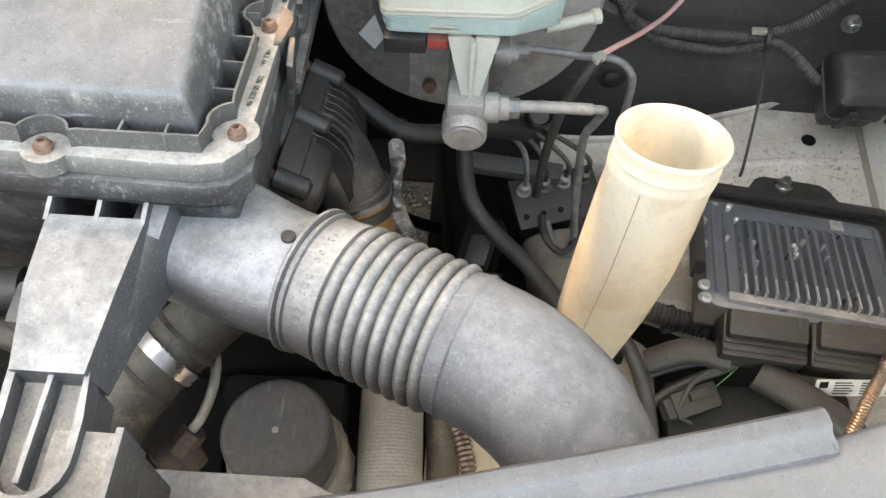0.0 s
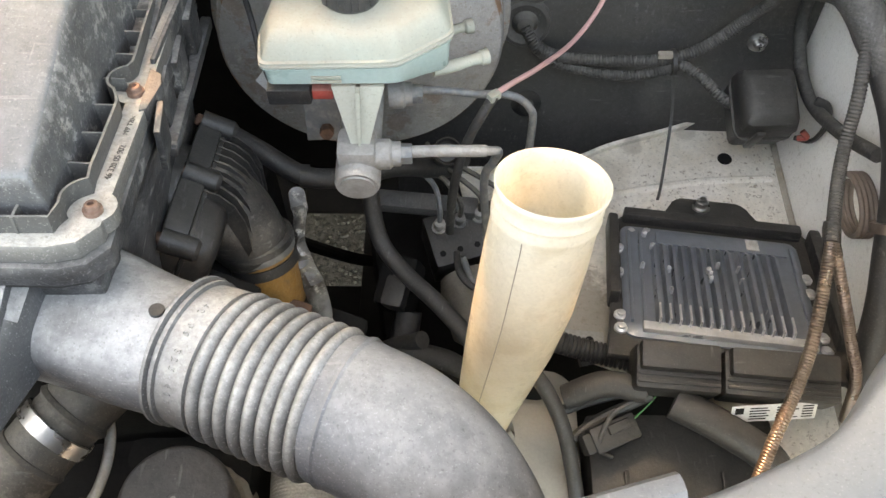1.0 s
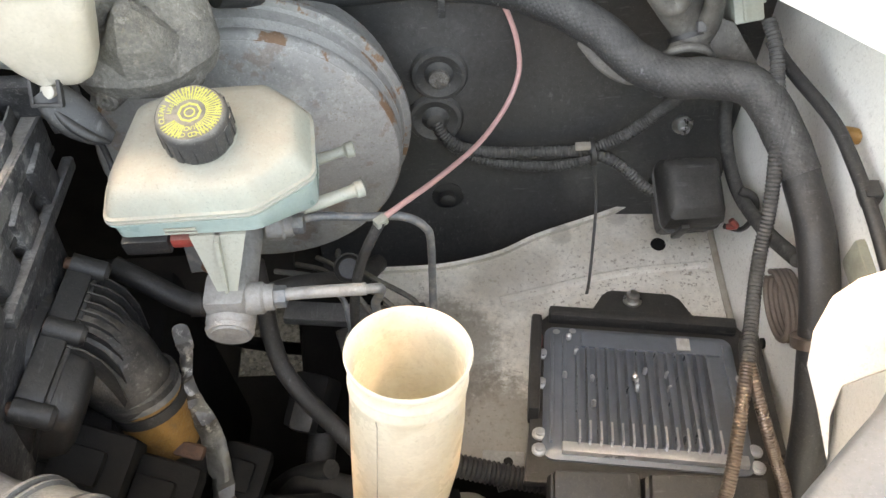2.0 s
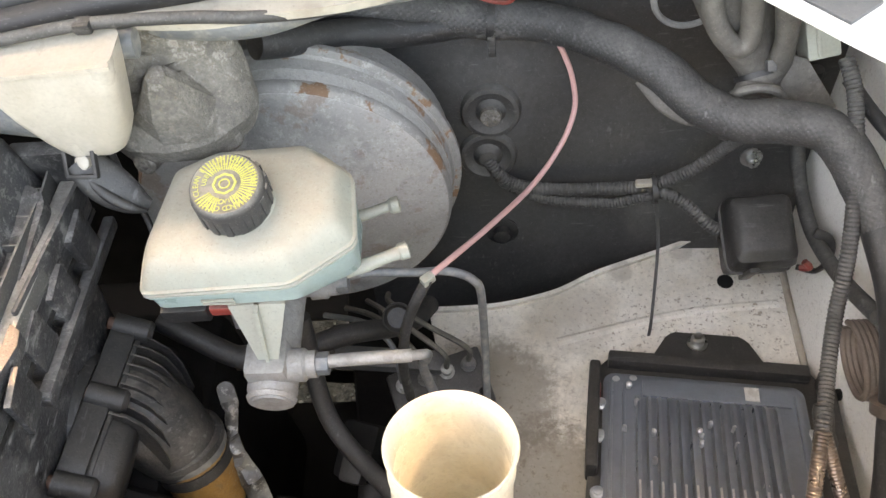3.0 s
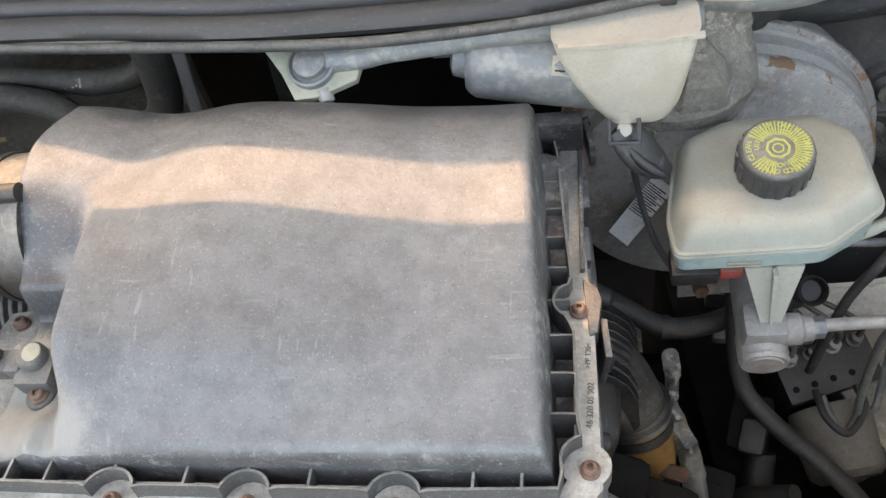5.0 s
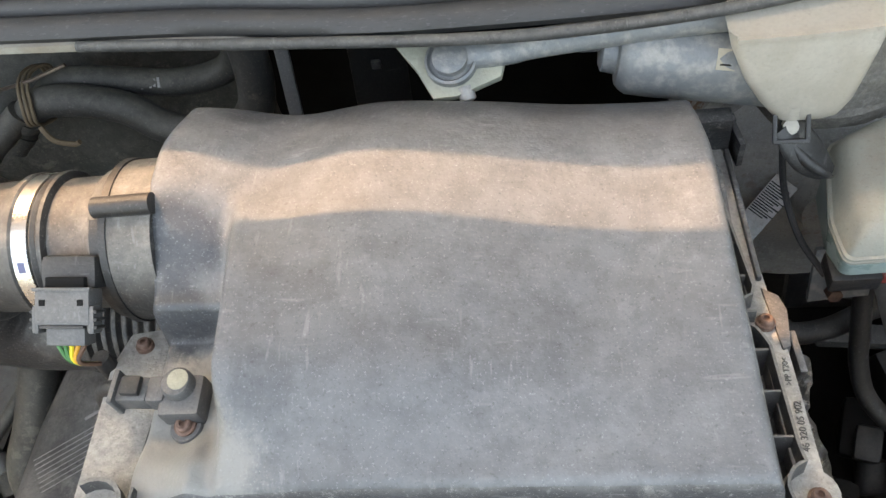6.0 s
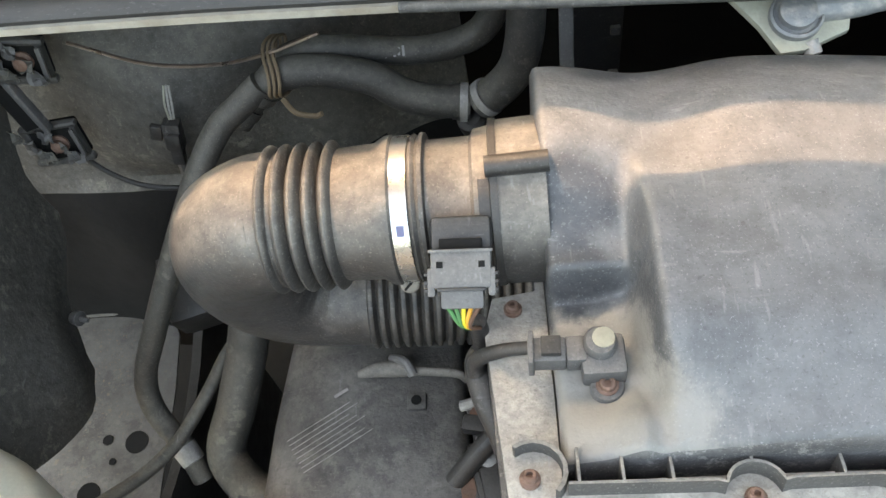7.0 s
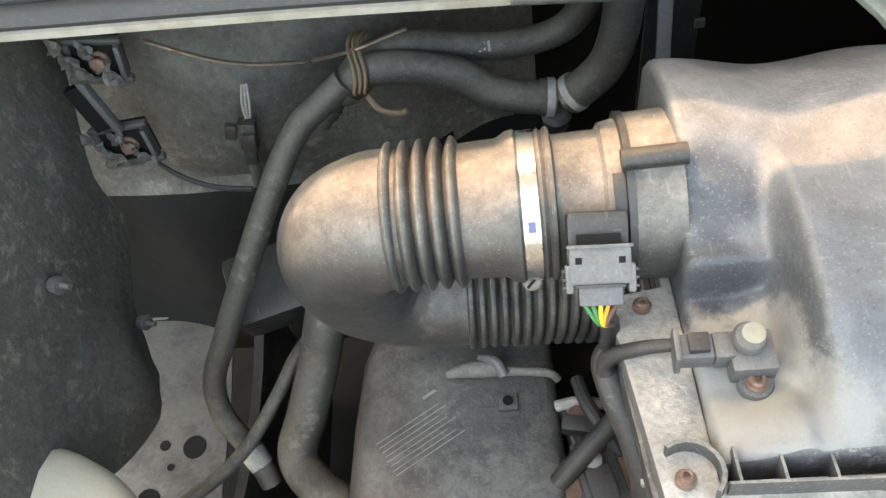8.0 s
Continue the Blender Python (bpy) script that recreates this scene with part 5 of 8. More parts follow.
# ---- washer filler neck and the tank below ----
def build_neck():
    nk = thing("filler_neck", (0.12, 0.33, 0.86), "yellowed white plastic filler neck, open at the top", "filler neck")
    top = Vector((0.1365, 0.3635, 1.077))
    ax = Vector((0.0165, 0.0315, 0.215)).normalized()
    L = 0.30
    low = top - ax * L
    prof = [(0.0, 0.019, 0.015), (0.04, 0.0225, 0.020), (0.09, 0.0275, 0.0255), (0.14, 0.0318, 0.0305), (0.19, 0.0340, 0.0335), (0.235, 0.0338, 0.0337), (L - 0.034, 0.0328, 0.0328), (L - 0.028, 0.0335, 0.0335), (L - 0.024, 0.0338, 0.0338), (L - 0.021, 0.0322, 0.0322), (L - 0.0185, 0.0322, 0.0322), (L - 0.0165, 0.0334, 0.0334), (L - 0.0145, 0.0322, 0.0322), (L - 0.010, 0.0322, 0.0322), (L - 0.005, 0.0342, 0.0342), (L - 0.001, 0.0348, 0.0348), (L, 0.0342, 0.0342),
            (L - 0.0008, 0.0333, 0.0333), (L - 0.010, 0.0312, 0.0312), (L - 0.023, 0.0312, 0.0312), (L - 0.026, 0.0322, 0.0322), (L - 0.06, 0.0318, 0.0315), (0.17, 0.0312, 0.0305), (0.10, 0.026, 0.024), (0.04, 0.020, 0.017)]
    m = basis(low, (1, 0.15, 0), ax)
    n = 56
    rings = []
    for h, a, b in prof:
        shift = -0.011 * smooth(h, 0.22, 0.0)
        lean = 0.15 * smooth(h, L - 0.07, L - 0.03)
        rings.append([m @ Vector((shift + a * math.cos(2 * math.pi * k / n), b * math.sin(2 * math.pi * k / n), h - lean * b * math.sin(2 * math.pi * k / n))) for k in range(n)])
    part("tube", skin(bmesh.new(), rings), M_CREAM, nk, sharp=60)
    q = radians(232)
    seam = [m @ Vector((-0.011 * smooth(h, 0.22, 0.0) + a * math.cos(q), b * math.sin(q), h)) for h, a, b in prof[1:9]]
    part("mould_seam", tube(seam, 0.0003, 6), M_LIP, nk, "thin mould seam")
    tk = thing("washer_tank", (0.135, 0.36, 0.70), "grubby white plastic washer tank below the neck", "tank")
    rings = [[Vector((x, y, z)) for x, y in rounded_at(cx, cy, w, h, 0.025)] for z, cx, cy, w, h in ((0.56, 0.095, 0.320, 0.19, 0.13), (0.69, 0.100, 0.322, 0.18, 0.135), (0.735, 0.112, 0.325, 0.160, 0.136), (0.760, 0.117, 0.325, 0.147, 0.130), (0.770, 0.117, 0.325, 0.128, 0.112), (0.776, 0.114, 0.322, 0.09, 0.08), (0.785, 0.106, 0.320, 0.055, 0.054), (0.80, 0.104, 0.319, 0.046, 0.044))]
    part("body", skin(bmesh.new(), rings), M_FUNNEL, tk)
    hs = thing("tank_hose", (0.165, 0.32, 0.78), "black rubber hose beside the washer tank", "hose")
    part("hose", tube([(0.145, 0.352, 0.84), (0.156, 0.338, 0.835), (0.170, 0.320, 0.81), (0.178, 0.296, 0.79), (0.184, 0.268, 0.765), (0.188, 0.245, 0.70)], 0.0065, 14), M_RUBBER, hs)


build_neck()


# ---- engine control unit ----
def build_ecu():
    tilt = Vector((0.037, 0.292, 1)).normalized()
    m = basis((0.317, 0.454, 0.805), (1, -0.126, 0), tilt) @ Matrix.Diagonal((0.97, 1.12, 1.0, 1.0))
    tr = thing("control_unit_tray", (0.32, 0.48, 0.768), "black plastic tray bolted to the wing shelf", "bracket")
    pl = [(-0.100, -0.085), (0.105, -0.085), (0.112, 0.06), (0.095, 0.085), (0.058, 0.090), (0.046, 0.112), (0.034, 0.122), (-0.018, 0.122), (-0.030, 0.112), (-0.042, 0.090), (-0.078, 0.088), (-0.090, 0.074)]
    part("plate", slab(pl, m, -0.010, -0.003, 0.002), M_DARK, tr)
    part("rear_lip", block(m @ Matrix.Translation((0.005, 0.078, 0.001)), 0.175, 0.012, 0.014, 0.003), M_DARK, tr)
    part("side_lip", block(m @ Matrix.Translation((0.103, 0.01, 0.002)), 0.012, 0.13, 0.02, 0.003), M_DARK, tr)
    part("side_lip", block(m @ Matrix.Translation((-0.094, 0.02, 0.000)), 0.010, 0.10, 0.022, 0.003), M_DARK, tr)
    part("red_clip", block(m @ Matrix.Translation((-0.092, 0.046, 0.0)), 0.008, 0.010, 0.010, 0.001), M_RED, tr, "red clip")
    up = m.to_3x3() @ Vector((0, 0, 1))
    part("bolt", lathe(m @ Vector((-0.001, 0.106, -0.0032)), up, [(0, 0.009), (0.002, 0.009), (0.0025, 0.0062), (0.008, 0.0062), (0.009, 0.004), (0.012, 0.0035)], 18), M_STEEL, tr, "bright bolt and washer")
    part("leg", block(basis((0.32, 0.42, 0.79)), 0.15, 0.03, 0.04, 0.003), M_DARK, tr)

    eu = thing("engine_control_unit", (0.314, 0.447, 0.80), "finned aluminium engine control unit, dirty", "control unit")
    w, h = 0.168, 0.128
    case = skin(bmesh.new(), [[m @ Vector((x, y, z)) for x, y in rounded(w + dw, h + dw, 0.010)] for z, dw in ((-0.018, 0.0), (-0.004, 0.004), (-0.001, 0.004), (0.0, 0.0), (0.002, -0.006), (0.0022, -0.02))])
    part("case", case, M_CASE, eu, "cast aluminium case")
    for k in range(14):
        x = -0.056 + 0.0088 * k
        fin = skin(bmesh.new(), [[m @ Vector((x + sx, y, z)) for sx, z in ((-0.0024, 0.001), (-0.0013, zt), (0.0013, zt), (0.0024, 0.001))] for y, zt in ((-0.054, 0.0105), (-0.048, 0.0125), (0.034 - 0.001 * (k % 3), 0.0105), (0.042, 0.004))])
        part("fin", fin, M_CASE, eu)
        # a brighter slip on each fin end paints the light it catches
        part("fin_end_glint", block(m @ Matrix.Translation((x, -0.0475, 0.0075)), 0.0017, 0.0170, 0.0125, 0.0004), M_ALU, eu)
    part("front_bar", block(m @ Matrix.Translation((0.005, -0.058, 0.003)), 0.150, 0.009, 0.006, 0.0015), M_ALU, eu)
    part("rear_band", block(m @ Matrix.Translation((0.010, 0.050, 0.003)), 0.125, 0.016, 0.003, 0.0012), M_CASE, eu)
    rng = random.Random(11)
    for k in range(12):
        at = m @ Vector((rng.uniform(-0.07, 0.07), rng.uniform(-0.04, 0.05), 0.0085))
        part("blob", lathe(at, up, [(-0.004, 0.0022), (0.001, 0.0020 + 0.0008 * rng.random()), (0.0028, 0.0012), (0.0032, 0.0004)], 8), M_ALU, eu)
    part("stamp", slab([(0.034, 0.044), (0.046, 0.044), (0.046, 0.057), (0.034, 0.057)], m, 0.0055, 0.0062, 0.0), M_LABEL, eu, "worn grey stamp")
    for x in (-0.068, -0.079, 0.077):
        part("side_rib", block(m @ Matrix.Translation((x, 0.0, 0.0025)), 0.003, 0.108, 0.006, 0.001), M_CASE, eu)
    for x, y in ((-0.088, -0.058), (-0.088, -0.044), (-0.088, 0.005), (-0.087, 0.035), (0.088, -0.058), (0.088, -0.044), (0.087, 0.005), (0.087, 0.022), (-0.075, 0.058), (-0.060, 0.060)):
        part("lug", lathe(m @ Vector((x, y, -0.008)), up, [(0, 0.0062), (0.007, 0.0062), (0.008, 0.005), (0.008, 0.0038), (0.010, 0.0034), (0.0105, 0.0015)], 16), M_ALU, eu)
    co = thing("control_unit_connector", (0.30, 0.345, 0.80), "two large black plug connectors under the control unit", "connector")
    mc = basis((0.300, 0.352, 0.838), (1, -0.09, 0.06), (0, -0.25, 1))
    for x, sx in ((-0.040, 0.068), (0.042, 0.092)):
        body = part("housing", block(mc @ Matrix.Translation((x, 0, -0.006)), sx, 0.036, 0.036, 0.004), M_CONN, co, "black plug housing")
        part("latch", block(mc @ Matrix.Translation((x, 0.008, 0.014)), sx * 0.92, 0.022, 0.014, 0.003), M_CONN, body)
        part("ridge", block(mc @ Matrix.Translation((x, -0.012, 0.0125)), sx * 0.96, 0.003, 0.003, 0.001), M_CONN, body)
        part("ridge", block(mc @ Matrix.Translation((x, -0.006, 0.0125)), sx * 0.96, 0.003, 0.003, 0.001), M_CONN, body)
    ml = basis((0.336, 0.3245, 0.829), (1, -0.09, 0.06), (0.1, -1, 0.55))
    lb = part("label", slab([(-0.035, -0.008), (0.035, -0.008), (0.035, 0.008), (-0.035, 0.008)], ml, 0, 0.0008, 0), M_LABEL, co, "white printed label")
    for k in range(5):
        for x0, x1 in ((-0.020, -0.006 + 0.002 * (k % 2)), (0.002, 0.020 - 0.003 * (k % 3)), (0.023, 0.032)):
            part("print_bar", slab([(x0, -0.0058 + k * 0.0026), (x1, -0.0058 + k * 0.0026), (x1, -0.0047 + k * 0.0026), (x0, -0.0047 + k * 0.0026)], ml, 0.0009, 0.0011, 0), M_INK_HOLE, lb)
    part("print_block", slab([(-0.032, 0.0), (-0.025, 0.0), (-0.025, 0.006), (-0.032, 0.006)], ml, 0.0009, 0.0011, 0), M_INK_HOLE, lb)
    for pts, r, lab in (([(0.238, 0.345, 0.822), (0.205, 0.350, 0.822), (0.175, 0.345, 0.806)], 0.011, "thick taped cable end at the connector"), ([(0.26, 0.335, 0.822), (0.30, 0.312, 0.82), (0.34, 0.288, 0.80), (0.36, 0.25, 0.74)], 0.014, "thick dusty cable sleeve below the connector")):
        hs = thing("wiring_loom", pts[0], lab, "cable")
        part("sleeve", tube(pts, r, 16), M_RUBBER, hs)
    cn = thing("corrugated_conduit", (0.20, 0.385, 0.80), "grey corrugated conduit running under the tray", "cable")
    part("conduit", bellows([(0.150, 0.392, 0.826), (0.197, 0.385, 0.812), (0.235, 0.378, 0.808)], 0.010, 0.0018, 0.004), M_RUBBER, cn)
    bk = thing("angle_bracket", (0.197, 0.40, 0.79), "small rusty steel bracket with a hole", "bracket")
    part("plate", block(basis((0.196, 0.402, 0.800), (1, -0.1, 0)), 0.034, 0.016, 0.003, 0.001), M_CAST, bk)
    part("hole", lathe((0.200, 0.400, 0.8015), (0, 0, 1), [(0, 0.004), (0.0006, 0.004), (0.0006, 0.003)], 14), M_INK_HOLE, bk)
    pg = thing("loose_plug", (0.215, 0.32, 0.77), "loose black multi-pin plug with thin wires", "connector")
    mp = basis((0.213, 0.318, 0.795), (1, 0.4, 0.1), (0.2, -0.3, 1))
    part("housing", block(mp, 0.042, 0.022, 0.018, 0.003), M_DARK, pg)
    part("collar", block(mp @ Matrix.Translation((-0.022, 0, 0)), 0.012, 0.017, 0.014, 0.002), M_DARK, pg)
    part("latch", block(mp @ Matrix.Translation((0.004, 0.004, 0.010)), 0.02, 0.008, 0.005, 0.001), M_DARK, pg)
    part("wire", tube([(0.212, 0.300, 0.79), (0.200, 0.305, 0.80), (0.212, 0.328, 0.815), (0.240, 0.342, 0.82)], 0.0022, 8), M_RUBBER, pg)
    part("wire", tube([(0.228, 0.326, 0.80), (0.242, 0.338, 0.806), (0.250, 0.345, 0.815)], 0.0007, 8), M_GREEN, pg, "green wire")
    for k, pts in enumerate(([(0.17, 0.335, 0.80), (0.20, 0.345, 0.802), (0.235, 0.352, 0.806)], [(0.18, 0.315, 0.79), (0.205, 0.33, 0.80), (0.245, 0.345, 0.812)], [(0.19, 0.38, 0.80), (0.215, 0.385, 0.80), (0.245, 0.38, 0.80)])):
        hw = thing("thin_cable", pts[1], "thin black cable under the connectors", "cable", "thin cables")
        part("cable", tube(pts, 0.0045, 10), M_RUBBER, hw)
    bx = thing("fuse_carrier", (0.27, 0.29, 0.62), "black plastic carrier in the dark corner", "bracket")
    part("body", block(basis((0.275, 0.295, 0.70)), 0.16, 0.10, 0.15, 0.008), M_DARK, bx)
    for x in (0.225, 0.265, 0.305):
        part("rib", block(basis((x, 0.270, 0.777)), 0.004, 0.045, 0.006, 0.001), M_DARK, bx)


build_ecu()


# ---- relay box, cables and hoses on the near wing and firewall ----
def build_near_lines():
    rl = thing("relay_box", (0.385, 0.63, 0.80), "black plastic relay box hung on the wing", "relay box")
    mr = basis((0.376, 0.626, 0.853), (1, 0.04, 0), (0.02, -0.40, 1)) @ Matrix.Diagonal((0.86, 1.08, 1.0, 1.0))
    rings = [[mr @ Vector((x, y, z)) for x, y in rounded(w, h, 0.006, 2)] for z, w, h in ((-0.034, 0.052, 0.046), (-0.028, 0.060, 0.054), (0.012, 0.064, 0.058), (0.024, 0.058, 0.051), (0.030, 0.046, 0.038), (0.031, 0.040, 0.032))]
    part("housing", skin(bmesh.new(), rings), M_DARK, rl, "faceted black housing", sharp=30)
    part("flange", slab(rounded(0.068, 0.062, 0.012, 3), mr, -0.003, -0.001, 0.0005), M_DARK, rl)
    part("facet", block(mr @ Matrix.Translation((-0.012, -0.031, 0.0)), 0.010, 0.004, 0.04, 0.002), M_DARK, rl)
    part("strap", tube([(0.412, 0.605, 0.885), (0.424, 0.600, 0.880), (0.429, 0.597, 0.858), (0.424, 0.598, 0.836), (0.410, 0.605, 0.832)], 0.004, 10, flat=0.6), M_DARK, rl)
    part("red_wire", tube([(0.413, 0.602, 0.845), (0.418, 0.599, 0.84), (0.412, 0.602, 0.835)], 0.003, 8), M_RED, rl, "red wire")

    lines = (
        ("corrugated_conduit", "black corrugated conduit looping along the firewall", [(0.150, 0.697, 0.886), (0.160, 0.689, 0.872), (0.178, 0.684, 0.862), (0.206, 0.680, 0.860), (0.250, 0.678, 0.860), (0.291, 0.672, 0.869), (0.321, 0.672, 0.886), (0.346, 0.672, 0.914), (0.360, 0.660, 0.95), (0.366, 0.645, 0.985)], 0.0062, "bellows", M_LOOM),
        ("corrugated_conduit", "black corrugated conduit running to the relay box", [(0.152, 0.697, 0.882), (0.162, 0.688, 0.866), (0.182, 0.683, 0.853), (0.212, 0.678, 0.846), (0.257, 0.674, 0.843), (0.287, 0.670, 0.856), (0.300, 0.664, 0.868), (0.318, 0.655, 0.864), (0.340, 0.638, 0.852), (0.360, 0.632, 0.84)], 0.0058, "bellows", M_LOOM),
        ("braided_harness", "thick black braided wiring harness below the scuttle", [(0.03, 0.715, 1.060), (0.089, 0.722, 1.044), (0.132, 0.725, 1.028), (0.198, 0.720, 1.022), (0.246, 0.690, 1.026), (0.282, 0.662, 1.022), (0.308, 0.638, 1.010), (0.334, 0.622, 1.009), (0.360, 0.611, 1.017), (0.384, 0.599, 1.020), (0.399, 0.583, 1.010), (0.409, 0.564, 0.998), (0.417, 0.541, 0.986)], 0.0150, "tube", M_LOOM),
        ("wing_hose", "thick black hose down the inner wing", [(0.415, 0.549, 0.990), (0.418, 0.536, 0.983), (0.422, 0.500, 0.970), (0.423, 0.460, 0.944), (0.422, 0.425, 0.910), (0.420, 0.390, 0.876), (0.416, 0.35, 0.82)], 0.0142, "tube", M_RUBBER),
        ("corrugated_conduit", "long black corrugated conduit down the wing", [(0.398, 0.635, 1.050), (0.402, 0.612, 1.037), (0.400, 0.566, 1.006), (0.395, 0.527, 0.975), (0.388, 0.498, 0.946), (0.379, 0.465, 0.934), (0.367, 0.420, 0.928)], 0.0056, "bellows", M_LOOM),
        ("copper_conduit", "copper-brown corrugated conduit curving forwards", [(0.367, 0.420, 0.928), (0.362, 0.404, 0.924), (0.356, 0.378, 0.910), (0.347, 0.346, 0.892), (0.332, 0.315, 0.880), (0.315, 0.285, 0.870), (0.30, 0.25, 0.84)], 0.0052, "bellows", M_COPPER),
        ("copper_conduit", "copper-brown corrugated conduit ending at the wing", [(0.368, 0.420, 0.928), (0.371, 0.405, 0.921), (0.380, 0.380, 0.898), (0.392, 0.365, 0.869), (0.400, 0.345, 0.845), (0.405, 0.33, 0.80)], 0.0048, "bellows", M_COPPER),
        ("looped_cable", "grey rubber cable looping against the wing", [(0.418, 0.712, 0.960), (0.419, 0.706, 0.894), (0.418, 0.672, 0.868), (0.417, 0.619, 0.867), (0.416, 0.551, 0.902), (0.420, 0.500, 0.935)], 0.0062, "tube", M_LOOM),
        ("wing_cable", "thin black cable clipped along the wing edge", [(0.405, 0.635, 1.030), (0.418, 0.612, 1.020), (0.432, 0.559, 1.024), (0.436, 0.521, 1.023), (0.440, 0.480, 1.016), (0.445, 0.43, 1.0)], 0.0050, "tube", M_RUBBER),
        ("pink_wire", "faded pink wire hanging from the harness", [(0.211, 0.712, 1.008), (0.216, 0.712, 0.995), (0.223, 0.709, 0.971), (0.225, 0.700, 0.943), (0.213, 0.680, 0.922), (0.187, 0.640, 0.920), (0.153, 0.585, 0.945), (0.127, 0.540, 0.973), (0.112, 0.519, 0.983)], 0.0023, "tube", M_PINK),
        ("sensor_cable", "grey taped sensor cable going down", [(0.111, 0.518, 0.982), (0.100, 0.512, 0.961), (0.092, 0.510, 0.939), (0.086, 0.506, 0.917), (0.080, 0.500, 0.877), (0.078, 0.500, 0.82)], 0.0040, "tube", M_LOOM),
        ("coolant_hose", "black rubber hose falling past the brake cylinder", [(0.008, 0.520, 0.93), (0.010, 0.503, 0.895), (0.012, 0.486, 0.868), (0.020, 0.467, 0.848), (0.040, 0.443, 0.840), (0.068, 0.415, 0.838), (0.095, 0.385, 0.83), (0.11, 0.36, 0.81)], 0.0075, "tube", M_RUBBER),
        ("vacuum_hose", "black vacuum hose running behind the brake cylinder", [(-0.105, 0.525, 0.925), (-0.080, 0.515, 0.915), (-0.045, 0.505, 0.895), (-0.01, 0.512, 0.885), (0.03, 0.535, 0.870), (0.075, 0.565, 0.83), (0.09, 0.60, 0.80)], 0.0088, "tube", M_RUBBER),
        ("heater_pipe", "dark ribbed hose tucked under the scuttle", [(0.000, 0.650, 1.085), (0.030, 0.672, 1.065), (0.055, 0.692, 1.048), (0.101, 0.712, 1.030), (0.16, 0.73, 1.02)], 0.012, "tube", M_RUBBER),
    )
    made = {}
    for name, lab, pts, r, how, mat in lines:
        th = thing(name, pts[-1], lab, "wire" if "wire" in name else "hose" if "hose" in name or "pipe" in name else "cable")
        bm = bellows(pts, r, r * (0.13 if "copper" in name else 0.12), 0.0024 if "copper" in name else 0.0030, 12) if how == "bellows" else tube(pts, r, 16)
        if name == "braided_harness":
            bm = woven(pts, r)
        part("sleeve", bm, mat, th)
        made.setdefault(name, []).append(th)
    # ties, clips and ends
    h = made["braided_harness"][0]
    for at, d in (((0.160, 0.7235, 1.025), (1, -0.05, -0.1)), ((0.330, 0.630, 1.002), (1, -0.6, 0.1))):
        part("tie", lathe(at, d, [(-0.003, 0.0150), (-0.003, 0.0168), (0.003, 0.0168), (0.003, 0.0150)], 24), M_DARK, h, "black cable tie")
    part("tie_head", block(basis((0.160, 0.709, 1.012)), 0.006, 0.007, 0.02, 0.001), M_LOOM, h)
    part("torn_sleeve", tube([(0.268, 0.668, 1.006, 0.003), (0.286, 0.654, 0.998, 0.008), (0.302, 0.643, 0.992, 0.007), (0.316, 0.635, 0.992, 0.003)], seg=12, flat=0.5), M_BOOT, h, "torn sleeve")
    hw = made["wing_hose"][0]
    part("clamp", lathe((0.4225, 0.438, 0.923), (0, -1, -0.9), [(-0.004, 0.0178), (-0.004, 0.0192), (0.004, 0.0192), (0.004, 0.0178)], 24), M_COPPER, hw, "worm clamp")
    part("tape", lathe((0.371, 0.426, 0.921), (0.05, -0.6, -0.5), [(-0.016, 0.0058), (-0.010, 0.0070), (0.002, 0.0066), (0.010, 0.0082), (0.014, 0.0072)], 14), M_RUBBER, made["corrugated_conduit"][2], "wrapped tape")
    part("clip", block(basis((0.421, 0.575, 0.985)), 0.016, 0.010, 0.008, 0.002), M_DARK, made["corrugated_conduit"][2])
    part("clip", block(basis((0.442, 0.498, 1.018)), 0.012, 0.014, 0.014, 0.002), M_DARK, made["wing_cable"][0])
    part("clip", lathe((-0.045, 0.505, 0.895), (1, 0.1, -0.2), [(-0.004, 0.0086), (-0.004, 0.0100), (0.004, 0.0100), (0.004, 0.0086)], 20), M_RUBBER, made["vacuum_hose"][0], "hose clip")
    pw = made["pink_wire"][0]
    part("ferrule", block(basis((0.1105, 0.5175, 0.9815), (1, 0.8, -0.4)), 0.010, 0.007, 0.007, 0.0015), M_MILK, pw, "cream plastic ferrule")
    part("tie", lathe((0.294, 0.669, 0.868), (1, 0, 0.1), [(-0.002, 0.012), (-0.002, 0.0132), (0.002, 0.0132), (0.002, 0.012)], 18), M_DARK, made["corrugated_conduit"][0], "cable tie")
    part("tie_tail", strip([(0.293, 0.662, 0.862), (0.297, 0.640, 0.825), (0.290, 0.590, 0.780), (0.287, 0.577, 0.7665)], 0.0028, (1, 0, 0), 0.0011), M_DARK, made["corrugated_conduit"][0], "long cable tie tail")
    part("tape", block(basis((0.284, 0.668, 0.878), (1, 0, 0.1)), 0.014, 0.006, 0.006, 0.001), M_LIP, made["corrugated_conduit"][0], "pale tape")
    # horn coil
    cl = thing("coiled_pipe", (0.43, 0.49, 0.86), "rusty coiled metal pipe on the wing", "pipe")
    for k in range(4):
        x = 0.434 - 0.004 * k
        pts = [(x, 0.498 + 0.030 * math.cos(a), 0.871 + 0.020 * math.sin(a)) for a in np.linspace(0.3, 6.1, 16)]
        part("coil", tube(pts, 0.0026, 8, 4), M_COIL, cl)
    un = thing("brake_union", (0.455, 0.50, 0.98), "brass union and pipe end on the wing", "union")
    part("pipe", tube([(0.443, 0.556, 1.012), (0.47, 0.54, 1.02)], 0.006, 12), M_GOLD, un)
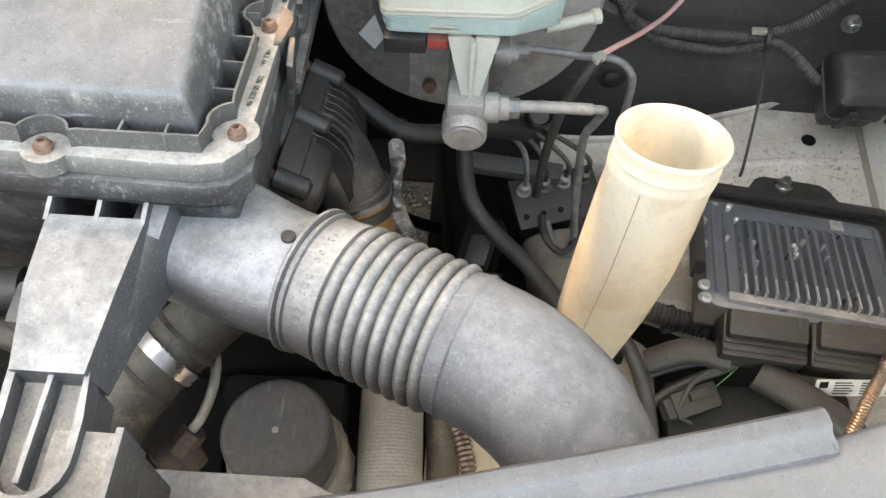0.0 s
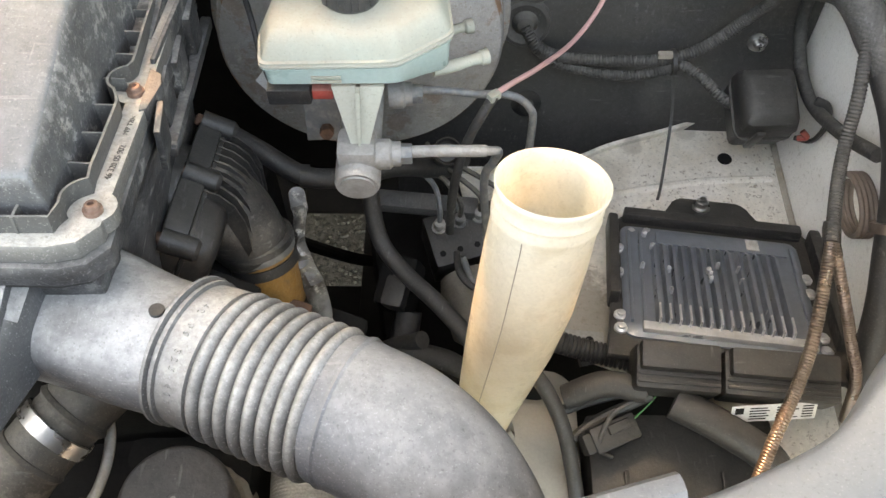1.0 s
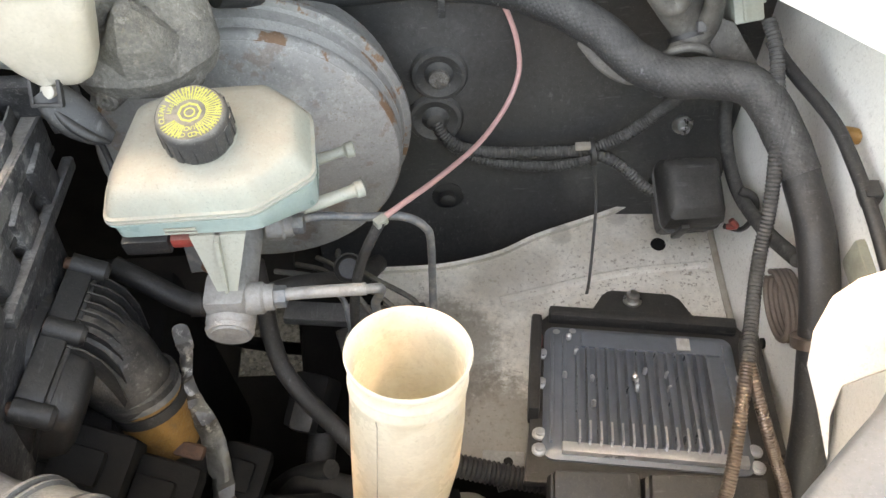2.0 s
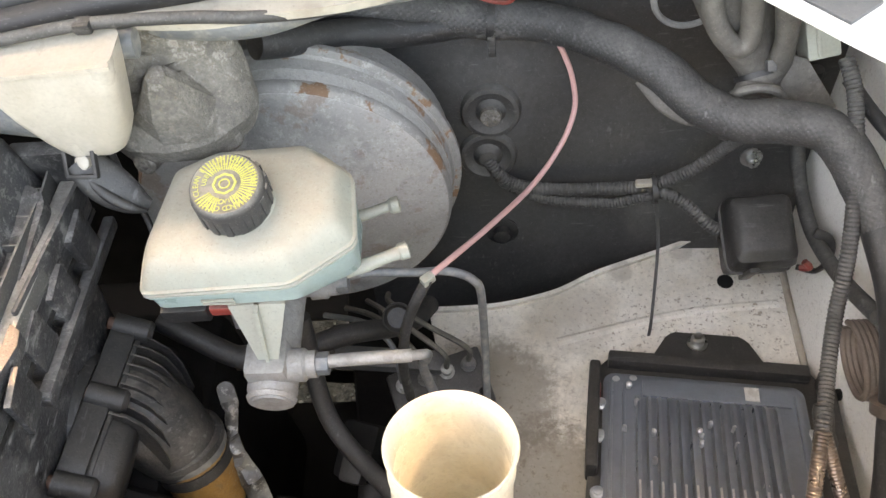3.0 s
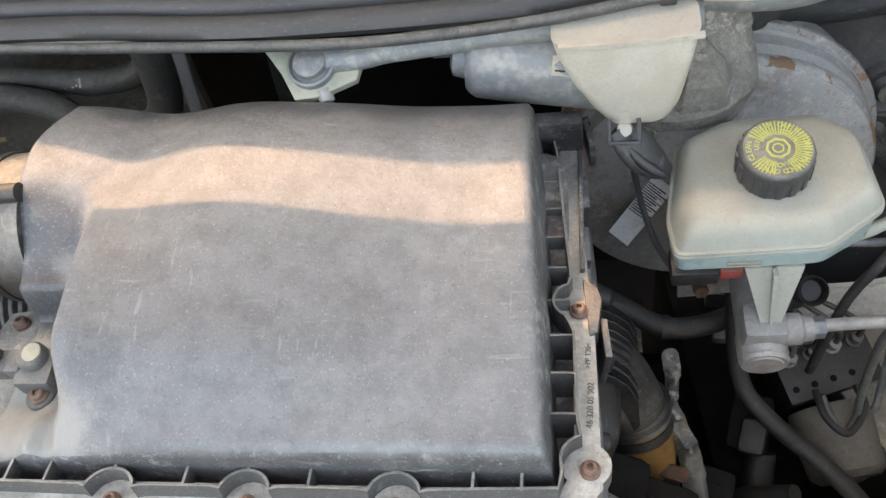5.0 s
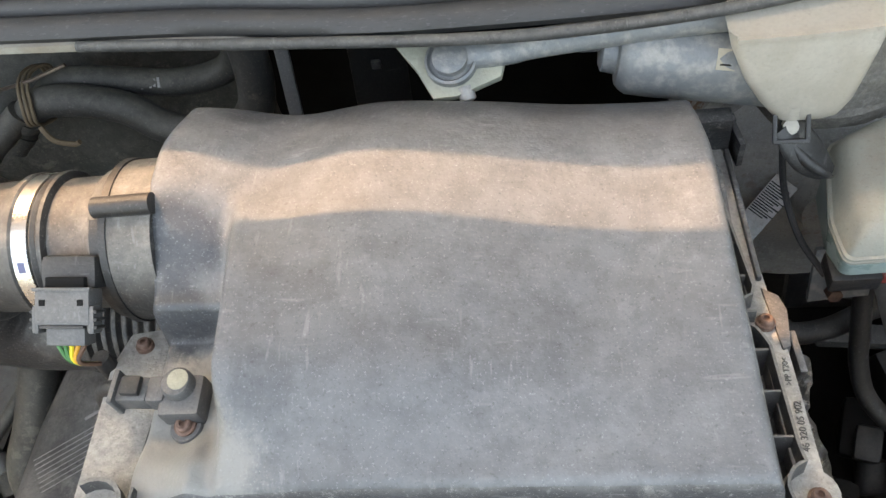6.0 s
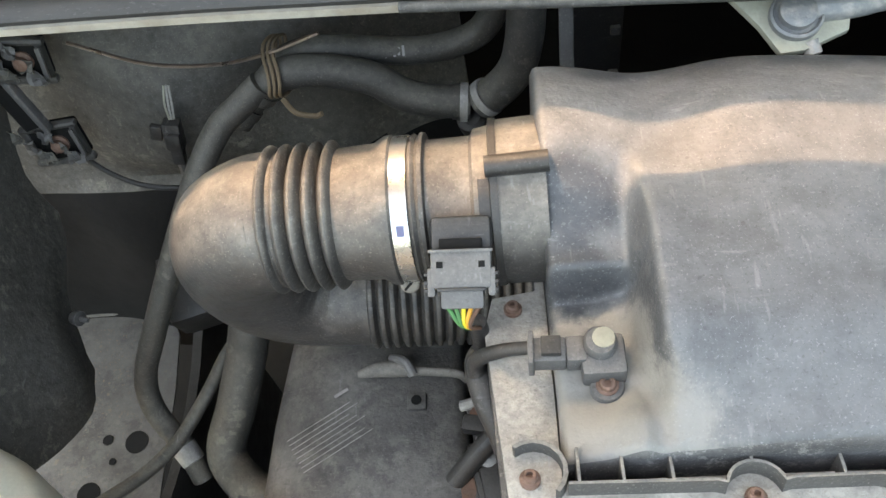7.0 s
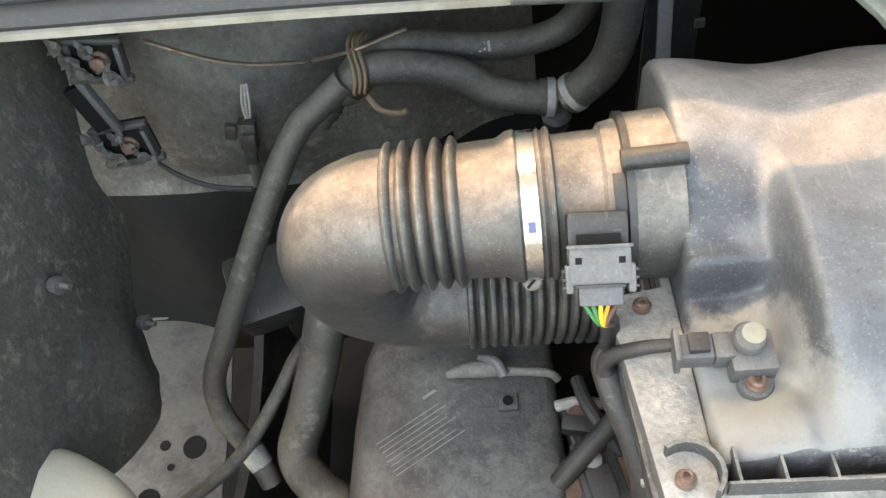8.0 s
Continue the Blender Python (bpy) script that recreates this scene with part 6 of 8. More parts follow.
    part("body", block(basis((0.450, 0.47, 0.97)), 0.02, 0.03, 0.03, 0.004), M_OLIVE, un)
    # torn rubber boot high on the firewall
    bt = thing("rubber_boot", (0.345, 0.66, 1.02), "torn grey rubber boot on the firewall", "boot")
    part("rim", tube([(0.306 + 0.026 * math.cos(a), 0.708, 1.050 + 0.030 * math.sin(a)) for a in np.linspace(0.0, 6.28, 17)], 0.0025, 8, 3), M_CAST, bt, "pale rim")
    part("gaiter", tube([(0.318, 0.695, 1.115, 0.034), (0.324, 0.690, 1.090, 0.033), (0.333, 0.680, 1.062, 0.029), (0.342, 0.669, 1.040, 0.022), (0.349, 0.660, 1.025, 0.0165), (0.352, 0.652, 1.016, 0.016), (0.350, 0.645, 1.010, 0.019)], seg=24, flat=0.8), M_BOOT, bt, "wide rubber gaiter")
    part("finger", tube([(0.305, 0.655, 1.115), (0.308, 0.650, 1.085), (0.318, 0.647, 1.064), (0.328, 0.646, 1.056), (0.335, 0.648, 1.062), (0.334, 0.652, 1.085), (0.330, 0.656, 1.115)], 0.0078, seg=16), M_BOOT, bt, "limp hollow finger")
    part("fold", tube([(0.356, 0.660, 1.115, 0.014), (0.358, 0.656, 1.085, 0.012), (0.362, 0.654, 1.055, 0.010), (0.362, 0.654, 1.032, 0.012), (0.358, 0.652, 1.018, 0.012)], seg=16, flat=0.7), M_BOOT, bt)
    part("flap", slab([(0.0, 0.0), (0.010, 0.030), (0.022, 0.026), (0.048, -0.012), (0.030, -0.016), (0.008, -0.012)], basis((0.360, 0.643, 1.008), (1, -0.1, 0.05), (0.15, -0.85, 0.5)), -0.002, 0.004, 0.0018), M_BOOT, bt, "flat rubber flap")
    part("collar", tube([(0.331, 0.642, 1.012), (0.336, 0.638, 1.021), (0.347, 0.636, 1.025), (0.359, 0.636, 1.021), (0.366, 0.638, 1.010)], 0.0036, seg=10), M_BOOT, bt, "rolled collar")
    part("tie", lathe((0.351, 0.655, 1.019), (0.2, -0.7, -0.6), [(-0.002, 0.0165), (-0.002, 0.0178), (0.002, 0.0178), (0.002, 0.0165)], 24), M_DARK, bt, "black cable tie")
    part("tie_head", block(basis((0.354, 0.646, 1.036), (1, 0, 0), (0.1, -0.7, 0.7)), 0.007, 0.008, 0.006, 0.001), M_GREYPL, bt)
    wp = thing("white_plug", (0.392, 0.68, 1.02), "small white plastic plug behind the boot", "connector")
    mw = basis((0.392, 0.676, 1.034), (1, 0.1, 0.1), (0.1, -0.7, 0.6))
    part("housing", block(mw, 0.024, 0.034, 0.020, 0.002), M_CAPW, wp)
    part("rib", block(mw @ Matrix.Translation((-0.004, 0, 0.011)), 0.003, 0.030, 0.004, 0.001), M_CAPW, wp)
    part("latch", block(mw @ Matrix.Translation((0.013, 0.004, 0.0)), 0.005, 0.018, 0.014, 0.001), M_CAPW, wp)


build_near_lines()


# ---- hydraulic block and throttle ----
def build_middle():
    ab = thing("hydraulic_block", (0.085, 0.50, 0.72), "black brake hydraulic block with pipe unions", "hydraulic unit")
    m = basis((0.099, 0.526, 0.768), (1, 0.33, 0), (0.05, -0.25, 1))
    part("body", block(m, 0.086, 0.052, 0.05, 0.003), M_DARK, ab)
    up = m.to_3x3() @ Vector((0, 0, 1))
    for k in range(4):
        u = part("union", lathe(m @ Vector((-0.03 + 0.02 * k, 0.012, 0.025)), up, [(0, 0.007), (0.003, 0.007), (0.004, 0.005), (0.014, 0.005), (0.015, 0.0035)], 14), M_GREYPL if k % 2 else M_CAST, ab, "pipe union")
        a = m @ Vector((-0.03 + 0.02 * k, 0.012, 0.036))
        part("pipe", tube([a, a + Vector((0, 0.004, 0.02)), a + Vector((-0.006 - 0.01 * k, 0.022, 0.032)), a + Vector((-0.03 - 0.012 * k, 0.045, 0.03)), a + Vector((-0.07, 0.06, 0.02))], 0.0026, 8, 5), M_RUBBER2 if k else M_ZINC, u)
    for k in range(5):
        part("port", lathe(m @ Vector((-0.034 + 0.017 * k, -0.014, 0.025)), up, [(0, 0.003), (0.0006, 0.003), (0.0006, 0.002)], 10), M_INK_HOLE, ab)
    mo = part("pump_motor", lathe((0.103, 0.494, 0.752), (0.20, -0.93, -0.20), [(0, 0.034), (0.012, 0.036), (0.04, 0.035), (0.058, 0.033), (0.064, 0.026), (0.065, 0.008)], 32), M_SANDCAST, ab, "sandy cast pump motor")
    part("end_ring", lathe((0.115, 0.432, 0.742), (0.20, -0.93, -0.05), [(-0.008, 0.014), (0.002, 0.013), (0.003, 0.009), (0.001, 0.008)], 24), M_ZINC, mo, "blue-grey end ring")
    part("plug", block(basis((0.032, 0.470, 0.775), (1, -0.3, 0.1), (-0.2, -0.3, 1)), 0.034, 0.05, 0.04, 0.006), M_DEPTH_BLACK, ab, "black multi-pin plug")
    part("plug_collar", block(basis((0.030, 0.452, 0.79), (1, -0.3, 0.1), (-0.2, -0.3, 1)), 0.022, 0.03, 0.024, 0.006), M_DARK, ab)
    part("loop_pipe", tube([(0.118, 0.495, 0.80), (0.122, 0.475, 0.80), (0.105, 0.452, 0.80), (0.088, 0.462, 0.808), (0.085, 0.490, 0.80)], 0.0032, 10), M_RUBBER, ab)
    part("bracket", block(basis((0.055, 0.545, 0.80), (1, -0.1, 0.1)), 0.10, 0.02, 0.012, 0.003), M_GREYPL, ab)
    lp = thing("rubber_bung", (0.07, 0.535, 0.845), "round black rubber bung behind the pipes", "bung")
    part("bung", lathe((0.075, 0.540, 0.886), (0.1, -0.5, 0.8), [(-0.02, 0.0115), (0.0, 0.0128), (0.004, 0.0125), (0.005, 0.0112), (0.003, 0.0095), (-0.003, 0.0085), (-0.0035, 0.002)], 26), M_DARK, lp)

    th = thing("throttle_body", (-0.10, 0.44, 0.88), "black ribbed plastic throttle body with an elbow", "throttle body")
    ax = Vector((0.88, -0.10, -0.42)).normalized()
    c = Vector((-0.126, 0.4315, 0.945))
    mt = basis(c, (-0.04, -0.98, 0.15), ax)
    part("housing", lathe(c - ax * 0.085, ax, [(0, 0.036), (0.006, 0.044), (0.03, 0.048), (0.06, 0.049), (0.077, 0.050)], 36), M_DARK, th)
    for k in range(6):
        part("rib", block(mt @ pose(0, 0, -0.04, 0, 0, 22 * k + 125) @ Matrix.Translation((0, 0.048, 0)), 0.0025, 0.008, 0.05, 0.001), M_DARK, th)
    fl = part("flange", slab(rounded(0.134, 0.092, 0.022), mt, -0.008, 0.010, 0.003), M_DARK, th)
    part("flange_lip", slab(rounded(0.128, 0.086, 0.022), mt, 0.0102, 0.0135, 0.001), M_DARK, th)
    for x, y in ((-0.058, -0.042), (0.0, -0.044), (0.063, -0.042), (0.058, 0.040), (-0.056, 0.040)):
        b = part("lug", lathe(mt @ Vector((x, y, -0.007)), ax, [(0, 0.0082), (0.024, 0.0082), (0.027, 0.0060), (0.027, 0.003)], 18), M_DARK, fl)
        part("screw", lathe(mt @ Vector((x, y, -0.008)), -ax, [(-0.006, 0.0045), (0.003, 0.0045), (0.004, 0.002)], 12), M_RUST, b)
    # domed cover over the motor side of the flange
    cover = [[mt @ Vector((0.032 + x, y - 0.002, z)) for x, y in rounded(w, h, min(w, h) * 0.3, 4)] for z, w, h in ((0.010, 0.062, 0.078), (0.024, 0.061, 0.076), (0.030, 0.056, 0.070), (0.033, 0.044, 0.056), (0.034, 0.020, 0.030))]
    part("motor_cover", skin(bmesh.new(), cover), M_DARK, th, "smooth black motor cover", sharp=50)
    part("elbow", tube([(-0.119, 0.445, 0.942, 0.036), (-0.104, 0.445, 0.938, 0.036), (-0.091, 0.440, 0.927, 0.0335), (-0.081, 0.433, 0.913, 0.0305), (-0.075, 0.430, 0.900, 0.0280)], seg=32), M_ELBOWD, th, "dusty black elbow")
    part("elbow_collar", lathe((-0.0765, 0.4325, 0.9075), (0.15, -0.35, -0.9), [(-0.004, 0.0285), (-0.002, 0.0312), (0.003, 0.0316), (0.005, 0.0290)], 32), M_ELBOWD, th)
    for k in range(9):
        # thin ribs from the flange over the top of the elbow
        x0 = -0.052 + 0.0078 * k
        rows_ = []
        for z, y, dx, hgt in ((0.010, -0.030, 0.0, 0.014), (0.022, -0.029, 0.001, 0.016), (0.034, -0.025, 0.003, 0.017), (0.046, -0.017, 0.006, 0.015), (0.058, -0.006, 0.010, 0.005)):
            rows_.append([mt @ Vector((x0 + dx + w, y + h, z)) for w, h in ((-0.0009, 0.004), (0.0009, 0.004), (0.0006, -hgt), (-0.0006, -hgt))])
        part("fin", skin(bmesh.new(), rows_), M_ELBOWD, th, "thin black rib")
    dn = Vector((0.15, -0.35, -0.9)).normalized()
    e = Vector((-0.074, 0.431, 0.902))
    part("clamp", lathe(e - dn * 0.002, dn, [(0, 0.027), (0, 0.0288), (0.006, 0.0288), (0.006, 0.027)], 36), M_ZINC, th, "steel band clamp")
    part("gold_sleeve", lathe(e, dn, [(-0.004, 0.0278), (0.003, 0.0276), (0.006, 0.027), (0.05, 0.026), (0.06, 0.024)], 32), M_GOLD, th, "gold heat sleeve")
    part("lower_hose", lathe(e + dn * 0.008, dn, [(0, 0.0285), (0.009, 0.0288), (0.011, 0.025), (0.08, 0.024)], 32), M_RUBBER, th)
    hs = thing("heat_shield", (-0.03, 0.42, 0.84), "crumpled grey metal heat shield strip", "heat shield")
    bm = bmesh.new()
    pts = [(-0.044, 0.460, 0.915), (-0.042, 0.446, 0.905), (-0.042, 0.433, 0.892), (-0.037, 0.420, 0.878), (-0.030, 0.408, 0.862), (-0.026, 0.392, 0.845), (-0.025, 0.375, 0.828), (-0.025, 0.355, 0.80)]
    path = [Vector(q[:3]) for q in spline(pts, 4)]
    front = []
    face = Vector((0.15, -0.75, 0.62)).normalized()
    for i, q in enumerate(path):
        w = 0.0055 + 0.0035 * smooth(i, 5, 16)
        row_ = []
        for u in np.linspace(-1, 1, 7):
            at = q + Vector((0.93, 0.30, 0.15)) * (u * w)
            row_.append(at + face * (0.0060 * noise.noise(at * 110) - 0.003 * u * u) + Vector((0.0030 * noise.noise(at * 90 + face), 0, 0)))
        front.append(row_)
    part("strip", skin(bm, [r_ + [v - face * 0.0012 for v in reversed(r_)] for r_ in front]), M_STRIP, hs, sharp=28)
    tab = part("tab", slab(rounded(0.013, 0.024, 0.006), basis((-0.0435, 0.463, 0.917), (1, 0.1, 0.1), (0.15, -0.75, 0.62)), -0.001, 0.0012, 0.0008), M_STRIP, hs)
    part("hole", lathe((-0.0432, 0.4665, 0.9215), (0.15, -0.75, 0.62), [(-0.001, 0.0035), (0.0006, 0.0035), (0.0006, 0.0024)], 14), M_INK_HOLE, tab)
    part("rust_block", block(basis((-0.046, 0.398, 0.858), (1, -0.3, 0), (0.2, -0.4, 1)), 0.024, 0.012, 0.02, 0.004), M_RUST, hs, "rusty flange")
    # near-black housings: the shade low in the bay is in their colour
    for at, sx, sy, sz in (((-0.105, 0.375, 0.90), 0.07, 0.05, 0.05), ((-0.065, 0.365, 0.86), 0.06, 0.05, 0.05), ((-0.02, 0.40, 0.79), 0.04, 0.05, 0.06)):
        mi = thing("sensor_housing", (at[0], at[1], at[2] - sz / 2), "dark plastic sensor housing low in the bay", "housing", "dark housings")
        part("body", block(basis(at, (1, -0.3, 0), (0.2, -0.3, 1)), sx, sy, sz, 0.008), M_DEPTH_BLACK, mi)
        part("cap", block(basis((at[0] + 0.005, at[1] - 0.01, at[2] + sz * 0.5), (1, -0.3, 0), (0.2, -0.3, 1)), sx * 0.5, sy * 0.5, 0.014, 0.004), M_DEPTH_BLACK, mi)
    for pts, r in (([(0.0, 0.40, 0.72), (0.03, 0.40, 0.77), (0.075, 0.385, 0.79), (0.10, 0.37, 0.78)], 0.010), ([(0.04, 0.45, 0.76), (0.035, 0.42, 0.74), (0.03, 0.39, 0.70)], 0.013), ([(-0.01, 0.42, 0.70), (0.02, 0.41, 0.76), (0.055, 0.40, 0.80)], 0.008)):
        hh = thing("lower_hose", pts[0], "black rubber hose low in the bay", "hose", "lower hoses")
        part("hose", tube(pts, r, 12), M_RUBBER, hh)


build_middle()


# ---- front of the engine, seen under the intake duct ----
def build_front():
    of = thing("oil_filter_housing", (-0.10, 0.222, 0.80), "black round oil filter cap on a cast housing", "oil filter")
    c = Vector((-0.1005, 0.2235, 0.918))
    cap = part("cap", lathe(c, (0, -0.02, 1), [(-0.055, 0.036), (-0.010, 0.038), (-0.004, 0.0375), (-0.001, 0.0355), (0.0, 0.033), (0.0, 0.005), (-0.0005, 0.0045), (-0.0005, 0.0005)], 56), M_OILCAP, of, "dull black screw cap")
    part("centre_mark", lathe(c + Vector((0, 0, 0.0002)), (0, 0, 1), [(0, 0.0022), (0.0006, 0.0022), (0.0006, 0.001)], 16), M_CAST, cap)
    hb = lathe(c - Vector((0, 0, 0.048)), (0, 0, -1), [(0, 0.040), (0.003, 0.0435), (0.012, 0.0445), (0.016, 0.0425), (0.030, 0.0430), (0.034, 0.0455), (0.044, 0.0455), (0.05, 0.043), (0.09, 0.044)], 60)
    for v in hb.verts:
        v.co += Vector((v.co.x - c.x, v.co.y - c.y, 0)).normalized() * 0.0022 * noise.noise(v.co * 130)
    part("housing", hb, M_SANDCAST, of, "rough pale cast housing", sharp=20)
    bh = thing("boost_hose", (-0.20, 0.22, 0.90), "dusty black boost hose with a steel clamp", "hose")
    pts = [(-0.135, 0.300, 0.962), (-0.160, 0.275, 0.952), (-0.182, 0.250, 0.944), (-0.203, 0.224, 0.930), (-0.222, 0.196, 0.905), (-0.232, 0.17, 0.87)]
    part("hose", tube(pts, 0.0235, 28), M_RUBBER2, bh)
    d = Vector((-0.022, -0.025, -0.009)).normalized()
    part("clamp", lathe((-0.174, 0.259, 0.948), d, [(-0.005, 0.0238), (-0.005, 0.0258), (0.005, 0.0258), (0.005, 0.0238)], 36), M_STEEL, bh, "bright steel band clamp")
    part("bead", lathe((-0.164, 0.270, 0.951), d, [(-0.003, 0.0238), (0, 0.026), (0.003, 0.0238)], 32), M_RUBBER2, bh)
    part("bead", lathe((-0.188, 0.243, 0.942), d, [(-0.003, 0.0238), (0, 0.0255), (0.003, 0.0238)], 32), M_RUBBER2, bh)
    fp = thing("fuel_pipe", (-0.16, 0.21, 0.89), "grey steel fuel pipe with a rusty union", "pipe")
    part("pipe", tube([(-0.150, 0.297, 0.92), (-0.152, 0.282, 0.925), (-0.147, 0.262, 0.925), (-0.147, 0.246, 0.922), (-0.153, 0.232, 0.912), (-0.160, 0.224, 0.904)], 0.0036, 12), M_CAST, fp)
    part("union", slab(hexagon(0.0095), basis((-0.163, 0.220, 0.898), (0, 0, 1), (0.55, 0.6, 0.5)), -0.012, 0.008, 0.001), M_UNION, fp, "brown hexagonal union")
    part("base", block(basis((-0.172, 0.212, 0.882), (0.5, 0.6, 0.5)), 0.03, 0.028, 0.028, 0.006), M_UNION, fp)
    rh = thing("radiator_hose", (-0.02, 0.25, 0.78), "grey braided radiator hose", "hose")
    part("hose", bellows([(-0.036, 0.345, 0.79), (-0.034, 0.300, 0.822), (-0.031, 0.260, 0.830), (-0.028, 0.215, 0.824), (-0.026, 0.165, 0.805), (-0.025, 0.12, 0.77)], 0.0250, 0.00035, 0.0024, 28), M_BRAID, rh)
    rp = thing("radiator_pipe", (0.008, 0.25, 0.77), "smooth grey pipe beside the radiator hose", "pipe")
    part("pipe", tube([(0.006, 0.32, 0.79), (0.006, 0.285, 0.80), (0.010, 0.25, 0.80), (0.012, 0.20, 0.79)], 0.013, 18), M_RUBBER2, rp)
    cc = thing("copper_conduit", (0.03, 0.23, 0.84), "copper-brown corrugated conduit behind the front panel", "cable")
    part("sleeve", bellows([(0.015, 0.285, 0.845), (0.020, 0.262, 0.856), (0.028, 0.235, 0.856), (0.034, 0.205, 0.85)], 0.0068, 0.0016, 0.0038, 14), M_COPPER, cc)
    al = thing("alternator_cover", (0.05, 0.22, 0.72), "cream and grey round cover behind the intake elbow", "cover")
    part("panel", block(basis((0.055, 0.255, 0.77), (1, 0, 0), (0, -0.4, 1)), 0.12, 0.10, 0.02, 0.006), M_CREAM, al)
    part("rim", lathe((0.075, 0.200, 0.83), (0, -0.3, 1), [(-0.04, 0.032), (0.0, 0.034), (0.006, 0.032), (0.007, 0.01)], 32), M_DUCT, al)
    bk = thing("radiator_bracket", (-0.14, 0.135, 1.0), "dusty grey plastic radiator bracket", "bracket")
    part("post", block(basis((-0.148, 0.136, 1.046)), 0.034, 0.042, 0.085, 0.003), M_FLANGE, bk)
    part("edge", block(basis((-0.1335, 0.136, 1.072)), 0.004, 0.046, 0.036, 0.001), M_DUCT, bk)
    part("rubber_mount", lathe((-0.166, 0.136, 1.045), (0, 0, 1), [(0, 0.022), (0.012, 0.024), (0.016, 0.020)], 28), M_RUBBER2, bk, "rubber mount")
    fm = thing("front_clutter", (-0.27, 0.28, 0.90), "dark pipes beside the filter box leg", "pipe")
    part("pipe", tube([(-0.40, 0.26, 0.97), (-0.30, 0.262, 0.965), (-0.235, 0.25, 0.955)], 0.010, 14), M_RUBBER2, fm)
    part("coupling", lathe((-0.275, 0.285, 0.975), (1, 0.1, 0.1), [(-0.02, 0.012), (-0.004, 0.016), (0.01, 0.015), (0.012, 0.010)], 20), M_DARK, fm)
    part("bracket", block(basis((-0.25, 0.265, 0.99)), 0.02, 0.03, 0.02, 0.004), M_GREYPL, fm)


build_front()


# ---- scuttle things: wiper linkage, motor, funnel ----
def build_wiper():
    wl = thing("wiper_linkage", (-0.27, 0.56, 1.14), "zinc wiper linkage rod with a pivot bolt", "wiper linkage")
    part("rod", tube([(-0.262, 0.560, 1.160), (-0.235, 0.560, 1.162), (-0.213, 0.561, 1.165), (-0.126, 0.563, 1.170), (-0.03, 0.562, 1.172)], 0.0085, 16, flat=0.7), M_ZINC, wl)
    m = basis((-0.270, 0.557, 1.157), (1, 0, 0), (0, -0.35, 1))
    part("plate", slab([(-0.036, 0.020), (0.020, 0.016), (0.034, 0.006), (0.030, -0.010), (0.004, -0.020), (-0.010, -0.021), (-0.020, -0.002)], m, -0.006, 0.0, 0.001), M_OLIVE, wl, "olive-grey pivot plate")
    up = m.to_3x3() @ Vector((0, 0, 1))
    part("cup", lathe((-0.269, 0.558, 1.157), up, [(0, 0.0155), (0.005, 0.0155), (0.006, 0.014), (0.004, 0.0125), (0.004, 0.0105), (0.009, 0.0105), (0.0105, 0.008), (0.011, 0.002)], 28), M_ZINC, wl, "grey pivot cup")
    part("stub", lathe((-0.262, 0.545, 1.150), (0.2, -0.6, -0.5), [(0, 0.005), (0.008, 0.005), (0.009, 0.003)], 14), M_CAST, wl)
    mo = thing("wiper_motor", (-0.11, 0.565, 1.10), "weathered grey wiper motor with a paper label", "motor")
    a, b = Vector((-0.168, 0.572, 1.143)), Vector((-0.060, 0.562, 1.128))
    ax = (b - a)
    part("can", lathe(a, ax, [(-0.014, 0.010), (-0.012, 0.014), (-0.004, 0.015), (-0.003, 0.021), (0.0, 0.024), (0.004, 0.0262), (0.018, 0.0268), (0.11, 0.0268)], 40), M_ZINC, mo, "grey motor can")
    part("terminal", block(basis(a + Vector((-0.018, 0.0, 0.014))), 0.016, 0.014, 0.016, 0.002), M_GREYPL, mo)
    n = Vector((0.1, -0.75, 0.65)).normalized()
    ml = basis(Vector((-0.110, 0.5675, 1.134)) + n * 0.0268, ax, n)
    lb = part("label", slab([(-0.011, -0.006), (0.011, -0.006), (0.011, 0.006), (-0.011, 0.006)], ml, 0, 0.0006, 0), M_TAG, mo, "yellowed paper label")
    words("letter", "12V", 0.006, ml @ Matrix.Translation((0.006, 0.001, 0.0008)), M_INK_HOLE, lb, 0.0001)
    part("print_bar", slab([(-0.009, -0.0035), (0.002, -0.0035), (0.002, -0.0025), (-0.009, -0.0025)], ml, 0.0007, 0.0009, 0), M_INK_HOLE, lb)
    gb = thing("wiper_gearbox", (-0.035, 0.59, 1.06), "dusty cast wiper gearbox with a ribbed hub", "gearbox")
    rings = []
    for z, k, dy in ((1.064, 0.30, 0.004), (1.070, 0.72, -0.002), (1.080, 0.96, -0.006), (1.094, 1.04, -0.006), (1.108, 1.0, 0.0), (1.118, 0.94, 0.008), (1.132, 0.84, 0.014), (1.150, 0.80, 0.018), (1.165, 0.78, 0.02)):
        ring = []
        for j in range(40):
            q = 2 * math.pi * j / 40
            wob = 1 + 0.035 * math.sin(3 * q + 1) + 0.05 * noise.noise((math.cos(q) * 2.2, math.sin(q) * 2.2, z * 22))
            ring.append(Vector((-0.040 + 0.050 * k * wob * math.cos(q), 0.592 + dy + 0.036 * k * wob * math.sin(q), z + 0.005 * noise.noise((q * 1.5, z * 9, 4)))))
        rings.append(ring)
    part("casting", skin(bmesh.new(), rings), M_ROUGH, gb, sharp=28)
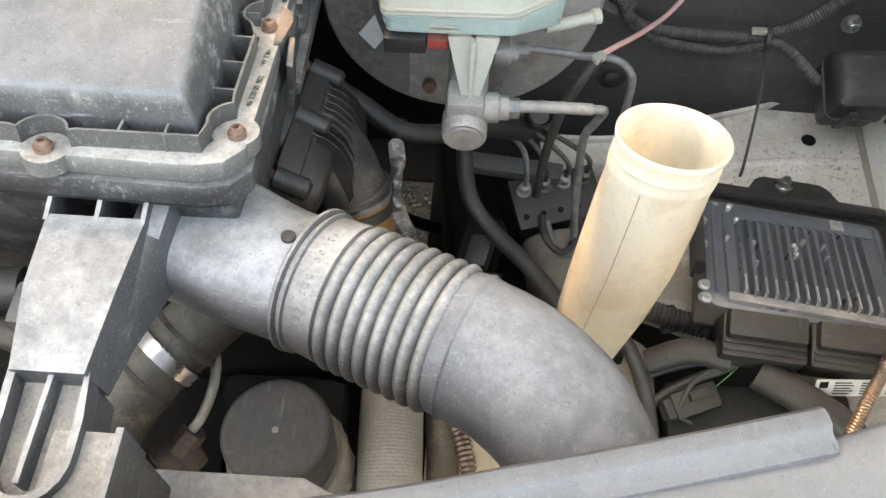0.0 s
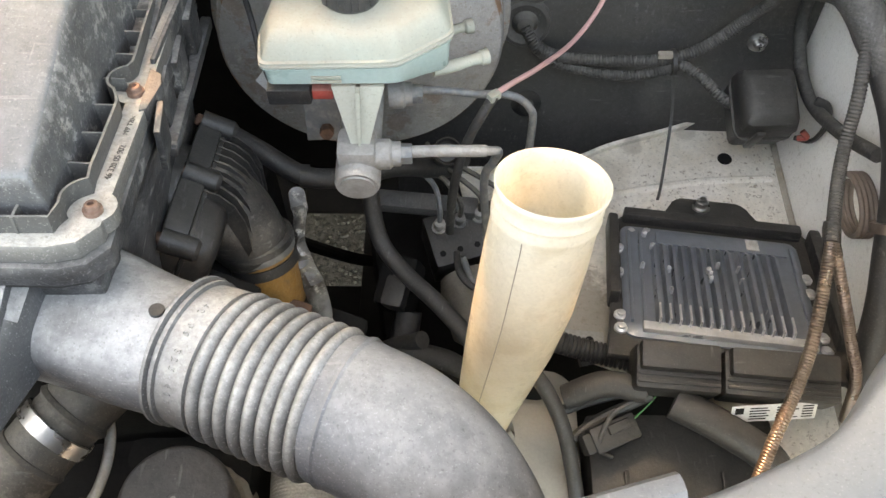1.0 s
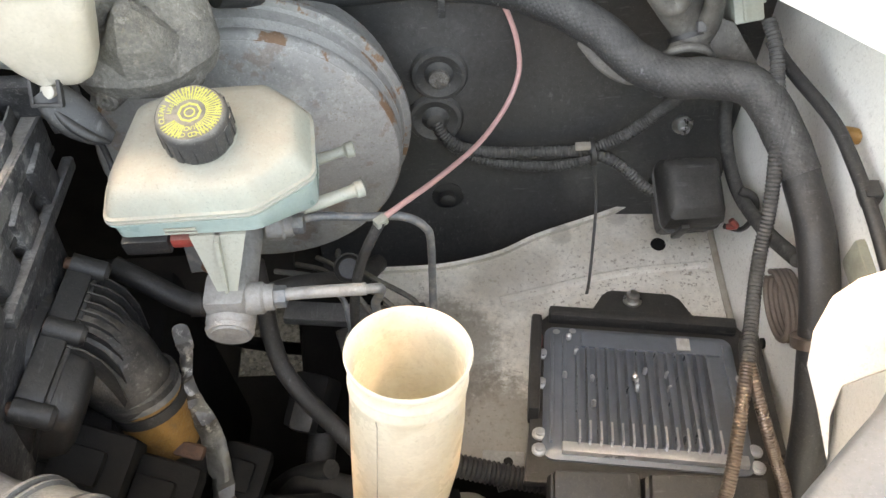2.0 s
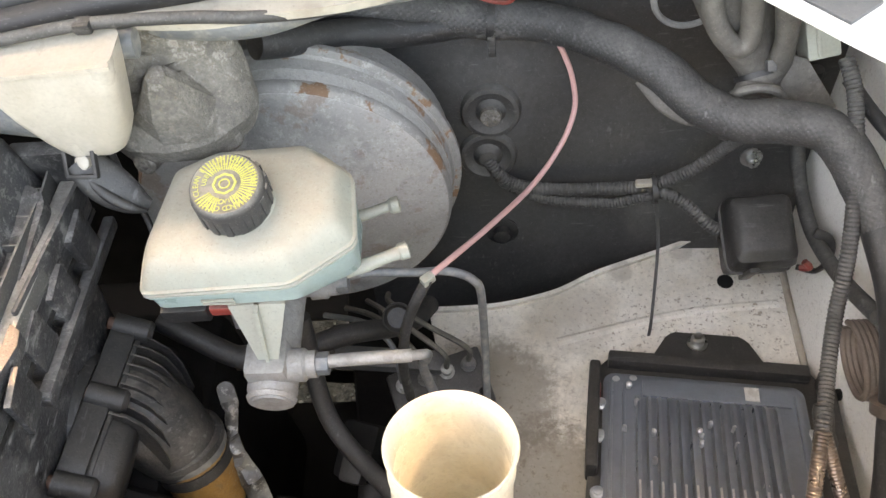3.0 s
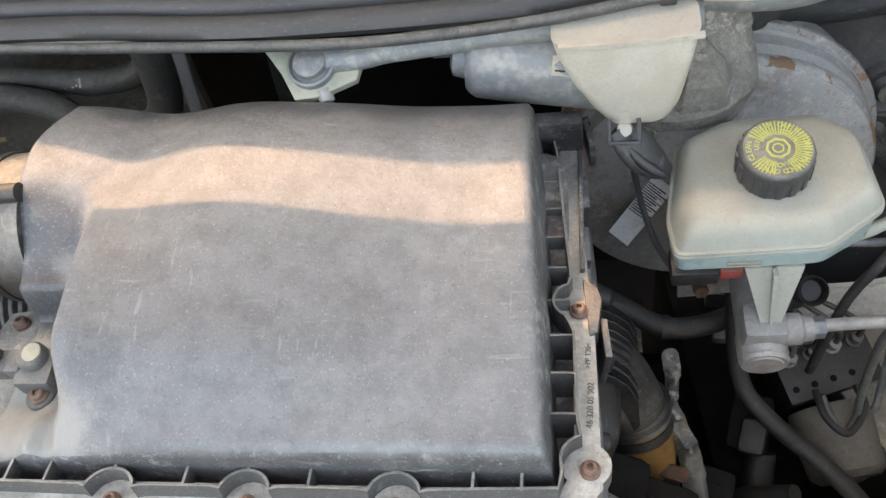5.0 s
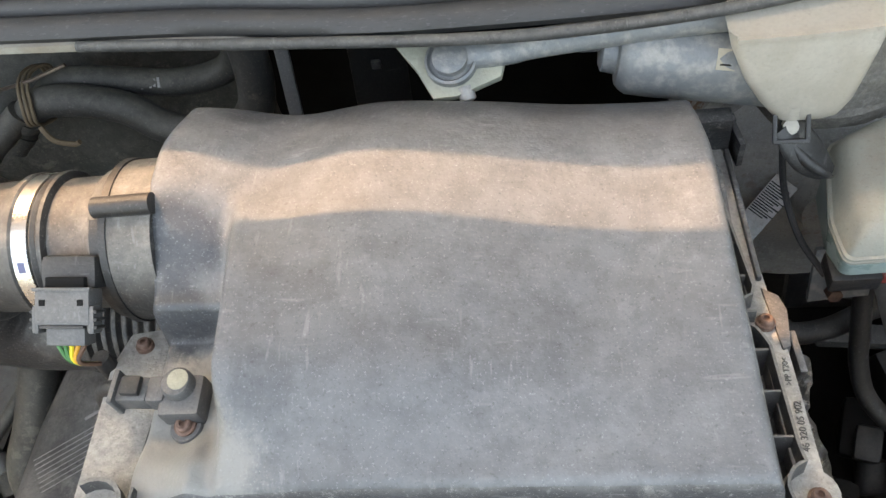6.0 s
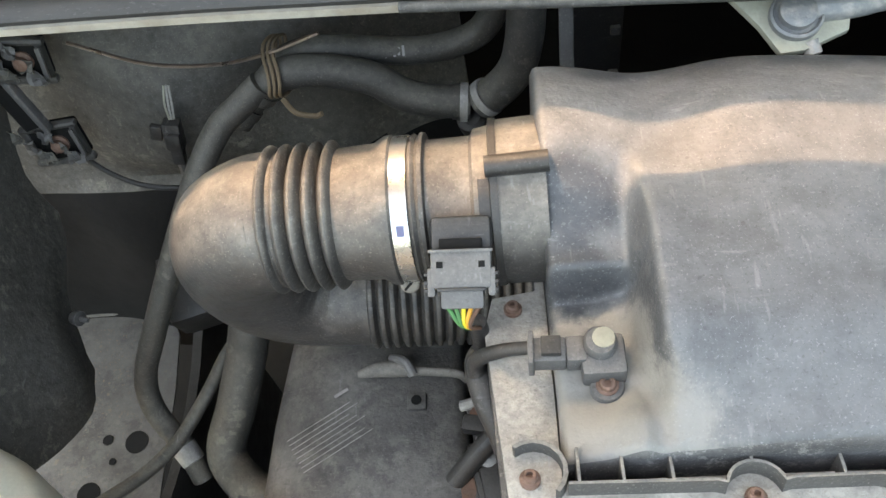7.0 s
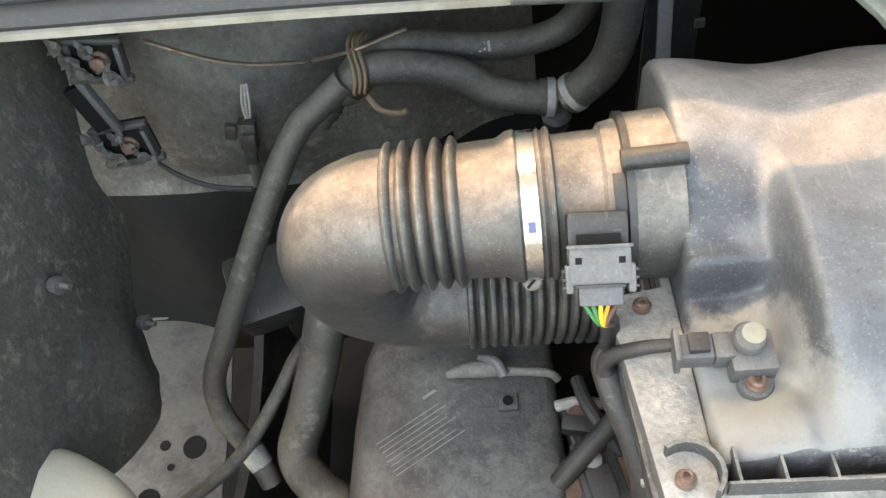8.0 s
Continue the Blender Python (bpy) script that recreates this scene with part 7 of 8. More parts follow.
    # the faceted hub on its front
    hub = [[Vector(v) for v in q] for q in (
        [(-0.064, 0.562, 1.100), (-0.040, 0.550, 1.094), (-0.010, 0.556, 1.098), (-0.004, 0.575, 1.110), (-0.020, 0.590, 1.128), (-0.050, 0.585, 1.124)],
        [(-0.048, 0.556, 1.124), (-0.038, 0.549, 1.122), (-0.016, 0.553, 1.120), (-0.012, 0.568, 1.126), (-0.022, 0.576, 1.134), (-0.044, 0.570, 1.134)],
        [(-0.036, 0.562, 1.145), (-0.034, 0.558, 1.144), (-0.027, 0.558, 1.143), (-0.024, 0.563, 1.145), (-0.027, 0.570, 1.147), (-0.034, 0.568, 1.147)])]
    part("hub", skin(bmesh.new(), hub), M_ROUGH, gb, "faceted cast hub", sharp=15)
    for x, y, z, s, d in ((-0.008, 0.568, 1.085, 0.020, (0.4, -0.8, 0.2)), (-0.060, 0.556, 1.078, 0.014, (-0.2, -0.9, 0.3)), (0.000, 0.602, 1.126, 0.013, (0.2, -0.3, 1)), (-0.052, 0.572, 1.142, 0.013, (0, -0.3, 1))):
        part("lug", lathe((x, y, z), d, [(-0.014, s * 0.62), (0.003, s * 0.58), (0.005, s * 0.45), (0.005, s * 0.25), (0.002, s * 0.22)], 14), M_ROUGH, gb)
    part("flap", skin(bmesh.new(), [[Vector((-0.070 + 0.076 * u, 0.572 + 0.030 * u * u, 1.158 - 0.020 * u + 0.003 * math.sin(u * 9))), Vector((-0.070 + 0.076 * u, 0.566 + 0.034 * u * u, 1.146 - 0.016 * u + 0.004 * math.sin(u * 11 + 1))), Vector((-0.070 + 0.076 * u, 0.572 + 0.034 * u * u, 1.143 - 0.016 * u)), Vector((-0.070 + 0.076 * u, 0.578 + 0.03 * u * u, 1.156 - 0.02 * u))] for u in np.linspace(0, 1, 14)]), M_ROUGH, gb)

    fu = thing("washer_funnel", (-0.075, 0.545, 1.11), "dirty white plastic water drain funnel", "funnel")
    def fr(z, x0, x1, y0, y1, r):
        return [Vector((x, y - 0.009, z)) for x, y in rounded_at((x0 + x1) / 2, (y0 + y1) / 2, x1 - x0, y1 - y0, r)]
    rings = [fr(1.184, -0.117, -0.034, 0.541, 0.572, 0.008), fr(1.172, -0.114, -0.036, 0.539, 0.570, 0.008), fr(1.150, -0.105, -0.040, 0.536, 0.566, 0.009), fr(1.133, -0.095, -0.0435, 0.534, 0.562, 0.010), fr(1.124, -0.088, -0.048, 0.534, 0.560, 0.009), fr(1.120, -0.082, -0.053, 0.536, 0.556, 0.008)]
    part("body", skin(bmesh.new(), rings), M_FUNNEL, fu, sharp=50)
    part("lip", strip([(-0.113, 0.5315, 1.181), (-0.075, 0.5305, 1.182), (-0.033, 0.5315, 1.183)], 0.003, (0, 0, 1), 0.003), M_FUNNEL, fu)
    part("spout", lathe((-0.076, 0.535, 1.126), (0.02, -0.3, -1), [(-0.004, 0.012), (0.003, 0.010), (0.006, 0.0095), (0.008, 0.006)], 22), M_FUNNEL, fu)
    rb = part("drain_valve", tube([(-0.079, 0.527, 1.118, 0.0095), (-0.072, 0.522, 1.108, 0.0125), (-0.064, 0.519, 1.098, 0.0125), (-0.055, 0.517, 1.089, 0.009), (-0.048, 0.517, 1.083, 0.004)], seg=16, flat=0.35), M_CONN, fu, "black rubber drain valve")
    part("fold", tube([(-0.077, 0.519, 1.111, 0.002), (-0.067, 0.513, 1.100, 0.0035), (-0.056, 0.510, 1.091, 0.003), (-0.049, 0.512, 1.084, 0.0012)], seg=12), M_CONN, rb)
    mv = basis((-0.0765, 0.5225, 1.1195), (1, 0.1, -0.1), (-0.1, -0.75, 0.65))
    for x, y, sx, sy in ((0, 0.008, 0.020, 0.0025), (0, -0.008, 0.020, 0.0025), (-0.009, 0, 0.0025, 0.016), (0.009, 0, 0.0025, 0.016)):
        part("clip_bar", block(mv @ Matrix.Translation((x, y, 0)), sx, sy, 0.004, 0.0006), M_CONN, rb)
    part("pin", lathe(mv @ Vector((0, 0, -0.004)), mv.to_3x3() @ Vector((0, 0, 1)), [(-0.002, 0.0050), (0.003, 0.0045), (0.004, 0.002)], 14), M_FUNNEL, rb, "white spout end")
    wr = thing("thin_wire", (-0.06, 0.51, 1.03), "thin black wire hanging beside the booster", "wire")
    part("wire", tube([(-0.073, 0.548, 1.10), (-0.071, 0.540, 1.076), (-0.066, 0.530, 1.045), (-0.058, 0.505, 1.028), (-0.046, 0.48, 1.022)], 0.0022, 8), M_RUBBER, wr)
    sr = thing("support_strut", (-0.395, 0.61, 0.95), "thin dark steel strut behind the filter box", "strut")
    part("bar", block(basis((-0.397, 0.615, 1.08), (1, 0, 0), (0.02, 0.35, 1)), 0.010, 0.004, 0.30, 0.001), M_GREYPL, sr)
    pl = thing("bracket_plate", (-0.385, 0.68, 0.95), "dark perforated steel plate in the recess", "bracket")
    part("plate", block(basis((-0.372, 0.70, 0.80), (1, 0.2, 0), (0.05, 0.2, 1)), 0.05, 0.003, 0.71, 0.001), M_DARK, pl)
    for k in range(3):
        part("tab", block(basis((-0.352, 0.692, 0.98 + 0.05 * k)), 0.008, 0.004, 0.008, 0.001), M_GREYPL, pl)
    # cable along the lip with clips
    lc = thing("lip_cable", (-0.05, 0.565, 1.18), "grey rubber bead cable along the scuttle lip", "cable")
    part("cable", tube([(-0.50, 0.577, 1.179), (-0.36, 0.562, 1.180), (-0.25, 0.5515, 1.181), (-0.176, 0.549, 1.184), (-0.110, 0.550, 1.189), (-0.051, 0.559, 1.190), (0.00, 0.568, 1.182), (0.035, 0.576, 1.172), (0.075, 0.592, 1.160), (0.12, 0.612, 1.155)], 0.0036, 12), M_LOOM, lc)
    for x, y in ((-0.051, 0.558),):
        part("clip", block(basis((x, y, 1.190)), 0.010, 0.009, 0.007, 0.002), M_DARK, lc)
    gl = thing("grey_cable", (0.07, 0.61, 1.14), "pale grey sheathed cable under the scuttle", "cable")
    part("cable", tube([(-0.045, 0.592, 1.160), (0.023, 0.594, 1.152), (0.072, 0.604, 1.157), (0.119, 0.620, 1.150), (0.18, 0.65, 1.14)], 0.009, 14), M_ZINC, gl)
    rw = thing("red_wire", (0.15, 0.70, 1.06), "thin red wire behind the harness", "wire")
    part("wire", tube([(0.150, 0.704, 1.066), (0.166, 0.698, 1.064), (0.178, 0.692, 1.071), (0.19, 0.70, 1.09)], 0.0018, 8), M_RED, rw)


build_wiper()


# ---- air flow meter, intake pipe and the lid's sensor ----
def build_pipe():
    ip = thing("intake_pipe", (-0.57, 0.46, 0.95), "dusty black rubber intake pipe bent into a hook", "intake pipe")
    c = lambda x: Vector((x, 0.459, 1.1355))
    axl = Vector((-1, 0, 0))
    part("meter_tube", lathe(c(-0.458), axl, [(0, 0.0392), (0.002, 0.0410), (0.004, 0.0385), (0.034, 0.0382), (0.036, 0.0395)], 48), M_PIPE, ip, "air flow meter tube")
    part("cuff", lathe(c(-0.486), axl, [(0, 0.0395), (0.001, 0.0425), (0.003, 0.043), (0.005, 0.0408), (0.007, 0.0425), (0.009, 0.0408), (0.010, 0.040)], 48), M_PIPE, ip)
    cl = part("clamp", lathe(c(-0.4955), axl, [(0, 0.0405), (0, 0.0420), (0.009, 0.0420), (0.009, 0.0405)], 48), M_STEEL, ip, "bright steel worm clamp")
    part("ink_mark", block(basis((-0.5000, 0.4266, 1.1618), (1, 0, 0), (0, -0.776, 0.63)), 0.004, 0.006, 0.0006, 0), M_BLUE, cl)
    part("screw_box", lathe((-0.5025, 0.4245, 1.1125), (0.1, -0.7, 0.7), [(-0.006, 0.0056), (0.004, 0.0056), (0.005, 0.0045), (0.0052, 0.0012)], 18), M_SANDCAST, cl, "clamp screw")
    part("screw_slot", block(basis((-0.5019, 0.4207, 1.1163), (0.7, 0.5, 0.5), (0.1, -0.7, 0.7)), 0.009, 0.0014, 0.001, 0), M_INK_HOLE, cl)
    part("sleeve", lathe(c(-0.504), axl, [(0, 0.041), (0.002, 0.043), (0.006, 0.0425), (0.012, 0.0390), (0.032, 0.0382), (0.036, 0.037)], 48), M_PIPE, ip)
    prof = []
    for k in range(5 * 8 + 1):
        u = k / 8
        prof.append((0.0445 * u / 5, 0.0362 + 0.0070 * abs(math.sin(math.pi * u)) ** 1.1))
    part("bellows", lathe(c(-0.536), axl, prof, 48), M_PIPE, ip, "five-fold bellows")
    bend = [(-0.566, 0.459, 1.1355, 0.0365), (-0.572, 0.459, 1.1355, 0.0388), (-0.578, 0.459, 1.135, 0.0400), (-0.588, 0.460, 1.132, 0.0405), (-0.606, 0.464, 1.117, 0.0405), (-0.617, 0.469, 1.090, 0.0400), (-0.617, 0.474, 1.058, 0.0395), (-0.608, 0.479, 1.030, 0.0392), (-0.588, 0.483, 1.010, 0.039), (-0.560, 0.485, 1.002, 0.039), (-0.545, 0.485, 1.000, 0.039)]
    elbow = tube(bend, seg=56, n=14)
    hub = Vector((-0.575, 0.45, 1.085))
    for v in elbow.verts:
        # wrinkles where the rubber is folded at the inner bend
        k = smooth((v.co - hub).length, 0.062, 0.034)
        v.co += (v.co - hub).normalized() * k * 0.0045 * noise.noise(v.co * 130)
    part("elbow", elbow, M_PIPE, ip, "tight rubber elbow, wrinkled inside the bend", sharp=70)
    part("bellows", bellows([(-0.550, 0.485, 1.000), (-0.50, 0.486, 0.996), (-0.46, 0.487, 0.990), (-0.40, 0.489, 0.98)], 0.0415, 0.0040, 0.0076, 44, shape=2.5), M_ELBOWD, ip, "glossy black lower bellows")
    # meter flange and plug
    fl = thing("air_flow_meter", (-0.468, 0.42, 1.15), "grey air flow meter plug with coloured wires", "sensor")
    part("strap", strip([Vector((-0.4575, 0.459 + 0.0432 * math.cos(a), 1.1355 + 0.0432 * math.sin(a))) for a in np.linspace(1.9, 3.6, 9)], 0.007, (1, 0, 0), 0.003, n=2), M_DARK, fl, "black holding strap")
    mm = basis((-0.4685, 0.404, 1.157), (1, -0.05, 0), (0.0, -0.55, 0.83)) @ Matrix.Scale(0.82, 4)
    part("base", block(mm @ Matrix.Translation((0, 0.022, -0.014)), 0.038, 0.022, 0.030, 0.004), M_DARK, fl)
    part("slot", block(mm @ Matrix.Translation((0, 0.014, 0.0)), 0.027, 0.010, 0.010, 0.001), M_INK_HOLE, fl)
    plug = part("plug", block(mm, 0.038, 0.024, 0.018, 0.003), M_GREYPL, fl, "grey plastic plug")
    for x in (-0.013, 0.013):
        part("recess", block(mm @ Matrix.Translation((x, 0.003, 0.009)), 0.004, 0.004, 0.001, 0), M_INK_HOLE, plug)
        part("wing", block(mm @ Matrix.Translation((x * 1.45, -0.008, 0.002)), 0.005, 0.018, 0.012, 0.002), M_GREYPL, plug)
        for k in range(3):
            part("grip", block(mm @ Matrix.Translation((x * 1.68, -0.013 + 0.005 * k, 0.002)), 0.0025, 0.002, 0.011, 0.0005), M_DARK, plug)
    part("collar", block(mm @ Matrix.Translation((0, -0.018, -0.002)), 0.027, 0.014, 0.014, 0.002), M_GREYPL, plug)
    part("cross_bar", block(mm @ Matrix.Translation((0, 0.0115, 0.008)), 0.040, 0.0022, 0.004, 0.0006), M_GREYPL, plug)
    part("front_bar", block(mm @ Matrix.Translation((0, -0.0125, 0.0075)), 0.030, 0.0020, 0.004, 0.0006), M_DARK, plug)
    for k, mat in enumerate((M_GREEN, M_GREEN, M_YWIRE, M_OWIRE, M_RUST)):
        a = mm @ Vector((-0.010 + 0.005 * k, -0.024, -0.002))
        part("wire", tube([a, a + Vector((0.003 * (2 - k), -0.007, -0.008)), Vector((-0.465 + 0.001 * k, 0.388, 1.120))], 0.0012, 8, 5), mat, fl, "coloured wire")
    lm = thing("taped_loom", (-0.45, 0.34, 1.05), "black taped wiring loom beside the filter box", "cable")
    part("loom", tube([(-0.464, 0.390, 1.124, 0.005), (-0.463, 0.387, 1.100, 0.006), (-0.467, 0.379, 1.094, 0.0075), (-0.463, 0.362, 1.088, 0.0085), (-0.455, 0.345, 1.072, 0.009), (-0.449, 0.326, 1.045, 0.009), (-0.448, 0.31, 1.00, 0.008)], seg=16), M_RUBBER, lm)
    part("branch", tube([(-0.436, 0.3655, 1.139, 0.0034), (-0.452, 0.370, 1.128, 0.0038), (-0.466, 0.375, 1.108, 0.0048), (-0.467, 0.372, 1.092, 0.006)], seg=14), M_RUBBER, lm)
    part("clip", block(basis((-0.447, 0.327, 1.056), (1, 0.2, 0)), 0.014, 0.010, 0.008, 0.002), M_CAST, lm, "pale clip")
    se = thing("lid_sensor", (-0.403, 0.355, 1.125), "black pressure sensor screwed into the lid", "sensor")
    part("plug", block(basis((-0.428, 0.3605, 1.141), (1, -0.04, 0.02)), 0.018, 0.0135, 0.012, 0.002), M_GREYPL, se, "black plug")
    part("plug_lock", block(basis((-0.4265, 0.3605, 1.150), (1, -0.04, 0.02)), 0.010, 0.010, 0.004, 0.001), M_DARK, se)
    part("plug_rib", block(basis((-0.4365, 0.361, 1.142), (1, -0.04, 0.02)), 0.003, 0.018, 0.016, 0.001), M_GREYPL, se)
    part("neck", block(basis((-0.4145, 0.360, 1.141)), 0.010, 0.014, 0.013, 0.002), M_GREYPL, se)
    part("body", block(basis((-0.4015, 0.357, 1.138)), 0.022, 0.022, 0.016, 0.003), M_GREYPL, se)
    part("dome", lathe((-0.4025, 0.3615, 1.144), (0, -0.05, 1), [(0, 0.0083), (0.006, 0.0083), (0.008, 0.007), (0.0085, 0.002)], 26), M_GREYPL, se, "grey domed top")
    part("mark", lathe((-0.4010, 0.3620, 1.1526), (0, -0.05, 1), [(0, 0.0055), (0.0004, 0.0055), (0.0004, 0.001)], 20), M_OLIVE, se, "pale green paint dot")
    part("ear", lathe((-0.4005, 0.3445, 1.131), (0, 0, 1), [(-0.004, 0.0085), (0.003, 0.0085), (0.004, 0.0078), (0.004, 0.003)], 24), M_GREYPL, se)
    screw(se, Vector((-0.4005, 0.3445, 1.1355)), (0, 0, 1), 0.0044)


build_pipe()


# ---- engine cover and hoses on the far side ----
def build_far():
    ec = thing("engine_cover", (-0.57, 0.40, 0.80), "dusty black plastic cover with a worn label", "engine cover")
    rows_ = []
    for y, x0, x1, z in ((0.20, -0.665, -0.486, 0.900), (0.30, -0.655, -0.486, 0.915), (0.36, -0.650, -0.487, 0.923), (0.44, -0.645, -0.490, 0.922), (0.50, -0.640, -0.492, 0.915), (0.53, -0.632, -0.494, 0.905), (0.54, -0.628, -0.496, 0.88)):
        rows_.append([Vector(q) for q in ((x0 - 0.035, y, 0.72), (x0 - 0.012, y, z - 0.06), (x0 + 0.004, y, z - 0.018), (x0 + 0.016, y, z - 0.010), ((x0 + x1) / 2, y, z), (x1 - 0.010, y, z + 0.002), (x1 - 0.003, y, z - 0.002), (x1, y, z - 0.010), (x1 + 0.004, y, 0.72))])
    cov = part("shell", skin(bmesh.new(), rows_), M_COVER, ec, sharp=40)
    part("front_step", skin(bmesh.new(), [[Vector((-0.660 + 0.165 * u, y, 0.9245 + dz + 0.02 * smooth(u, 0.5, 0.1) * k)) for y, dz, k in ((0.30, -0.01, 0.3), (0.365 - 0.03 * u, -0.002, 0.0), (0.34 - 0.03 * u, 0.012, 0.2), (0.30, 0.016, 0.3))] for u in np.linspace(0, 1, 12)]), M_COVER, ec)
    bs = part("boss", block(basis((-0.527, 0.429, 0.924), (1, 0.0, 0)), 0.015, 0.014, 0.007, 0.002), M_COVER, ec, "square boss with a hole")
    part("hole", lathe((-0.527, 0.429, 0.9285), (0, 0, 1), [(0, 0.004), (0.0006, 0.004), (0.0006, 0.003)], 14), M_INK_HOLE, bs)
    ml = basis((-0.592, 0.412, 0.9225), (0.86, 0.50, 0.04), (-0.06, 0.0, 1))
    for k in range(8):
        w = 0.060 - 0.005 * (k % 3)
        part("print_bar", slab([(-0.034, -0.018 + 0.0042 * k), (-0.034 + w, -0.018 + 0.0042 * k), (-0.034 + w, -0.0174 + 0.0042 * k), (-0.034, -0.0174 + 0.0042 * k)], ml, 0.0, 0.0004, 0), M_CAST, cov)
    part("print_block", slab([(0.013, 0.021), (0.025, 0.021), (0.025, 0.0235), (0.013, 0.0235)], ml, 0.0, 0.0004, 0), M_CAST, cov)
    lt = thing("taped_wires", (-0.533, 0.45, 0.928), "grey taped wire ends lying on the cover", "wire")
    part("wire", tube([(-0.572, 0.452, 0.930, 0.003), (-0.556, 0.453, 0.934, 0.006), (-0.540, 0.452, 0.935, 0.0065), (-0.524, 0.450, 0.934, 0.004), (-0.496, 0.447, 0.932, 0.0035), (-0.488, 0.444, 0.925, 0.003)], seg=12, flat=0.6), M_BOOT, lt)
    part("knot", tube([(-0.545, 0.462, 0.935), (-0.534, 0.455, 0.943), (-0.528, 0.446, 0.937)], 0.004, 10), M_GREYPL, lt)
    # gap between cover and box
    for at, s, mat in (((-0.468, 0.36, 0.93), (0.03, 0.05, 0.06), M_DARK), ((-0.475, 0.41, 0.90), (0.025, 0.04, 0.06), M_DARK), ((-0.462, 0.325, 0.90), (0.05, 0.05, 0.05), M_DARK)):
        cn = thing("injector_plug", (at[0], at[1], at[2] - s[2] / 2), "dark plug connector between cover and filter box", "connector", "dark plugs")
        part("body", block(basis(at, (1, 0.2, 0)), *s, 0.004), mat, cn)
        part("latch", block(basis((at[0], at[1] - 0.008, at[2] + s[2] / 2), (1, 0.2, 0)), s[0] * 0.6, s[1] * 0.5, 0.012, 0.003), mat, cn)
        part("pin", lathe((at[0] - 0.004, at[1] + 0.008, at[2] + s[2] / 2), (0, 0, 1), [(0, 0.006), (0.006, 0.006), (0.007, 0.003)], 14), M_CAST, cn)
    inj = thing("injector_rail", (-0.472, 0.37, 0.90), "black plastic injector wiring rail with a bolt", "rail")
    part("rail", block(basis((-0.472, 0.372, 0.935), (0.1, 1, 0), (0.1, 0, 1)), 0.075, 0.020, 0.022, 0.003), M_DARK, inj)
    for k in range(3):
        part("clip", block(basis((-0.469 - 0.004 * k, 0.345 + 0.026 * k, 0.951), (0.2, 1, 0.1 * k)), 0.012, 0.026, 0.012, 0.002), M_DARK, inj)
    part("bolt", lathe((-0.478, 0.338, 0.952), (0, -0.2, 1), [(-0.01, 0.008), (0.0, 0.008), (0.001, 0.0055), (0.006, 0.0055), (0.007, 0.002)], 16), M_CAST, inj, "dull bolt")
    part("stud", lathe((-0.478, 0.405, 0.950), (0, -0.2, 1), [(-0.01, 0.007), (0.004, 0.007), (0.005, 0.003)], 14), M_RUST, inj, "rusty stud")
    part("pipe", tube([(-0.492, 0.418, 0.938), (-0.476, 0.418, 0.944), (-0.456, 0.414, 0.944)], 0.0042, 10), M_CAST, inj, "grey steel pipe")
    part("lead", tube([(-0.476, 0.430, 0.955), (-0.472, 0.410, 0.962), (-0.462, 0.388, 0.962), (-0.452, 0.370, 0.95)], 0.005, 10), M_RUBBER, inj)
    rb = thing("rusty_bracket", (-0.46, 0.34, 0.90), "rust-brown steel bracket beside the cover", "bracket")
    part("plate", slab([(-0.03, -0.02), (0.03, -0.012), (0.026, 0.016), (0.0, 0.020), (-0.03, 0.004)], basis((-0.462, 0.352, 0.955), (1, 0.1, 0), (0, -0.2, 1)), -0.004, 0.0, 0.001), M_RUST, rb)
    hh = thing("flat_hose", (-0.47, 0.36, 0.93), "ribbed black hose in the gap beside the cover", "hose")
    part("hose", tube([(-0.495, 0.358, 0.955), (-0.475, 0.372, 0.975), (-0.455, 0.388, 0.985)], 0.010, 14, flat=0.7), M_RUBBER, hh)

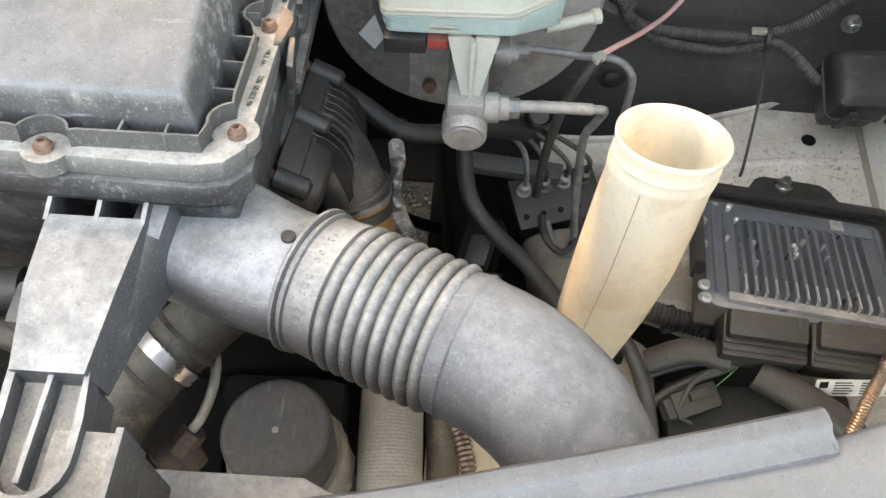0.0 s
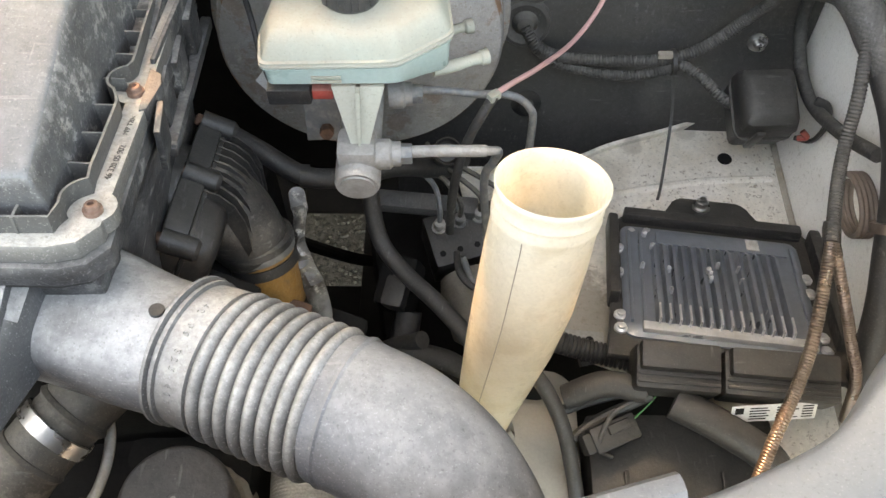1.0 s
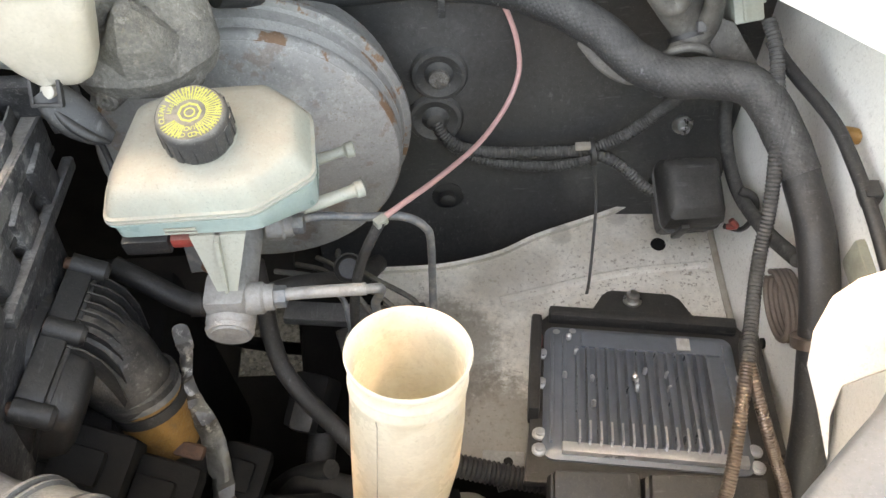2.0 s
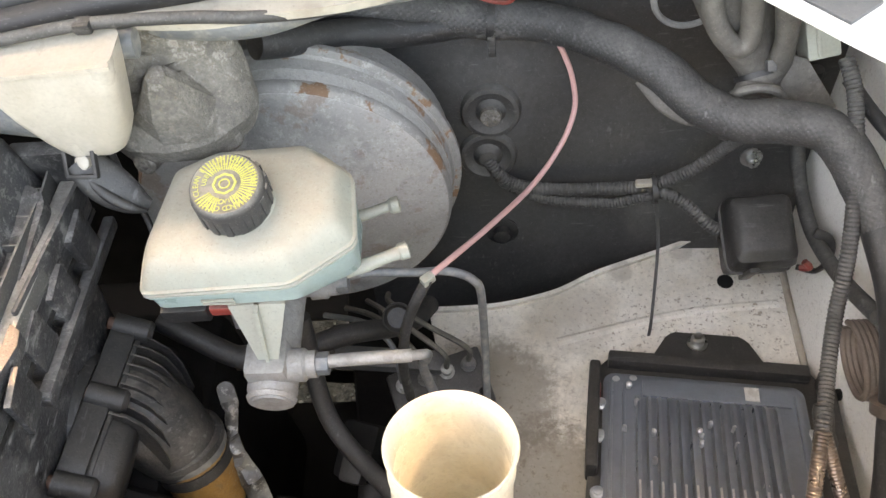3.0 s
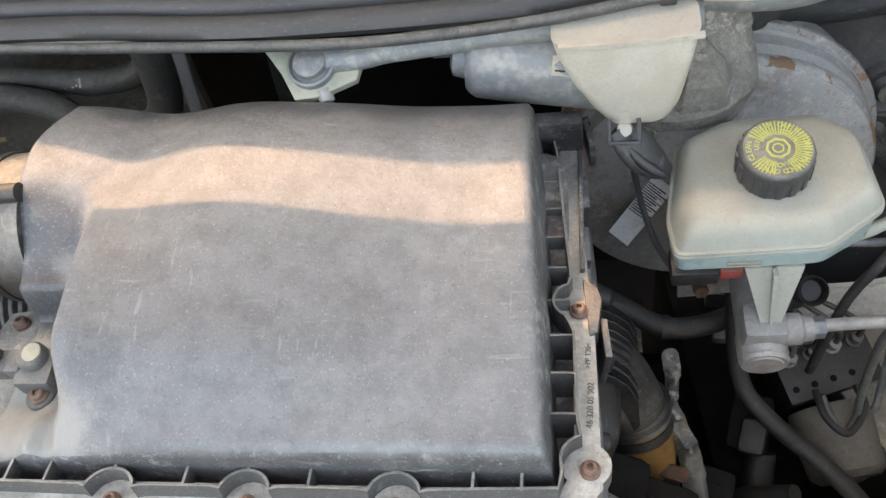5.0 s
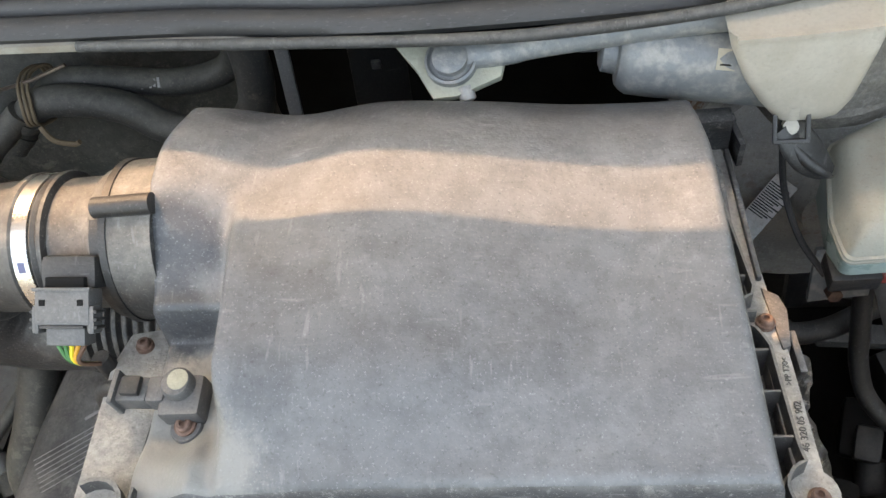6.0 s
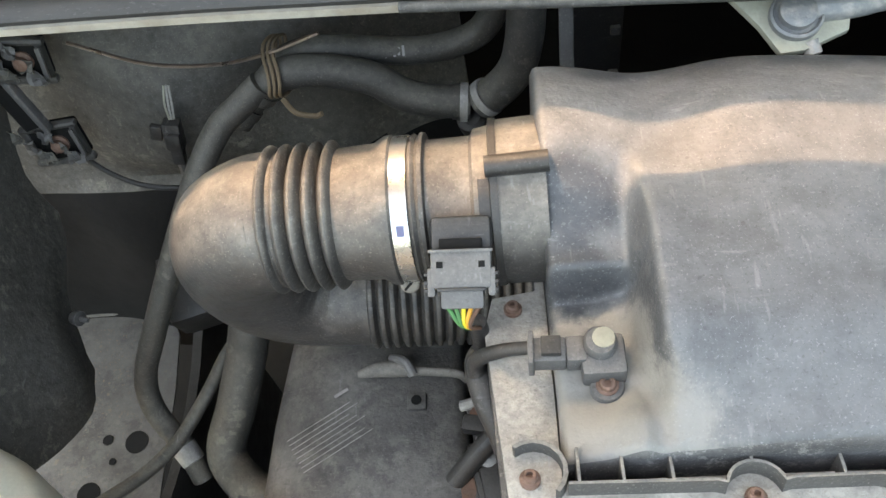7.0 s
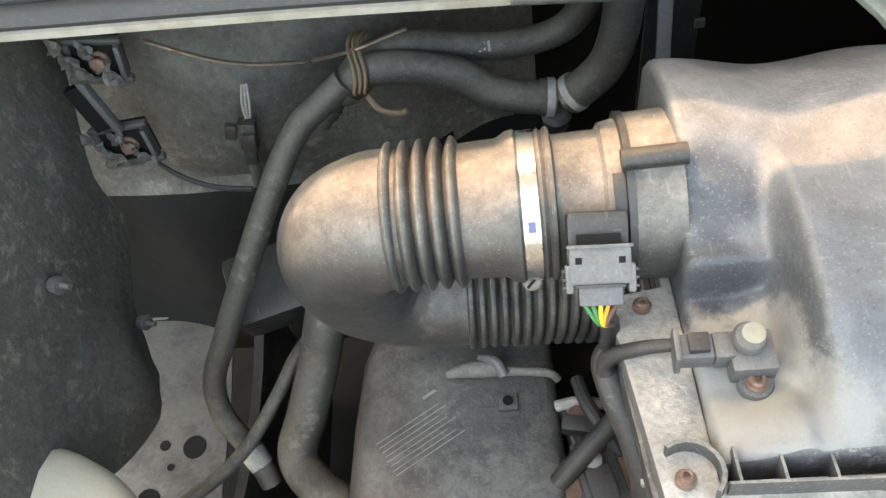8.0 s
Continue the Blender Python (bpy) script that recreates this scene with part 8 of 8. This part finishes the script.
    hoses = (
        ("heater_hose", "grey-black rubber heater hose along the firewall", [(-0.470, 0.632, 1.028), (-0.502, 0.634, 1.032), (-0.523, 0.638, 1.038), (-0.541, 0.643, 1.051), (-0.564, 0.645, 1.060), (-0.593, 0.645, 1.066), (-0.615, 0.645, 1.063), (-0.636, 0.643, 1.047)], 0.0130, M_RUBBER2),
        ("heater_hose", "grey-black rubber heater hose with a faded stamp", [(-0.438, 0.672, 1.125), (-0.443, 0.668, 1.095), (-0.456, 0.668, 1.069), (-0.477, 0.668, 1.057), (-0.508, 0.668, 1.053), (-0.546, 0.668, 1.059), (-0.580, 0.668, 1.065), (-0.607, 0.666, 1.062), (-0.628, 0.660, 1.047), (-0.66, 0.640, 1.02)], 0.0110, M_RUBBER2),
        ("heater_hose", "grey-black rubber hose rising to the scuttle", [(-0.463, 0.631, 1.028), (-0.447, 0.631, 1.041), (-0.433, 0.631, 1.061), (-0.426, 0.632, 1.087), (-0.423, 0.634, 1.116), (-0.422, 0.636, 1.15)], 0.0140, M_RUBBER2),
        ("drain_hose", "dusty black hose bending down past the intake pipe", [(-0.628, 0.640, 1.062), (-0.650, 0.634, 1.046), (-0.672, 0.626, 1.030), (-0.698, 0.600, 1.000), (-0.735, 0.565, 0.942), (-0.775, 0.531, 0.873), (-0.800, 0.512, 0.825), (-0.800, 0.490, 0.792), (-0.775, 0.460, 0.765), (-0.765, 0.44, 0.74)], 0.0108, M_RUBBER2),
        ("coolant_hose", "grey rubber coolant hose beside the cover", [(-0.670, 0.555, 0.915), (-0.681, 0.530, 0.887), (-0.694, 0.510, 0.852), (-0.713, 0.480, 0.812), (-0.728, 0.455, 0.785), (-0.722, 0.435, 0.775), (-0.695, 0.410, 0.775), (-0.66, 0.39, 0.76)], 0.0185, M_RUBBER2),
        ("drain_cable", "thin grey rubber cable crossing the far wing", [(-0.715, 0.545, 0.825), (-0.727, 0.528, 0.820), (-0.745, 0.500, 0.806), (-0.774, 0.460, 0.790), (-0.803, 0.430, 0.788), (-0.835, 0.400, 0.80), (-0.87, 0.37, 0.80)], 0.0065, M_RUBBER2),
    )
    for name, lab, pts, r, mat in hoses:
        th = thing(name, pts[-1], lab, "cable" if "cable" in name else "hose")
        part("hose", tube(pts, r, 22), mat, th)
        if "stamp" in lab:
            for k in range(6):
                part("print_bar", block(basis((-0.518 - 0.0035 * k, 0.6603, 1.0615), (1, 0, 0), (0, -0.7, 0.7)), 0.002, 0.008 - 0.002 * (k % 2), 0.0008, 0), M_CAST, th)
        if name in ("heater_hose", "coolant_hose"):
            for a, b in ((pts[0], pts[1]), (pts[-1], pts[-2])):
                a, b = Vector(a), Vector(b)
                part("clamp", lathe(a.lerp(b, 0.3), b - a, [(-0.004, r * 0.98), (-0.004, r * 1.09), (0.004, r * 1.09), (0.004, r * 0.98)], 24), M_RUBBER2, th, "hose clamp")
        if name == "drain_hose":
            part("end_tape", lathe((-0.778, 0.463, 0.768), (0.5, -0.7, -0.5), [(0, 0.0125), (0.018, 0.0115), (0.019, 0.009)], 18), M_CAST, th, "pale tape at the end")
    jn = thing("hose_joint", (-0.470, 0.63, 1.01), "dark plastic joint between the heater hoses", "joint")
    for at, d in (((-0.475, 0.632, 1.0285), (-1, 0.05, 0.1)), ((-0.457, 0.631, 1.033), (0.6, 0, 0.5))):
        part("ring", lathe(at, d, [(-0.003, 0.0138), (-0.003, 0.0155), (0.003, 0.0155), (0.003, 0.0138)], 24), M_CAST, jn)
    part("body", lathe((-0.471, 0.630, 1.006), (0, -0.3, 1), [(-0.01, 0.010), (0.01, 0.012), (0.014, 0.008)], 18), M_DARK, jn)
    ty = thing("cord_tie", (-0.612, 0.645, 1.07), "brown cord tied round the heater hoses", "cord")
    for k in range(3):
        pts = [(-0.612 - 0.004 * k + 0.002 * math.sin(3 * a), 0.655 + 0.026 * math.cos(a), 1.064 + 0.020 * math.sin(a)) for a in np.linspace(0, 6.28, 14)]
        part("cord", tube(pts, 0.0014, 6, 3), M_CORD, ty)
    part("cord_end", tube([(-0.612, 0.628, 1.056), (-0.604, 0.622, 1.046), (-0.590, 0.622, 1.040), (-0.584, 0.622, 1.042)], 0.0022, 6), M_CORD, ty)
    # connectors on the far firewall
    fc = thing("hanging_plug", (-0.725, 0.65, 0.96), "small black plug hanging on the firewall", "connector")
    part("body", block(basis((-0.7235, 0.650, 1.002), (1, 0, -0.15), (0, -1, 0.2)), 0.015, 0.028, 0.012, 0.002), M_CONN, fc)
    part("latch", block(basis((-0.722, 0.642, 1.000), (1, 0, -0.15), (0, -1, 0.2)), 0.010, 0.018, 0.005, 0.001), M_DARK, fc)
    part("wing", block(basis((-0.738, 0.652, 1.005), (1, 0, -0.3), (0, -1, 0.2)), 0.010, 0.014, 0.006, 0.001), M_DARK, fc)
    part("collar", block(basis((-0.7305, 0.652, 0.974), (1, 0, -0.15), (0, -1, 0.2)), 0.011, 0.018, 0.010, 0.002), M_CONN, fc)
    part("stub", tube([(-0.731, 0.652, 0.965), (-0.734, 0.653, 0.948), (-0.738, 0.655, 0.930)], 0.005, 10), M_GREYPL, fc)
    for k in range(3):
        part("wire", tube([(-0.716 + 0.002 * k, 0.662, 1.048), (-0.719 + 0.003 * k, 0.654, 1.035), (-0.7205 + 0.002 * k, 0.651, 1.020)], 0.0010, 6), M_CAST if k else M_OLIVE, fc)
    part("lead", tube([(-0.835, 0.677, 0.955), (-0.81, 0.664, 0.94), (-0.78, 0.655, 0.93), (-0.745, 0.652, 0.925)], 0.0026, 8), M_RUBBER, fc)
    rw = thing("thin_wire", (-0.72, 0.68, 1.07), "thin reddish wire under the scuttle", "wire")
    part("wire", tube([(-0.777, 0.672, 1.094), (-0.723, 0.666, 1.070), (-0.669, 0.660, 1.067), (-0.621, 0.650, 1.082), (-0.576, 0.652, 1.096)], 0.0016, 8), M_COPPER, rw)
    for c_, w_, h_, tilt_ in ((Vector((-0.838, 0.666, 0.988)), 0.044, 0.036, 0.08), (Vector((-0.823, 0.674, 1.080)), 0.040, 0.034, -0.10)):
        tc = thing("stud_recess", c_, "torn black recess round a rusty stud", "recess", "stud recesses")
        mf = basis(c_, (1, 0, tilt_), (0, -1, 0.25))
        # solid near-black block in place of the hollow's shade
        part("hollow", block(mf @ Matrix.Translation((0, 0, -0.004)), w_, h_, 0.014, 0.002), M_DEPTH_BLACK, tc, "dark hollow")
        for x_, y_, sx, sy in ((0, h_ / 2, w_ + 0.010, 0.006), (0, -h_ / 2, w_ + 0.012, 0.007), (w_ / 2, 0, 0.006, h_), (-w_ / 2, 0, 0.007, h_)):
            part("edge", block(mf @ Matrix.Translation((x_, y_, 0.001)), sx, sy, 0.008, 0.003), M_FELT, tc)
        part("stud", lathe(mf @ Vector((0.004, 0.001, 0.002)), mf.to_3x3() @ Vector((0, 0, 1)), [(0, 0.0085), (0.003, 0.0085), (0.004, 0.0055), (0.009, 0.0055), (0.010, 0.003)], 14), M_SCREW, tc, "rusty stud")
        for k in range(6):
            # torn, crumpled flaps of the sheet
            own = bmesh.new()
            q = Vector(((-0.62 + 0.19 * k) * w_, (0.45 - 0.7 * (k % 3) / 2 - 0.1 * (k // 3)) * h_, 0.006))
            rows_ = []
            for u in range(6):
                row = []
                for v in range(5):
                    x_, y_ = 0.0045 * (u - 2.5) * (0.7 + 0.12 * (k % 3)), 0.0040 * (v - 2) * (1.0 - 0.10 * u)
                    seed = Vector((x_ * 190 + 3.1 * k, y_ * 190, 7.7 * w_ * 100))
                    row.append(own.verts.new(mf @ (q + Vector((x_ + 0.003 * noise.noise(seed), y_ + 0.003 * noise.noise(seed + Vector((9, 0, 0))), 0.006 * noise.noise(seed + Vector((0, 5, 0))) + 0.0016 * u)))))
                rows_.append(row)
            for a, b in zip(rows_, rows_[1:]):
                for v in range(4):
                    own.faces.new((a[v], b[v], b[v + 1], a[v + 1]))
            up = bmesh.ops.extrude_face_region(own, geom=own.faces[:])
            for v in [g for g in up["geom"] if isinstance(g, bmesh.types.BMVert)]:
                v.co.y += 0.0008
            part("flap", own, M_GREYPL if k % 2 else M_FELTG, tc, "torn grey flap", sharp=25)
        part("bright_edge", block(mf @ Matrix.Translation((w_ / 2 + 0.002, 0.002, 0.010)), 0.004, h_ * 0.8, 0.002, 0.0005), M_GREYPL, tc)
    br = thing("recess_slot", (-0.849, 0.672, 1.03), "narrow dark slot between two recesses", "slot")
    mf = basis((-0.850, 0.668, 1.034), (1, 0, 0.30), (0, -1, 0.25))
    # near-black block stands for the shade inside the slot
    part("hollow", block(mf, 0.016, 0.044, 0.010, 0.002), M_DEPTH_BLACK, br)
    part("bar", block(mf @ Matrix.Translation((0.012, 0, 0.004)), 0.006, 0.056, 0.010, 0.002), M_GREYPL, br, "dusty bar")
    cc = thing("coolant_tank", (-0.88, 0.30, 0.86), "cream plastic coolant tank beside the far wing", "tank")
    part("body", lathe((-0.900, 0.300, 0.938), (0, 0, 1), [(-0.09, 0.110), (-0.02, 0.118), (0.0, 0.117), (0.010, 0.112), (0.020, 0.094), (0.026, 0.06), (0.028, 0.02)], 56), M_CAPW, cc)


build_far()
